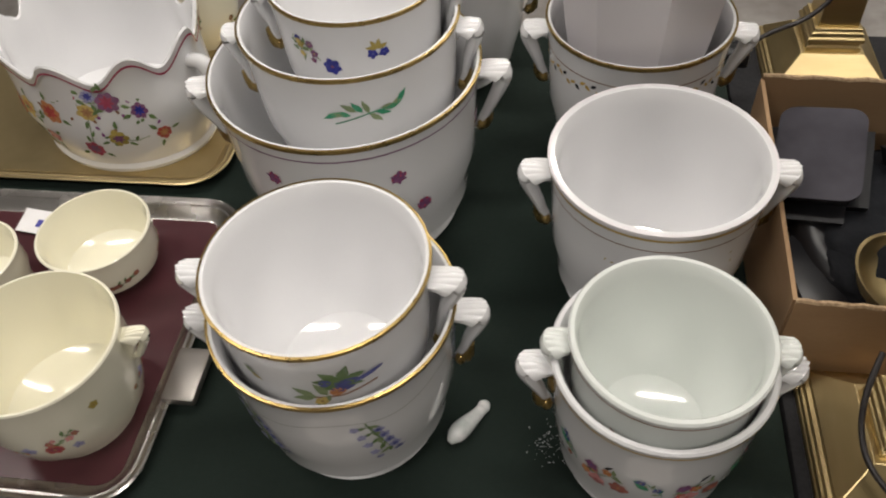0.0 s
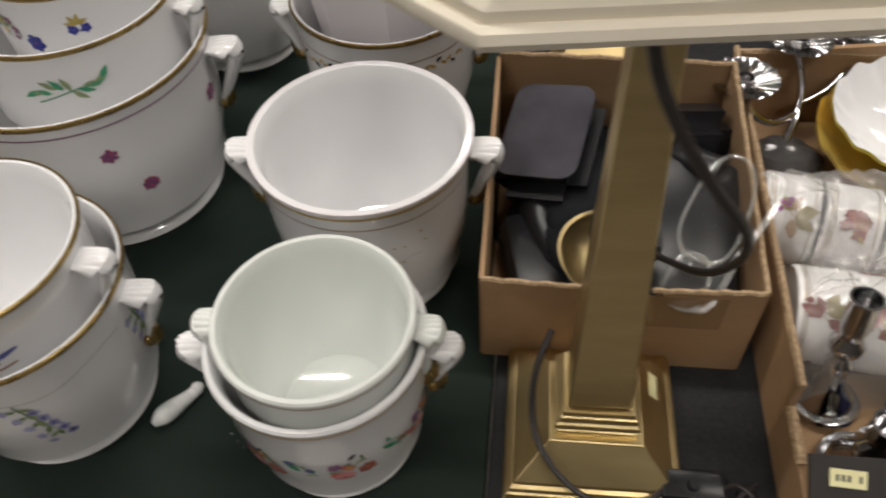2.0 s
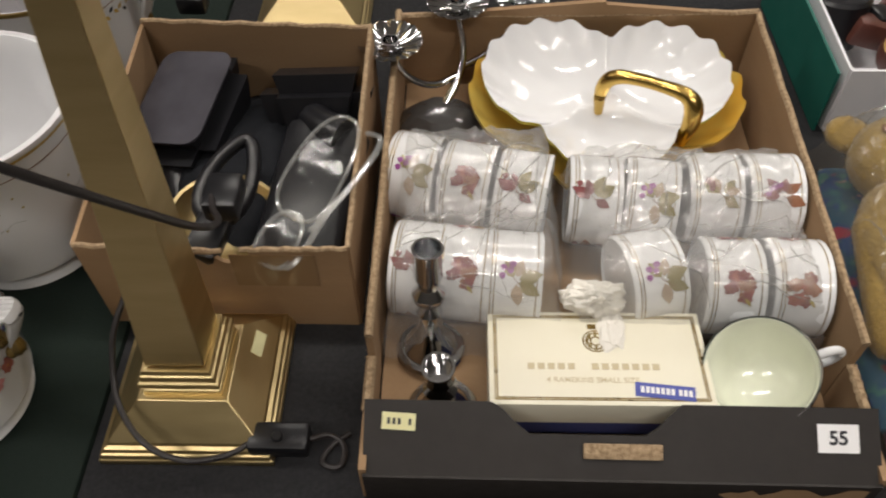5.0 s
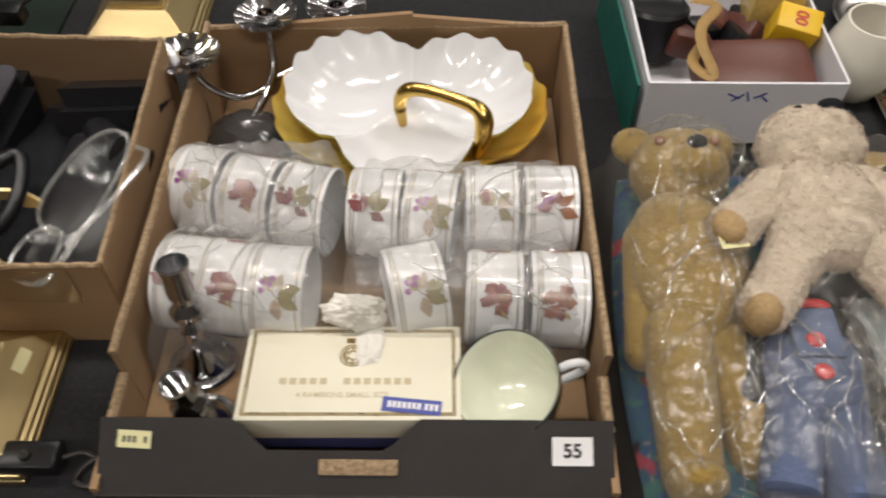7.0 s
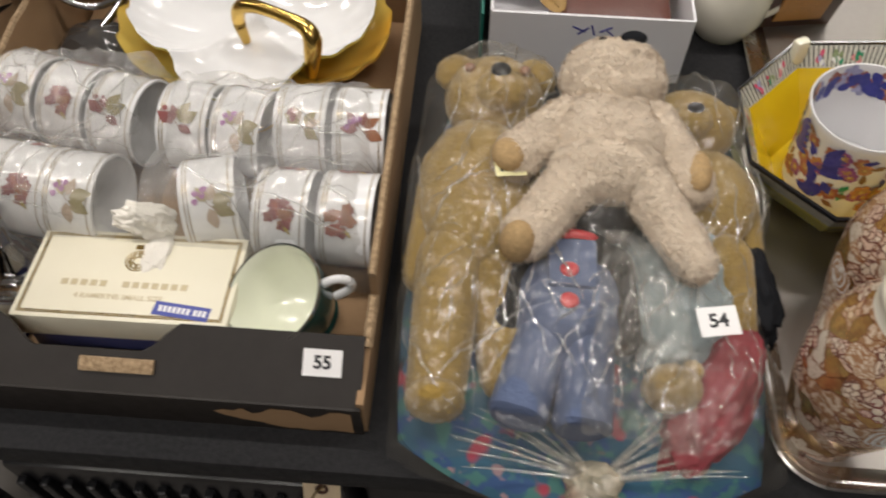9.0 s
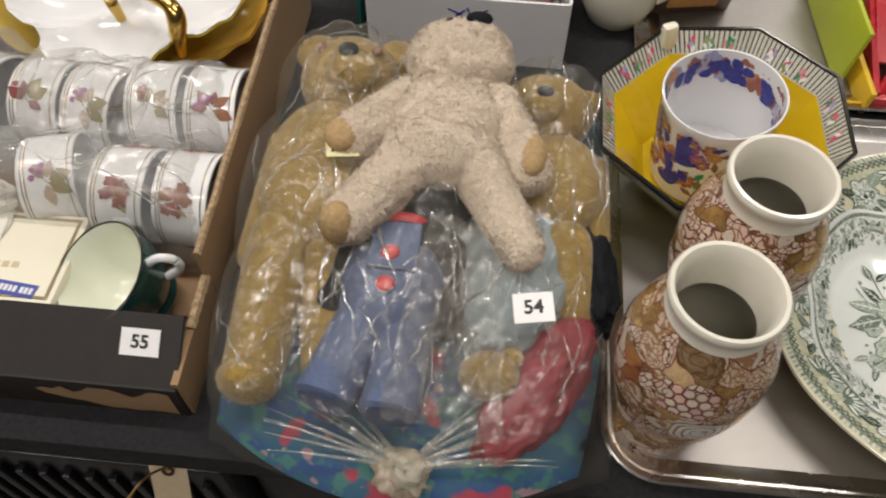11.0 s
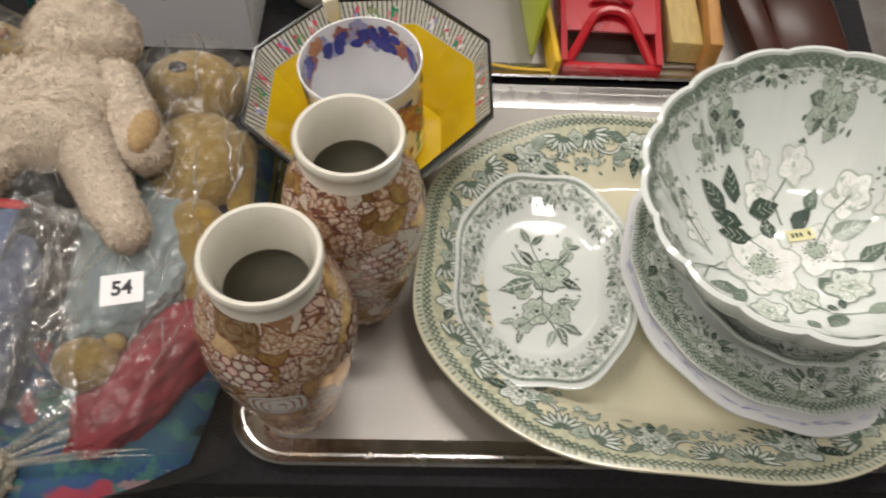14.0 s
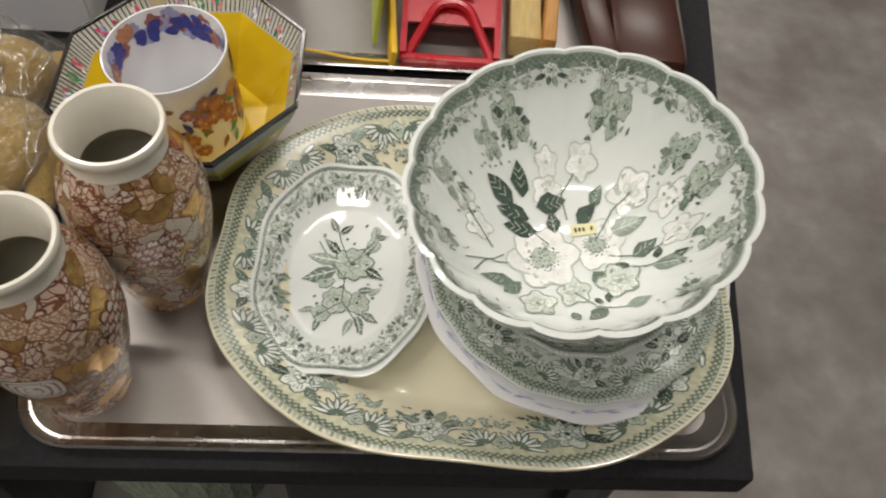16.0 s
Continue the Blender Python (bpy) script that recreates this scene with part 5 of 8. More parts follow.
for i, (x, y, z, tn, sd) in enumerate((
        (0.580, 0.610, 0.800, -12, 1), (0.634, 0.598, 0.800, -12, 2), (0.688, 0.586, 0.800, -12, 0),
        (0.590, 0.495, 0.797, -6, 0), (0.630, 0.490, 0.797, -6, 2), (0.676, 0.485, 0.797, -4, 1),
        (0.756, 0.580, 0.800, -4, 0), (0.810, 0.577, 0.800, -8, 1), (0.868, 0.584, 0.802, 0, 4), (0.925, 0.584, 0.802, 0, 3),
        (0.796, 0.487, 0.797, 14, 1), (0.868, 0.480, 0.797, -2, 2), (0.926, 0.480, 0.797, -2, 5))):
    ramekin(x, y, z, tn, seed=sd)


# milkier and glossier than the bag: highlights on folds put into the material
GLINTFILM = film("crease_glint_film", (0.78, 0.77, 0.74), 0.13, 0.24, 60, 0.4, 0.12)


def crease_glints(grid, count, longest, seed, parent, lean):
    """Sharp folds over a sheet of plastic, mostly along one slant; whitish tubes imitate their glints."""
    rng = random.Random(seed)
    rows, cols = len(grid), len(grid[0])
    for k in range(3):
        bm = bmesh.new()
        for _ in range(count // 3):
            i, j = rng.uniform(0.06, 0.94) * rows, rng.uniform(0.06, 0.94) * cols
            a = lean + rng.gauss(0, 0.65)
            pts = []
            for step in range(rng.randint(5, longest)):
                q, p = int(i), int(j)
                if not (2 < q < rows - 3 and 2 < p < cols - 3):
                    break
                pts.append(grid[q][p].co + Vector((0, 0, 0.0006)))
                a += rng.uniform(-0.22, 0.22)
                i, j = i + 2.2 * math.cos(a), j + 2.2 * math.sin(a)
            if len(pts) > 3:
                w = rng.uniform(0.0004, 0.0010)
                n = len(pts) - 1
                tube(pts, [w * (0.25 + math.sin(math.pi * q / n)) for q in range(n + 1)], 5, bm, flat=0.7)
        part("crease", bm, GLINTFILM, parent)


def wrap(label, x0, x1, y0, y1, z, seed):
    t = thing("plastic_wrap", pose(0, 0, 0), label, "plastic bag")
    bm = bmesh.new()
    nx, ny = 46, 46
    grid = []
    for i in range(nx + 1):
        row = []
        for j in range(ny + 1):
            u, v = i / nx, j / ny
            e = min(u, 1 - u, v, 1 - v)
            x, y = x0 + (x1 - x0) * u, y0 + (y1 - y0) * v
            bumpy = max(abs(math.sin(math.pi * (v * 2))) ** 0.6, 0.42) if 0 < v < 1 else 0
            h = 0.055 + 0.047 * bumpy
            fall = min(1, e * 9) ** 0.5
            cr = noise.fractal(Vector((x * 34 + seed, y * 34, 0)), 1.0, 2.0, 4) * 0.0050 + (0.4 - abs(noise.noise(Vector((x * 40 + y * 30 + seed, y * 26 - x * 30, 2))))) * 0.008
            row.append(bm.verts.new((x + cr * 0.8, y + cr * 0.6, z + 0.012 + h * fall + cr * (0.3 + fall))))
        grid.append(row)
    for i in range(nx):
        for j in range(ny):
            bm.faces.new((grid[i][j], grid[i + 1][j], grid[i + 1][j + 1], grid[i][j + 1]))
    crease_glints(grid, 30, 12, int(seed), t, 0.5)
    part("film", bm, WRAPFILM, t)
    return t


wrap("clear plastic bag wrapped round two stacks of ramekins", 0.548 + 0.008, 0.722, 0.425, 0.655, TOP, 1.0)
wrap("clear plastic bag wrapped round two stacks of ramekins", 0.722, 0.953, 0.425, 0.630, TOP, 7.0)


# candlesticks and candelabrum
def candlestick(label, m, h):
    t = thing("candlestick", m, label, "candlestick", "chrome candlesticks")
    part("foot", revolve([(0, 0), (0.031, 0), (0.0325, 0.003), (0.031, 0.006), (0.026, 0.0075), (0, 0.0075)], 40), CHROME, t)
    part("stem", revolve([(0, 0.0078), (0.025, 0.0078), (0.023, 0.014), (0.015, 0.024), (0.010, h * 0.32), (0.012, h * 0.42), (0.007, h * 0.48), (0.014, h * 0.55), (0.015, h * 0.60), (0.009, h * 0.66), (0.011, h * 0.72),
                          (0.0125, h * 0.76), (0.0125, h * 0.98), (0.0138, h), (0.0115, h), (0.0112, h * 0.80), (0, h * 0.80)], 32), CHROME, t)
    return t


candlestick("shiny chrome candlestick with a knopped stem", pose(0.600, 0.436, TOP + 0.006, -8, 2, 15), 0.132)
candlestick("short chrome candlestick with round foot", pose(0.613, 0.372, TOP + 0.006, 4, 0, -20), 0.092)
cd = thing("candelabrum", pose(0, 0, 0), "chrome three-light candelabrum with fluted drip pans", "candelabrum")
part("base", revolve([(0, 0), (0.048, 0), (0.05, 0.01), (0.046, 0.022), (0.03, 0.036), (0, 0.040)], 36, 1.0, 0.72, offset=(0.602, 0.722, TOP + 0.012), wobble=lambda a, i: (1 + 0.05 * math.cos(7 * a), 0)), GLASS, cd, "smoky moulded base")
part("foot", revolve([(0, 0), (0.045, 0), (0.047, 0.006), (0.042, 0.012), (0, 0.012)], 36, 1, 0.72, offset=(0.602, 0.722, TOP + 0.002)), GLASS, cd)
part("column", tube([(0.605, 0.730, TOP + 0.045), (0.625, 0.775, 0.800), (0.626, 0.800, 0.825), (0.619, 0.824, 0.842)], [0.005, 0.005, 0.004, 0.004], 10, smooth_steps=2), CHROME, cd)
part("arm", tube([(0.626, 0.783, 0.802), (0.655, 0.80, 0.806), (0.680, 0.825, 0.818), (0.692, 0.855, 0.828)], [0.004, 0.0055, 0.005, 0.0035], 10, smooth_steps=2), CHROME, cd)
part("arm", tube([(0.620, 0.770, 0.800), (0.592, 0.748, 0.800), (0.562, 0.740, 0.822), (0.549, 0.745, 0.848)], [0.004, 0.0045, 0.004, 0.0035], 10, smooth_steps=2), CHROME, cd)
for cx, cy, cz in ((0.548, 0.746, 0.856), (0.619, 0.826, 0.850), (0.694, 0.862, 0.836)):
    part("drip_pan", revolve([(0, -0.012), (0.006, -0.010), (0.008, -0.004), (0.020, 0.002), (0.034, 0.009), (0.0352, 0.0102), (0.033, 0.0102), (0.018, 0.0045), (0.0105, 0.003), (0.0105, 0.011), (0.0085, 0.011), (0.008, -0.002), (0, -0.002)], 48,
                             offset=(cx, cy, cz), wobble=lambda a, i: (1 + (0.012 * math.cos(16 * a) if 3 < i < 8 else 0), 0.0012 * math.cos(16 * a) if 3 < i < 8 else 0)), CHROME, cd)

# three-lobed serving dish on an orange leaf dish
LOBES = ((-0.062, 0.026, 0.079), (0.060, 0.024, 0.076), (-0.004, -0.036, 0.074))


def leaf_dish(label, m, size, outer, inner_mat):
    """A dish of three scalloped lobes that meet in raised ridges."""
    t = thing("leaf_dish", m, label, "serving dish")
    seg, rows = 264, 16
    reach = []
    for k in range(seg):
        a = 2 * math.pi * k / seg
        dx, dy = math.cos(a), math.sin(a)
        far = 0.03
        for cx, cy, r in LOBES:
            along, off = cx * dx + cy * dy, abs(cx * dy - cy * dx)
            if off < r:
                far = max(far, along + math.sqrt(r * r - off * off))
        reach.append(far)
    for _ in range(10):
        reach = [(reach[k - 1] + 2 * reach[k] + reach[(k + 1) % seg]) / 4 for k in range(seg)]
    arc = [0.0]
    for k in range(seg):
        a, q = reach[k], reach[(k + 1) % seg]
        arc.append(arc[-1] + math.hypot(q - a, a * 2 * math.pi / seg))
    ripple = [math.cos(2 * math.pi * 22 * arc[k] / arc[-1]) for k in range(seg)]

    def surface(drop):
        bm = bmesh.new()
        grid = []
        for i in range(rows + 1):
            f, row = i / rows, []
            for k in range(seg):
                a = 2 * math.pi * k / seg
                d = f * reach[k] * (1 + 0.008 * ripple[k] * f ** 5)
                x, y = d * math.cos(a), d * math.sin(a)
                depth = min(math.hypot(x - cx, y - cy) / r for cx, cy, r in LOBES)
                z = 0.005 + 0.036 * min(depth, 1.12) ** 2.6 + 0.0022 * ripple[k] * f ** 6
                row.append((x * size, y * size, (z - drop) * size))
            grid.append(row)
        vs = [[bm.verts.new(v) for v in row] for row in grid[1:]]
        c0 = bm.verts.new(grid[0][0])
        for k in range(seg):
            j = (k + 1) % seg
            bm.faces.new((c0, vs[0][k], vs[0][j]))
            for i in range(rows - 1):
                bm.faces.new((vs[i][k], vs[i + 1][k], vs[i + 1][j], vs[i][j]))
        return bm, vs

    bm, _ = surface(0.0)
    part("inside", bm, inner_mat, t)
    bm, vs = surface(0.0045)
    lip = [bm.verts.new(v.co + Vector((0, 0, 0.0043 * size))) for v in vs[-1]]
    for k in range(seg):
        bm.faces.new((vs[-1][k], vs[-1][(k + 1) % seg], lip[(k + 1) % seg], lip[k]))
    part("outside", bm, outer, t)
    part("foot_ring", revolve([(0.040 * size, -0.001), (0.042 * size, -0.010 * size), (0.038 * size, -0.010 * size), (0.036 * size, -0.001)], 48), outer, t)
    return t


leaf_dish("orange and yellow shaded leaf-shaped dish in the carton", pose(0.788, 0.714, TOP + 0.020, 9, 0, 3), 1.09, ORANGELEAF, ORANGELEAF)
ld = leaf_dish("white three-section leaf dish with a gold handle", pose(0.785, 0.724, TOP + 0.044, 8.5, 0, 0), 0.98, YELLOWOUT, PORCELAIN)
grip = [ld.matrix_basis.inverted() @ Vector(q) for q in ((0.776, 0.716, 0.795), (0.773, 0.712, 0.830), (0.781, 0.711, 0.848), (0.800, 0.705, 0.853), (0.832, 0.691, 0.853), (0.856, 0.680, 0.851), (0.864, 0.672, 0.842), (0.862, 0.664, 0.825), (0.858, 0.666, 0.798))]
part("handle", tube(grip, [0.005, 0.0075, 0.0085, 0.0070, 0.0065, 0.0085, 0.0105, 0.0090, 0.006], 14, smooth_steps=3), BRIGHTGOLD, ld, "bright gold twig handle")


# ---- shoe box of cameras ----
WX0, WX1, WY0, WY1, WH = 1.045, 1.262, 0.742, 0.99, 0.088
wbx = thing("shoe_box", pose(0, 0, 0), "white card shoe box with green outer side, holding old cameras", "box")
part("bottom", block(WX1 - WX0 - 0.006, WY1 - WY0 - 0.006, 0.003, 0, ((WX0 + WX1) / 2, (WY0 + WY1) / 2, TOP + 0.0005)), WHITECARD, wbx)
for nm, pa, pb in (("front_wall", (WX0, WY0), (WX1, WY0)), ("back_wall", (WX0, WY1), (WX1, WY1)), ("side_wall", (WX1, WY0 + 0.0016), (WX1, WY1 - 0.0016)), ("side_wall", (WX0, WY0 + 0.0016), (WX0, WY1 - 0.0016))):
    part(nm, panel(bmesh.new(), pa, pb, WH, WH, 0.003, TOP + 0.004), WHITECARD, wbx, smooth=False)
part("outer_side", panel(bmesh.new(), (WX0 - 0.010, WY0 + 0.002), (WX0 - 0.016, WY1), WH * 0.95, WH, 0.003, TOP + 0.002), GREENCARD, wbx, smooth=False)
for k, (dx, dz, l, a) in enumerate(((0.125, 0.062, 0.016, 25), (0.131, 0.060, 0.015, -40), (0.140, 0.062, 0.014, 70), (0.155, 0.063, 0.015, -30), (0.160, 0.058, 0.010, 40))):
    w_ = part("writing_bar", block(l, 0.0008, 0.0018, 0), BLUEINK, wbx, smooth=False)
    w_.matrix_basis = pose(WX0 + dx - 0.03, WY0 - 0.0022, TOP + 0.012 + dz, 0, a, 0)
lc = thing("camera_case", pose(1.178, 0.800, TOP + 0.030, 12, 0, 3), "brown leather camera case with rounded corners", "camera case")
part("case", block(0.135, 0.085, 0.055, 0.018), LEATHER, lc)
part("strap", tube([(-0.06, 0.03, 0.05), (-0.085, -0.005, 0.060), (-0.055, -0.035, 0.062), (-0.075, 0.035, 0.072), (-0.03, 0.075, 0.066), (-0.058, 0.10, 0.050)], 0.0065, 8, smooth_steps=3, flat=0.25), STRAP, lc, "tan leather strap")
part("buckle_tab", block(0.02, 0.012, 0.006, 0.002, (0.066, -0.03, 0.03)), LEATHER, lc)
rc = thing("lens_cap", pose(1.085, 0.905, TOP + 0.066, -8, 0, 0), "round dark lens case in the shoe box", "lens case")
part("disc", revolve([(0, -0.05), (0.036, -0.05), (0.038, 0.008), (0.034, 0.012), (0.030, 0.009), (0, 0.009)], 36), BLACKPLASTIC, rc)
fbx = thing("film_carton", pose(1.232, 0.855, TOP + 0.075, 20, 8, -16), "yellow film carton printed with red digits", "carton")
part("carton", block(0.05, 0.035, 0.05, 0.0015, (0, 0, -0.02)), mat("yellow_print_card", (0.80, 0.50, 0.02), 0.4, blotch=0.15), fbx)
lettering("00", 0.02, pose(0.002, 0.0, 0.0305, 0, 0, 90), REDPLASTIC, fbx, "digits", 0.0004)
fbx2 = thing("film_carton", pose(1.225, 0.915, TOP + 0.06, 4, 0, -4), "plain yellow film carton", "carton")
part("carton", block(0.06, 0.05, 0.06, 0.0015, (0, 0, -0.01)), PAINT["yellow"], fbx2)
for k in range(6):
    oc = thing("camera_part", pose(1.115 + 0.018 * k, 0.872 + 0.02 * (k % 3), TOP + 0.03, 10 * k, 15, 30 * k), "dark metal camera oddment in the shoe box", "camera part")
    part("body", block(0.05, 0.03, 0.035, 0.006), BLACKPLASTIC if k % 2 else LEATHER, oc)
jg = thing("cream_jug", pose(1.325, 0.845, TOP, 0, 0, 0), "cream glazed pottery jug on its side", "jug")
part("body", revolve([(0, 0), (0.03, 0.0), (0.034, 0.004), (0.045, 0.03), (0.047, 0.06), (0.038, 0.09), (0.035, 0.10), (0.032, 0.10), (0.04, 0.06), (0.03, 0.01), (0, 0.008)], 40), IVORY, jg)
part("handle", tube([(0.04, 0, 0.085), (0.068, 0, 0.08), (0.07, 0, 0.045), (0.045, 0, 0.025)], 0.006, 10, smooth_steps=2), IVORY, jg)
wp = thing("picture_frame", pose(1.41, 0.865, TOP, 12, 0, 10), "dark wooden picture frame propped at the back", "frame")
part("frame", block(0.10, 0.02, 0.12, 0.004), DARKWOOD, wp)
part("picture", block(0.06, 0.004, 0.08, 0.001, (0, -0.012, 0.02)), PINE, wp)

# ---- lot 54: bears in a bag on a cushion ----
cu = thing("patterned_cushion", pose(1.145, 0.46, TOP, 0, 0, -3), "blue cushion printed with red and green flowers inside the bag", "cushion")


def cushion_mesh(hx, hy, hz):
    bm = bmesh.new()
    n = 40
    sides = []
    for s in (1, -1):
        g = []
        for i in range(n + 1):
            row = []
            for j in range(n + 1):
                u, v = i / n * 2 - 1, j / n * 2 - 1
                e = max(0.0, (1 - u ** 4) * (1 - v ** 4))
                x = u * hx * (1 - 0.10 * v * v)
                y = v * hy * (1 - 0.06 * u * u) - (0.034 * (1 - u * u) if v < -0.5 else 0) * (-v - 0.5) * 2
                z = hz + s * hz * e ** 0.42 * (0.98 if s > 0 else 0.97) + 0.004 * noise.noise(Vector((x * 25, y * 25, s)))
                row.append(bm.verts.new((x, y, max(z, 0.001))))
            g.append(row)
        sides.append(g)
    for s, g in enumerate(sides):
        for i in range(n):
            for j in range(n):
                q = (g[i][j], g[i + 1][j], g[i + 1][j + 1], g[i][j + 1])
                bm.faces.new(q if s == 0 else q[::-1])
    bmesh.ops.remove_doubles(bm, verts=bm.verts, dist=0.0015)
    return bm


def floral_cloth():
    m = bpy.data.materials.new("blue_floral_cotton")
    m.use_nodes = True
    nt = m.node_tree
    p = nt.nodes["Principled BSDF"]
    p.inputs["Roughness"].default_value = 0.85
    tc = nt.nodes.new("ShaderNodeTexCoord")
    last = None
    for s, lo, rgb in ((30, 0.0, (0.035, 0.105, 0.17)), (44, 0.52, (0.035, 0.08, 0.20)), (52, 0.55, (0.06, 0.17, 0.16)), (26, 0.61, (0.36, 0.05, 0.08)), (60, 0.66, (0.30, 0.20, 0.22)), (64, 0.70, (0.34, 0.32, 0.20))):
        if last is None:
            rgbn = nt.nodes.new("ShaderNodeRGB")
            rgbn.outputs[0].default_value = (*rgb, 1)
            last = rgbn.outputs[0]
            continue
        n = nt.nodes.new("ShaderNodeTexNoise")
        n.inputs["Scale"].default_value = s
        n.inputs["Detail"].default_value = 2
        mp = nt.nodes.new("ShaderNodeMapping")
        mp.inputs["Location"].default_value = (s * 3.1, s * 1.7, 0)
        nt.links.new(tc.outputs["Object"], mp.inputs["Vector"])
        nt.links.new(mp.outputs["Vector"], n.inputs["Vector"])
        r = nt.nodes.new("ShaderNodeValToRGB")
        r.color_ramp.elements[0].position, r.color_ramp.elements[1].position = lo, lo + 0.06
        nt.links.new(n.outputs["Fac"], r.inputs["Fac"])
        mx = nt.nodes.new("ShaderNodeMix")
        mx.data_type = "RGBA"
        mx.inputs["B"].default_value = (*rgb, 1)
        nt.links.new(last, mx.inputs["A"])
        nt.links.new(r.outputs["Color"], mx.inputs["Factor"])
        last = mx.outputs["Result"]
    nt.links.new(last, p.inputs["Base Color"])
    return m


part("cover", cushion_mesh(0.162, 0.200, 0.027), floral_cloth(), cu)
BZ = TOP + 0.050     # top of the cushion


def fuzz(bm, count, length, seed, mat_index=0):
    """Short bent tufts of pile standing on the faces of a plush toy."""
    rng = random.Random(seed)
    faces = [f for f in bm.faces if f.material_index == mat_index]
    areas = [f.calc_area() for f in faces]
    picks = rng.choices(faces, areas, k=count)
    for f in picks:
        vs = [v.co for v in f.verts]
        s, t = rng.random(), rng.random()
        c = (vs[0].lerp(vs[1], s)).lerp(vs[-1].lerp(vs[2], s), t) if len(vs) > 3 else vs[0].lerp(vs[1], s).lerp(vs[2], t)
        n = f.normal
        d = (Vector((rng.uniform(-1, 1), rng.uniform(-1, 1), rng.uniform(-1, 1))) + Vector((0, -0.3, 0)))
        d = ((d - n * d.dot(n)).normalized() + n * rng.uniform(0.15, 0.75)).normalized()
        side = n.cross(d).normalized() * length * 0.11
        ll = length * rng.uniform(0.6, 1.3)
        a, b_, c2 = bm.verts.new(c + side), bm.verts.new(c - side), bm.verts.new(c + d * ll)
        bm.faces.new((a, b_, c2)).material_index = mat_index


# golden bear
bm = bmesh.new()
gx, gy = 1.046, 0.5
ball(bm, (1.052, 0.606, BZ + 0.042), (0.048, 0.046, 0.042))
ball(bm, (1.058, 0.590, BZ + 0.070), (0.026, 0.022, 0.022))
ball(bm, (1.014, 0.644, BZ + 0.040), (0.022, 0.023, 0.014))
ball(bm, (1.092, 0.644, BZ + 0.040), (0.022, 0.023, 0.014))
ball(bm, (1.042, 0.498, BZ + 0.034), (0.054, 0.086, 0.040))
limb(bm, (1.008, 0.525, BZ + 0.034), (0.997, 0.420, BZ + 0.012), 0.020, 0.017)
limb(bm, (1.078, 0.520, BZ + 0.034), (1.098, 0.440, BZ + 0.010), 0.020, 0.016)
limb(bm, (1.022, 0.425, BZ + 0.028), (1.018, 0.312, BZ + 0.012), 0.030, 0.024)
limb(bm, (1.062, 0.420, BZ + 0.020), (1.075, 0.330, BZ + 0.004), 0.028, 0.022)
ball(bm, (1.018, 0.300, BZ + 0.018), (0.024, 0.016, 0.026))
bm.normal_update()
fuzz(bm, 30000, 0.0040, 2)
ball(bm, (1.056, 0.597, BZ + 0.0925), (0.0095, 0.008, 0.006), mat_index=1)
for sx in (-1, 1):
    ball(bm, (1.053 + sx * 0.026, 0.612, BZ + 0.079), (0.0055, 0.0055, 0.004), mat_index=2)
tube([(1.057, 0.590, BZ + 0.0925), (1.058, 0.578, BZ + 0.090), (1.049, 0.570, BZ + 0.086)], 0.0012, 6, bm)
ob = part("teddy_bear", bm, [BEARGOLD, DARKCLOTH, PAINT["brown"]])
tagged(ob, "worn golden mohair teddy bear lying in a clear bag", "teddy bear")

# third bear behind
bm = bmesh.new()
ball(bm, (1.240, 0.592, BZ + 0.034), (0.046, 0.038, 0.036))
ball(bm, (1.236, 0.578, BZ + 0.058), (0.020, 0.018, 0.018))
ball(bm, (1.280, 0.612, BZ + 0.030), (0.018, 0.016, 0.011))
ball(bm, (1.252, 0.515, BZ + 0.024), (0.045, 0.055, 0.032))
limb(bm, (1.285, 0.535, BZ + 0.02), (1.290, 0.470, BZ + 0.006), 0.017, 0.014)
limb(bm, (1.262, 0.45, BZ + 0.02), (1.272, 0.40, BZ + 0.0), 0.024, 0.02)
bm.normal_update()
fuzz(bm, 7000, 0.004, 3)
ball(bm, (1.236, 0.579, BZ + 0.0765), (0.008, 0.006, 0.004), mat_index=1)
ob = part("teddy_bear", bm, [BEARGOLD, DARKCLOTH])
tagged(ob, "small golden teddy bear half hidden under clear plastic", "teddy bear")

# cloth doll in denim, one plain mesh
bm = bmesh.new()
ball(bm, (1.150, 0.475, BZ + 0.046), (0.034, 0.032, 0.028), mat_index=1)
ball(bm, (1.122, 0.392, BZ + 0.030), (0.046, 0.046, 0.034))
ball(bm, (1.122, 0.368, BZ + 0.030), (0.043, 0.034, 0.031))
ball(bm, (1.123, 0.432, BZ + 0.034), (0.042, 0.030, 0.030), mat_index=1)
block(0.040, 0.046, 0.008, 0.003, (1.122, 0.408, BZ + 0.058), bm)
tube([(1.106, 0.372, BZ + 0.032), (1.097, 0.34, BZ + 0.032), (1.082, 0.288, BZ + 0.028), (1.081, 0.284, BZ + 0.028)], [0.020, 0.022, 0.0235, 0.020], 18, bm)
tube([(1.140, 0.370, BZ + 0.032), (1.137, 0.34, BZ + 0.032), (1.132, 0.282, BZ + 0.028), (1.132, 0.278, BZ + 0.028)], [0.020, 0.022, 0.0235, 0.020], 18, bm)
limb(bm, (1.088, 0.425, BZ + 0.034), (1.072, 0.372, BZ + 0.026), 0.017, 0.014, 1)
limb(bm, (1.160, 0.425, BZ + 0.034), (1.168, 0.362, BZ + 0.026), 0.019, 0.015, 1)
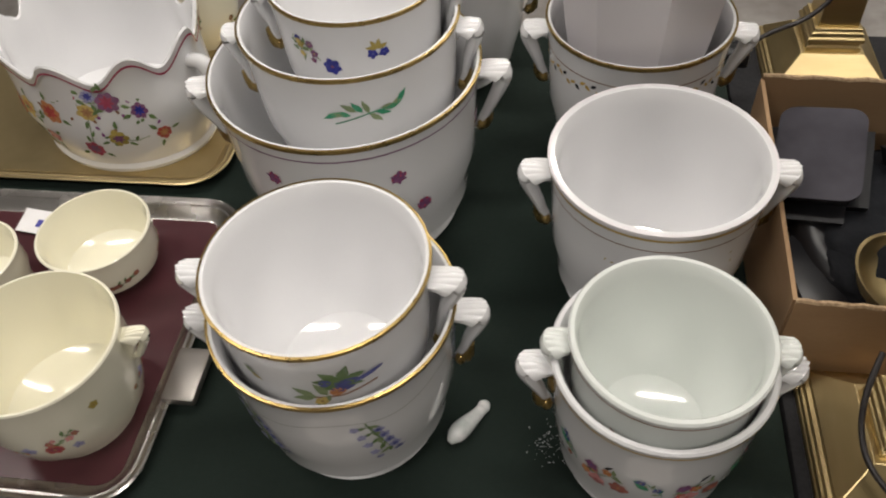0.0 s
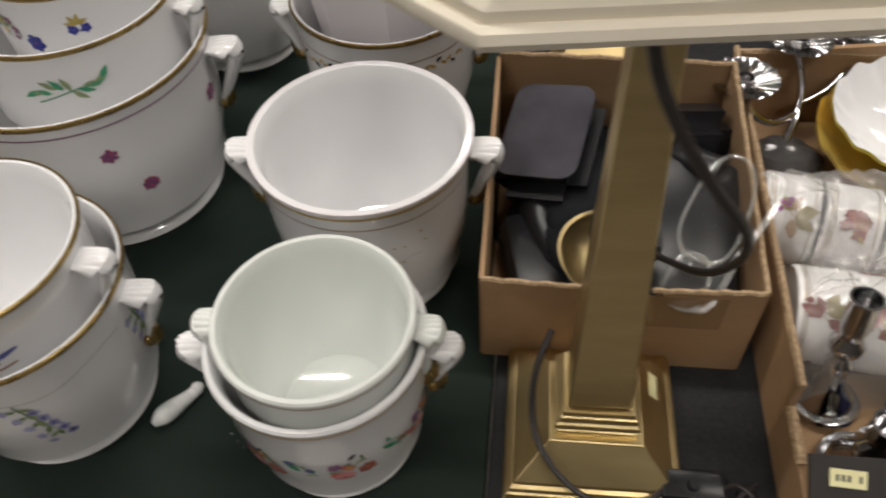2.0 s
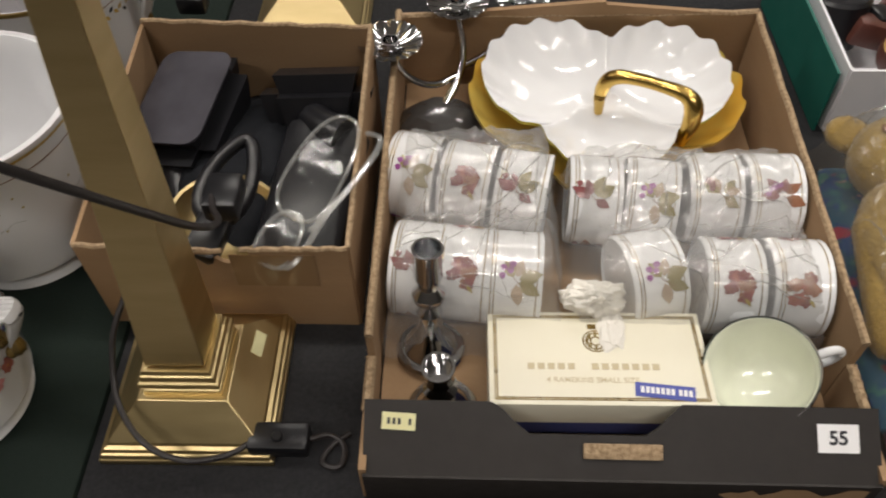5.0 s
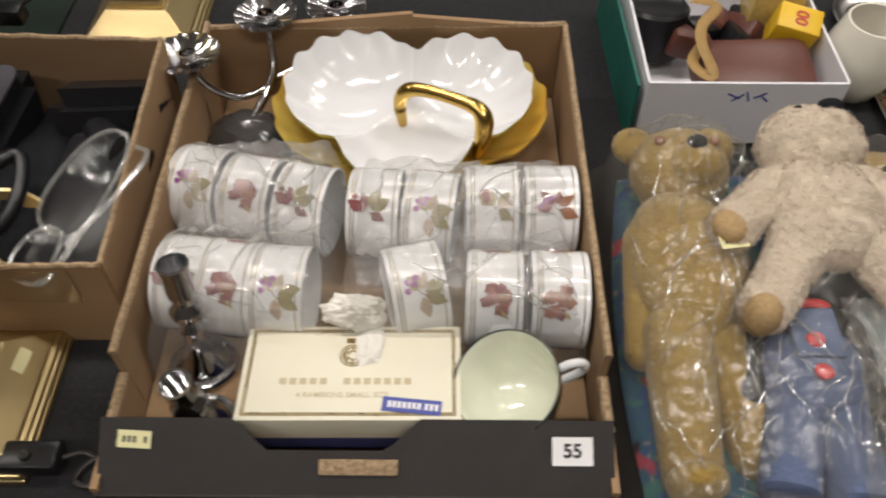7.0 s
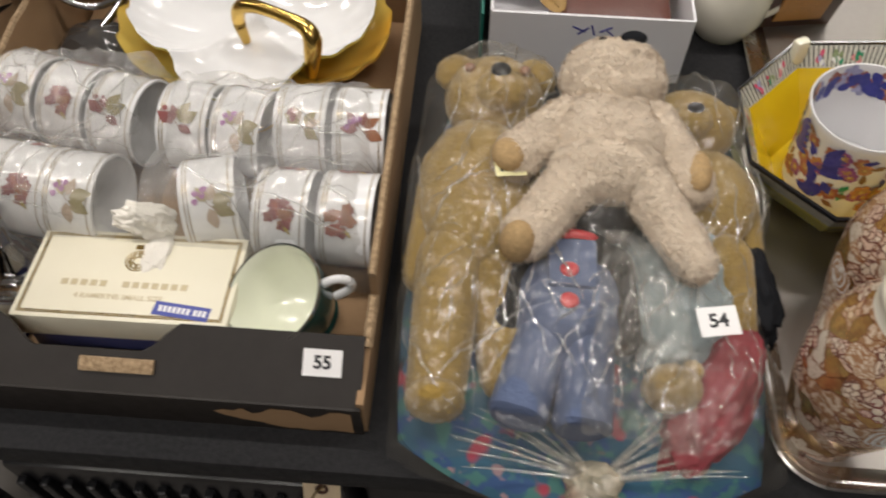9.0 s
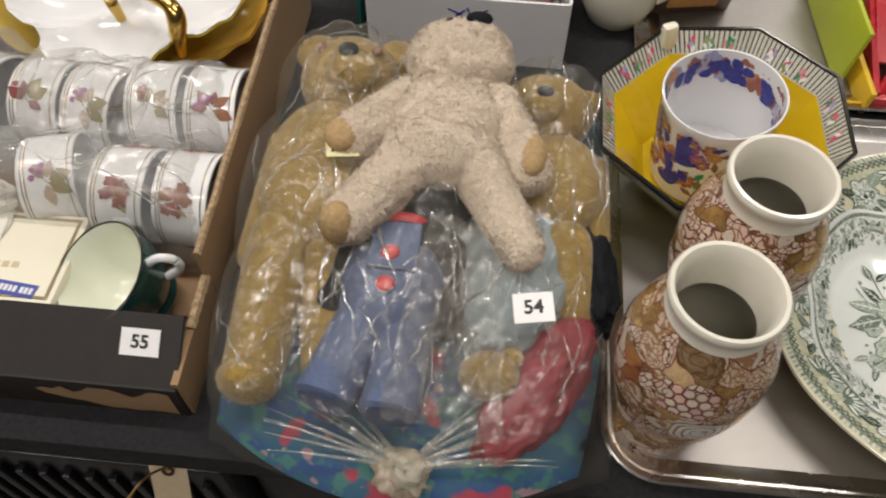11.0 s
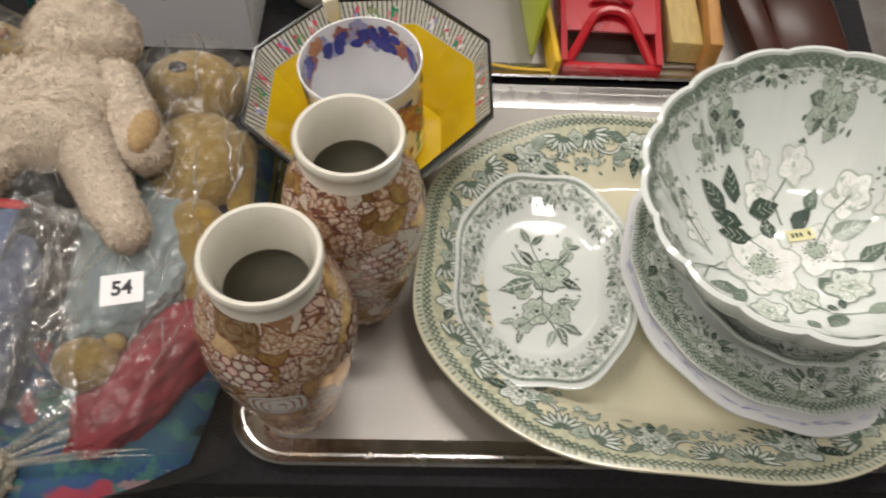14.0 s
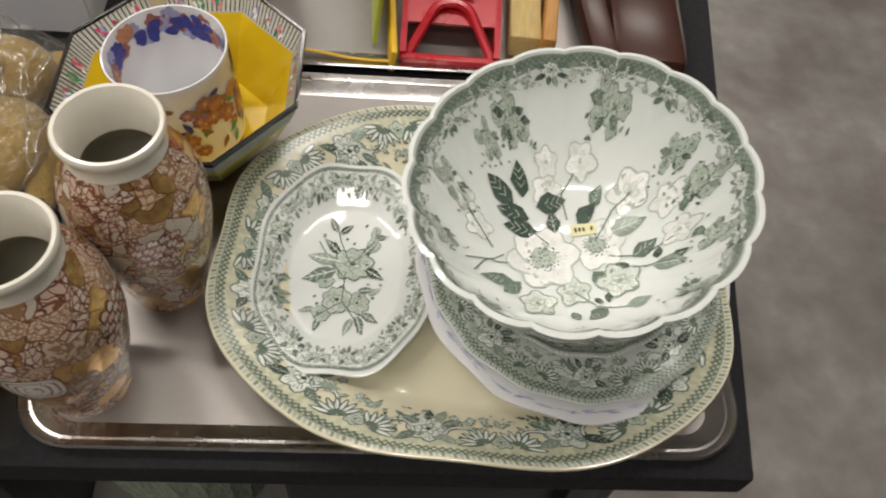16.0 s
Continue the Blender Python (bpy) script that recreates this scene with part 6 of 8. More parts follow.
for yy, zz in ((0.400, 0.0655), (0.372, 0.0645)):
    ball(bm, (1.119, yy, BZ + zz + 0.001), (0.0075, 0.0075, 0.003), mat_index=2)
ball(bm, (1.124, 0.437, BZ + 0.056), (0.022, 0.008, 0.010), mat_index=2)
for v in bm.verts:
    v.co += Vector((0, 0, 1)) * noise.noise(v.co * 60) * 0.0025
ob = part("cloth_doll", bm, [DENIM, DARKCLOTH, BUTTON])
tagged(ob, "cloth doll in faded blue denim with red buttons, in clear bag", "doll")


def cloth_fold(name, label, m, hx, hy, hz, material, seed):
    bm = bmesh.new()
    bmesh.ops.create_icosphere(bm, subdivisions=5, radius=1)
    for v in bm.verts:
        n = noise.fractal(v.co * 2.2 + Vector((seed, 0, 0)), 1.0, 2.0, 4) * 0.16
        v.co = Vector((v.co.x * hx, v.co.y * hy, max(v.co.z, -0.5) * hz)) * (1 + n)
    ob = part(name, bm, material)
    ob.matrix_basis = m
    return tagged(ob, label, "cloth")


cloth_fold("folded_cloth", "pale blue-grey folded cloth inside the clear bag", pose(1.215, 0.425, BZ + 0.014, 0, 0, -10), 0.052, 0.085, 0.030, PALEBLUE, 3)
cloth_fold("folded_cloth", "crimson folded cloth inside the clear bag", pose(1.245, 0.325, BZ + 0.0, 0, 6, -32), 0.030, 0.075, 0.026, REDCLOTH, 8)
cloth_fold("folded_cloth", "striped dark cloth inside the clear bag", pose(1.288, 0.44, BZ + 0.0, 0, 0, 8), 0.022, 0.06, 0.024, DARKCLOTH, 5)
bm = bmesh.new()
ball(bm, (1.205, 0.322, BZ + 0.022), (0.024, 0.020, 0.020))
ball(bm, (1.222, 0.338, BZ + 0.024), (0.009, 0.009, 0.007))
bm.normal_update()
fuzz(bm, 2500, 0.003, 5)
tagged(part("teddy_bear", bm, BEARGOLD), "tiny straw-coloured bear under clear plastic", "teddy bear")

# made-up black lump that darkens the gaps between the box's contents
cloth_fold("dark_filler", "black filler lump added to darken the bottom of the cardboard box", pose(0.41, 0.62, TOP + 0.035, 0, 0, 0), 0.098, 0.125, 0.055, DARKCLOTH, 11)
# clear bag over everything
LUMPS = [(1.052, 0.604, 0.060, 0.055, 0.098), (1.042, 0.488, 0.066, 0.09, 0.080), (1.02, 0.365, 0.04, 0.08, 0.052), (1.122, 0.39, 0.055, 0.07, 0.072), (1.110, 0.32, 0.055, 0.05, 0.052),
         (1.240, 0.590, 0.055, 0.05, 0.082), (1.25, 0.515, 0.05, 0.06, 0.062), (1.215, 0.425, 0.06, 0.09, 0.050), (1.15, 0.475, 0.045, 0.04, 0.08), (1.235, 0.325, 0.05, 0.06, 0.045)]
bagt = thing("plastic_bag", pose(0, 0, 0), "clear knotted plastic bag holding bears and cushion, lot 54", "plastic bag")


def bag_point(u, v):
    """Plan place of the bag's film: u round -1..1 across, v -1 (knot) to 1 (back)."""
    x = 1.145 + u * 0.176 * (1 - 0.06 * v * v)
    y = 0.470 + v * (0.212 if v > 0 else 0.196) - (0.035 * (1 - u * u) if v < 0 else -0.012 * (1 - u * u)) * abs(v)
    return x, y


bm = bmesh.new()
N = 190
grid = []
for i in range(N + 1):
    row = []
    for j in range(N + 1):
        u, v = i / N * 2 - 1, j / N * 2 - 1
        x, y = bag_point(u, v)
        e = min(1 - abs(u), 1 - abs(v))
        h = 0.056 * min(1, e * 5.5) ** 0.5
        for lx, ly, rx, ry, lh in LUMPS:
            d = ((x - lx) / rx) ** 2 + ((y - ly) / ry) ** 2
            if d < 1.6:
                h = max(h, 0.050 + lh * math.sqrt(max(0, 1 - d / 1.6)) + 0.003) if e > 0.06 else h
        kx, ky = x - 1.146, y - 0.262
        rad = math.hypot(kx, ky)
        pleat = math.sin(math.atan2(ky, kx) * 26) * 0.0035 * max(0, 1 - rad / 0.14)
        fold = abs(noise.noise(Vector((x * 15 + y * 9 + 4, y * 24 - x * 11, 5)))) + 0.6 * abs(noise.noise(Vector((x * 70 - y * 30, y * 24 + x * 18, 9))))
        cr = max(0, 0.20 - fold) * 0.018 + noise.fractal(Vector((x * 20, y * 20, 3)), 1.0, 2.1, 2) * 0.004 + (0.5 - abs(noise.noise(Vector((x * 46 + y * 22, y * 20 - x * 8, 1))))) * 0.0052 + (0.4 - abs(noise.noise(Vector((x * 30 - y * 52, y * 30, 7))))) * 0.0044 - 0.004
        row.append(bm.verts.new((x + cr * 0.5, y + cr * 0.4, TOP + 0.003 + h + max(cr + pleat, -0.003) * (0.4 + min(1, e * 5)))))
    grid.append(row)
for _ in range(2):
    zs = [[grid[i][j].co.z for j in range(N + 1)] for i in range(N + 1)]
    for i in range(1, N):
        for j in range(1, N):
            grid[i][j].co.z = max(zs[i][j] * 0.5 + (zs[i - 1][j] + zs[i + 1][j] + zs[i][j - 1] + zs[i][j + 1]) * 0.125, zs[i][j] - 0.004)
# the film spans the hollows between the things under it
for _ in range(6):
    zs = [[v.co.z for v in row] for row in grid]
    for i in range(5, N - 4):
        for j in range(5, N - 4):
            mean = (zs[i - 5][j] + zs[i + 5][j] + zs[i][j - 5] + zs[i][j + 5]) / 4
            if mean > zs[i][j]:
                grid[i][j].co.z += (mean - zs[i][j]) * 0.7
for i in range(N):
    for j in range(N):
        bm.faces.new((grid[i][j], grid[i + 1][j], grid[i + 1][j + 1], grid[i][j + 1]))
crease_glints(grid, 190, 20, 3, bagt, 1.35)
part("film", bm, BAGFILM, bagt)
bm = bmesh.new()
bmesh.ops.create_icosphere(bm, subdivisions=4, radius=0.02)
for v in bm.verts:
    v.co *= 1 + 0.35 * noise.fractal(v.co * 90, 1, 2, 3)
    v.co = Vector((v.co.x * 1.05, v.co.y * 0.9, v.co.z * 0.8)) + Vector((1.146, 0.248, TOP + 0.046))
part("knot", bm, film("knotted_plastic", (0.55, 0.48, 0.36), 0.62, 0.10, 60, 0.8), bagt, "tied knot of bunched plastic")
bm = bmesh.new()
for k in range(22):
    side = 1 if k % 2 else -1
    a = math.pi / 2 - side * radians(34 + (k // 2) * 5.2 + 3 * math.sin(k * 2.3))
    r1 = 0.085 + 0.035 * abs(math.sin(k * 1.7))
    tube([(1.146 + r1 * f * math.cos(a), 0.250 + r1 * f * 0.75 * math.sin(a), TOP + 0.050 + 0.010 * math.sin(f * 2.6) + 0.0015 * math.sin(k + f * 7)) for f in (0.12, 0.35, 0.6, 0.8, 1.0)], [0.0022, 0.0017, 0.0013, 0.0009, 0.0004], 6, bm, 1)
part("pleat", bm, film("pleated_plastic", (0.6, 0.57, 0.50), 0.12, 0.09, 60, 0.6, 0.15), bagt, "gathered folds running out from the knot")
# loose flap of the bag's mouth folded over the lower half
bm = bmesh.new()
FN = 60
flap = []
for i in range(FN + 1):
    row = []
    for j in range(FN + 1):
        u, v = i / FN, j / FN
        x = 1.128 + 0.020 * v + u * (0.090 - 0.034 * v) + 0.004 * noise.noise(Vector((u * 3, v * 6, 2)))
        y = 0.272 + 0.165 * v - 0.012 * u + 0.005 * noise.noise(Vector((u * 5, v * 3, 8)))
        crease = max(0, 0.22 - abs(noise.noise(Vector((x * 60 + y * 20, y * 45 - x * 25, 12))))) * 0.034 + noise.fractal(Vector((x * 40, y * 40, 6)), 1, 2, 3) * 0.003
        row.append(bm.verts.new((x, y, BZ + 0.044 + 0.030 * math.sin(min(1, v * 1.25) * 1.9) - 0.010 * u * u + crease)))
    flap.append(row)
for i in range(FN):
    for j in range(FN):
        bm.faces.new((flap[i][j], flap[i + 1][j], flap[i + 1][j + 1], flap[i][j + 1]))
part("flap", bm, film("doubled_plastic", (0.62, 0.60, 0.56), 0.13, 0.10, 36, 0.9, 0.10, 0.3), bagt, "crumpled double layer of clear plastic")
lot_label("54", pose(1.234, 0.362, BZ + 0.064, 8, -4, 8), 0.031, 0.024, 0.0155)
price_sticker(pose(1.068, 0.486, BZ + 0.084, 12, 8, 14), "small yellow price sticker on the bagged golden bear", 3)

# beige plush bear lying on the bag
bm = bmesh.new()
ZB = BZ + 0.072
ball(bm, (1.158, 0.592, ZB + 0.020), (0.048, 0.040, 0.036))
ball(bm, (1.168, 0.602, ZB + 0.034), (0.026, 0.022, 0.020))
ball(bm, (1.152, 0.528, ZB + 0.010), (0.052, 0.050, 0.034))
ball(bm, (1.151, 0.495, ZB + 0.008), (0.050, 0.032, 0.032))
limb(bm, (1.115, 0.545, ZB + 0.012), (1.072, 0.505, ZB + 0.004), 0.021, 0.022)
limb(bm, (1.192, 0.548, ZB + 0.012), (1.222, 0.492, ZB - 0.002), 0.021, 0.022)
limb(bm, (1.124, 0.484, ZB + 0.006), (1.083, 0.424, ZB + 0.002), 0.024, 0.021)
limb(bm, (1.182, 0.482, ZB + 0.006), (1.222, 0.418, ZB - 0.012), 0.023, 0.018)
bm.normal_update()
for v in bm.verts:
    v.co += v.normal * noise.fractal(v.co * 70, 1, 2, 3) * 0.0035
fuzz(bm, 72000, 0.0050, 6)
ball(bm, (1.066, 0.499, ZB + 0.016), (0.015, 0.017, 0.012), mat_index=1)
ball(bm, (1.226, 0.496, ZB + 0.012), (0.013, 0.022, 0.012), mat_index=1)
ball(bm, (1.076, 0.414, ZB + 0.008), (0.015, 0.016, 0.020), mat_index=1)
ball(bm, (1.172, 0.613, ZB + 0.052), (0.012, 0.007, 0.006), mat_index=2)
ball(bm, (1.146, 0.616, ZB + 0.044), (0.0055, 0.004, 0.004), mat_index=2)
ob = part("teddy_bear", bm, [BEARBEIGE, PADTAN, DARKCLOTH])
tagged(ob, "shaggy beige plush bear with tan paw pads lying on the bag", "teddy bear")

# ---- right-hand steel trays ----
tray("large brushed steel tray with rounded corners and rolled rim", 1.300, 1.896, 0.270, 0.690, TOP, 0.05, STEELRIM, STEEL, lip=0.012, flat=0.013)
tray("second brushed steel tray holding toys behind the first", 1.345, 1.905, 0.700, 1.03, TOP, 0.05, STEELRIM, STEEL, lip=0.014, flat=0.022)
TRAY = TOP + 0.003


def satsuma():
    """Crowded gilt brocade: outlined panels of honeycomb, gold, white reserve and mottled pink."""
    m = bpy.data.materials.new("gilt_brocade_enamel")
    m.use_nodes = True
    nt = m.node_tree
    p = nt.nodes["Principled BSDF"]
    tc = nt.nodes.new("ShaderNodeTexCoord")

    def node(kind, **values):
        n = nt.nodes.new(kind)
        for k, v in values.items():
            n.inputs[k].default_value = v
        return n

    def step(src, lo, hi):
        r = nt.nodes.new("ShaderNodeMapRange")
        r.inputs["From Min"].default_value, r.inputs["From Max"].default_value = lo, hi
        nt.links.new(src, r.inputs["Value"])
        return r.outputs["Result"]

    def blend(fac, a, b):
        mx = nt.nodes.new("ShaderNodeMix")
        mx.data_type = "RGBA"
        nt.links.new(fac, mx.inputs["Factor"])
        for sock, v in (("A", a), ("B", b)):
            if isinstance(v, tuple):
                mx.inputs[sock].default_value = (*v, 1)
            else:
                nt.links.new(v, mx.inputs[sock])
        return mx.outputs["Result"]

    nz = node("ShaderNodeTexNoise", Scale=30.0, Detail=2.0)
    nt.links.new(tc.outputs["Object"], nz.inputs["Vector"])
    warp = nt.nodes.new("ShaderNodeMix")
    warp.data_type = "VECTOR"
    warp.inputs["Factor"].default_value = 0.035
    nt.links.new(tc.outputs["Object"], warp.inputs["A"])
    nt.links.new(nz.outputs["Color"], warp.inputs["B"])
    panel_id, panel_edge = node("ShaderNodeTexVoronoi", Scale=58.0), node("ShaderNodeTexVoronoi", Scale=58.0)
    panel_edge.feature = "DISTANCE_TO_EDGE"
    comb, comb_id = node("ShaderNodeTexVoronoi", Scale=185.0, Randomness=0.35), node("ShaderNodeTexVoronoi", Scale=185.0, Randomness=0.35)
    comb.feature = "DISTANCE_TO_EDGE"
    fine = node("ShaderNodeTexVoronoi", Scale=330.0, Randomness=0.8)
    fine.feature = "DISTANCE_TO_EDGE"
    for v in (panel_id, panel_edge, comb, comb_id, fine):
        nt.links.new(warp.outputs["Result"], v.inputs["Vector"])
    fleck = node("ShaderNodeTexNoise", Scale=210.0, Detail=4.0)
    nt.links.new(tc.outputs["Object"], fleck.inputs["Vector"])
    line = node("ShaderNodeTexNoise", Scale=75.0, Detail=1.0)
    nt.links.new(tc.outputs["Object"], line.inputs["Vector"])
    sep = nt.nodes.new("ShaderNodeSeparateColor")
    nt.links.new(panel_id.outputs["Color"], sep.inputs["Color"])
    kind = sep.outputs[0]
    cs = nt.nodes.new("ShaderNodeSeparateColor")
    nt.links.new(comb_id.outputs["Color"], cs.inputs["Color"])
    honey = blend(step(comb.outputs["Distance"], 0.06, 0.11), (0.15, 0.06, 0.045), blend(step(cs.outputs[1], 0.45, 0.55), (0.68, 0.56, 0.44), (0.62, 0.44, 0.34)))
    gold = blend(step(fleck.outputs["Fac"], 0.42, 0.62), (0.66, 0.43, 0.16), (0.50, 0.27, 0.11))
    band = nt.nodes.new("ShaderNodeMath")
    band.operation = "PINGPONG"
    band.inputs[1].default_value = 0.06
    nt.links.new(line.outputs["Fac"], band.inputs[0])
    white = blend(step(band.outputs[0], 0.002, 0.007), (0.34, 0.22, 0.16), (0.62, 0.54, 0.44))
    scale = blend(step(fine.outputs["Distance"], 0.10, 0.16), (0.36, 0.19, 0.10), (0.64, 0.52, 0.40))
    brown = blend(step(fleck.outputs["Fac"], 0.50, 0.54), (0.34, 0.19, 0.10), (0.62, 0.48, 0.36))
    col = blend(step(kind, 0.27, 0.275), honey, gold)
    col = blend(step(kind, 0.52, 0.525), col, white)
    col = blend(step(kind, 0.66, 0.665), col, scale)
    col = blend(step(kind, 0.83, 0.835), col, brown)
    col = blend(step(panel_edge.outputs["Distance"], 0.018, 0.036), (0.22, 0.09, 0.045), col)
    nt.links.new(col, p.inputs["Base Color"])
    near_gold = nt.nodes.new("ShaderNodeMath")
    near_gold.operation = "COMPARE"
    near_gold.inputs[1].default_value, near_gold.inputs[2].default_value = 0.396, 0.124
    nt.links.new(kind, near_gold.inputs[0])
    shine = nt.nodes.new("ShaderNodeMath")
    shine.operation = "MULTIPLY"
    shine.inputs[1].default_value = 0.75
    nt.links.new(near_gold.outputs[0], shine.inputs[0])
    nt.links.new(shine.outputs[0], p.inputs["Metallic"])
    p.inputs["Roughness"].default_value = 0.24
    bp = nt.nodes.new("ShaderNodeBump")
    bp.inputs["Strength"].default_value = 0.3
    bp.inputs["Distance"].default_value = 0.0006
    nt.links.new(fleck.outputs["Fac"], bp.inputs["Height"])
    nt.links.new(bp.outputs["Normal"], p.inputs["Normal"])
    return m


BROCADE = satsuma()
# darker than the ivory neck: the cavity's shade is put into this colour
VASESHADE = mat("shaded_vase_inside", (0.46, 0.43, 0.34), 0.6, grain=0.2, scale=60, blotch=0.3, blotch_scale=20)
VP = [(0, 0.003), (0.028, 0.003), (0.030, 0), (0.034, 0.0), (0.0350, 0.008), (0.0395, 0.03), (0.0475, 0.062), (0.0530, 0.092), (0.0548, 0.116), (0.0538, 0.138), (0.0490, 0.158), (0.0410, 0.175), (0.0365, 0.184)]
for k, (x, y, tn) in enumerate(((1.350, 0.332, 0), (1.3975, 0.431, 140))):
    v = thing("vase", pose(x, y, TRAY, 0, 0, tn), "ovoid earthenware vase with gilt brocade enamel and plain ivory neck", "vase", "pair of gilt vases")
    part("body", revolve(VP, 72), BROCADE, v, "gilt and brown brocade enamel body")
    part("neck", revolve([(0.0366, 0.1835), (0.0352, 0.188), (0.0356, 0.193), (0.0378, 0.1985), (0.0390, 0.2015), (0.0391, 0.2045), (0.0378, 0.2065), (0.0350, 0.2062), (0.0328, 0.202), (0.0306, 0.192), (0.0290, 0.178), (0.0288, 0.168)], 72), IVORY, v, "ivory crackle-glazed neck")
    part("inside", revolve([(0.0288, 0.1681), (0.034, 0.160), (0.047, 0.138), (0.048, 0.10), (0.041, 0.06), (0.030, 0.012), (0, 0.010)], 48), VASESHADE, v, "vase inside, its shade put into a darker colour")
    b = Brush(on_side(VP[3:]), 40 + k)
    for u0, v0, w, h in ((0.004, 0.100, 0.021, 0.018), (0.130, 0.095, 0.018, 0.014)):
        b.piece()
        for f, key in ((1.0, "copper"), (0.94, "white")):
            b.poly([(u0 + w * f * math.copysign(abs(math.cos(a)) ** 0.5, math.cos(a)), v0 + h * f * math.copysign(abs(math.sin(a)) ** 0.6, math.sin(a))) for a in [i * math.pi / 12 for i in range(24)]], key)
        b.stem([(u0 - w * 0.8, v0 - h * 0.2), (u0 - w * 0.3, v0 - h * 0.3), (u0 + w * 0.3, v0 - h * 0.55)], "brown", 0.0006)
        b.flower(u0 + w * 0.15, v0 + h * 0.2, 0.003, "taupe", "copper", 5)
    for cx, cy, n in ((-0.012, 0.140, 4), (0.085, 0.125, 4), (-0.105, 0.120, 4)):
        b.piece()
        for i in range(n * 4):
            hx, hy = cx + (i % n - n / 2) * 0.0088 + 0.0044 * ((i // n) % 2), cy + (i // n - 1.5) * 0.0078
            hexa = [(math.cos(q * math.pi / 3 + 0.52), math.sin(q * math.pi / 3 + 0.52)) for q in range(6)]
            b.poly([(hx + 0.0050 * c, hy + 0.0050 * q) for c, q in hexa], "wine")
            b.poly([(hx + 0.0040 * c, hy + 0.0040 * q) for c, q in hexa], "cream" if i % 3 else "blush")
    b.done(v)

# octagonal yellow bowl with the imari mug in it
OB = thing("octagonal_bowl", pose(1.407, 0.594, TRAY + 0.011, 0, -5.3, 22.5) @ Matrix.Scale(1.094, 4), "yellow octagonal bowl with black-edged floral border", "bowl")
oc = [(0, 0.004), (0.045, 0.004), (0.048, 0), (0.055, 0.001), (0.075, 0.022), (0.093, 0.052), (0.108, 0.082)]
part("outside", revolve(oc, 8), YELLOWOUT, OB, smooth=False)
part("inside", revolve([(0.0, 0.010), (0.060, 0.011), (0.0935, 0.0655)], 8), YELLOWGLAZE, OB, "bright yellow glazed inside", smooth=False)
part("border", revolve([(0.0936, 0.0656), (0.1063, 0.0835)], 8), mat("border_ivory", (0.66, 0.66, 0.58), 0.2), OB, "ivory border with black stripes", smooth=False)
part("rim", revolve([(0.1060, 0.0830), (0.1062, 0.0855), (0.1090, 0.0855), (0.1092, 0.0815)], 8), mat("black_glaze", (0.012, 0.012, 0.014), 0.15), OB, smooth=False)
part("outer_border", revolve([(0.0985, 0.0608), (0.1087, 0.0820)], 8), PAINT["grey"], OB, smooth=False)


def on_border(u, v):
    """u runs 0..8 round the eight sides, v from inner to outer edge of the border."""
    k, f = int(u) % 8, u - int(u)
    a0, a1 = k * math.pi / 4, (k + 1) * math.pi / 4
    r, z = 0.0936 + (0.1063 - 0.0936) * v, 0.0656 + (0.0835 - 0.0656) * v
    p0, p1 = Vector((r * math.cos(a0), r * math.sin(a0), z)), Vector((r * math.cos(a1), r * math.sin(a1), z))
    return p0.lerp(p1, f) + Vector((0, 0, 0.0006))


b = Brush(on_border, 50, -1, metric=False)
for k in range(8):
    for i in range(18):
        u = k + (i + 0.5) / 18
        b.poly([(u - 0.008, 0.03), (u + 0.008, 0.03), (u + 0.008, 0.97), (u - 0.008, 0.97)], "black")
    for c, key in ((0.28, "pink"), (0.72, "lilac"), (0.5, "leaf")):
        for i in range(7):
            b.petal(k + c + b.rng.uniform(-0.06, 0.04), 0.45 + b.rng.uniform(-0.25, 0.2), 0.05, 0.30, b.rng.uniform(-0.2, 0.2), key if i % 2 else b.rng.choice(("rose", "emerald", "white")))
b.done(OB)
part("lug", block(0.014, 0.010, 0.03, 0.003, (0, 0.1, 0.065)), BONE, OB)
im = thing("mug", pose(1.400, 0.588, TRAY + 0.028, 2, -4, 0), "white china mug painted in blue and orange flowers inside and out", "mug")
ip = [(0, 0.002), (0.046, 0.002), (0.048, 0), (0.050, 0.002), (0.0505, 0.05), (0.0525, 0.095), (0.0545, 0.104)]
part("body", revolve(ip + [(0.054, 0.1055), (0.0525, 0.1052), (0.0500, 0.094), (0.0478, 0.05), (0.0475, 0.009), (0.03, 0.006), (0, 0.006)], 56), PORCELAIN, im)
b = Brush(on_side(ip[3:]), 51)
for i in range(70):
    u = -0.15 + i * 0.0046
    b.flower(u, b.rng.uniform(0.02, 0.085), b.rng.uniform(0.007, 0.012), b.rng.choice(("rust", "orange", "rust", "plum")), "yellow", 7, "copper")
    b.leaf(u, b.rng.uniform(0.02, 0.09), 0.016, b.rng.uniform(0, 6), b.rng.choice(("cobalt", "brown", "emerald")))
for u in (-0.09, -0.045, 0.10):
    for i in range(6):
        b.petal(u, 0.055 + 0.004 * i, 0.026, 0.008, 0.2 + i * 0.16, "cobalt")
for i in range(10):
    b.leaf(-0.055 + 0.002 * i, 0.022 + 0.006 * (i % 5), 0.018, 0.6 * i, "cobalt", 0.6)
b.done(im)


def in_mug(u, v):
    a = u / 0.05
    r = 0.0488 + (0.0515 - 0.0488) * (v - 0.07) / 0.03 - 0.0006
    return Vector((r * math.cos(a), r * math.sin(a), v))


b = Brush(in_mug, 52, -1)
for i in range(60):
    u = i * 0.0053
    b.flower(u, b.rng.uniform(0.078, 0.096), b.rng.uniform(0.007, 0.011), b.rng.choice(("rust", "orange", "cobalt", "lilac", "rust")), "copper", 6)
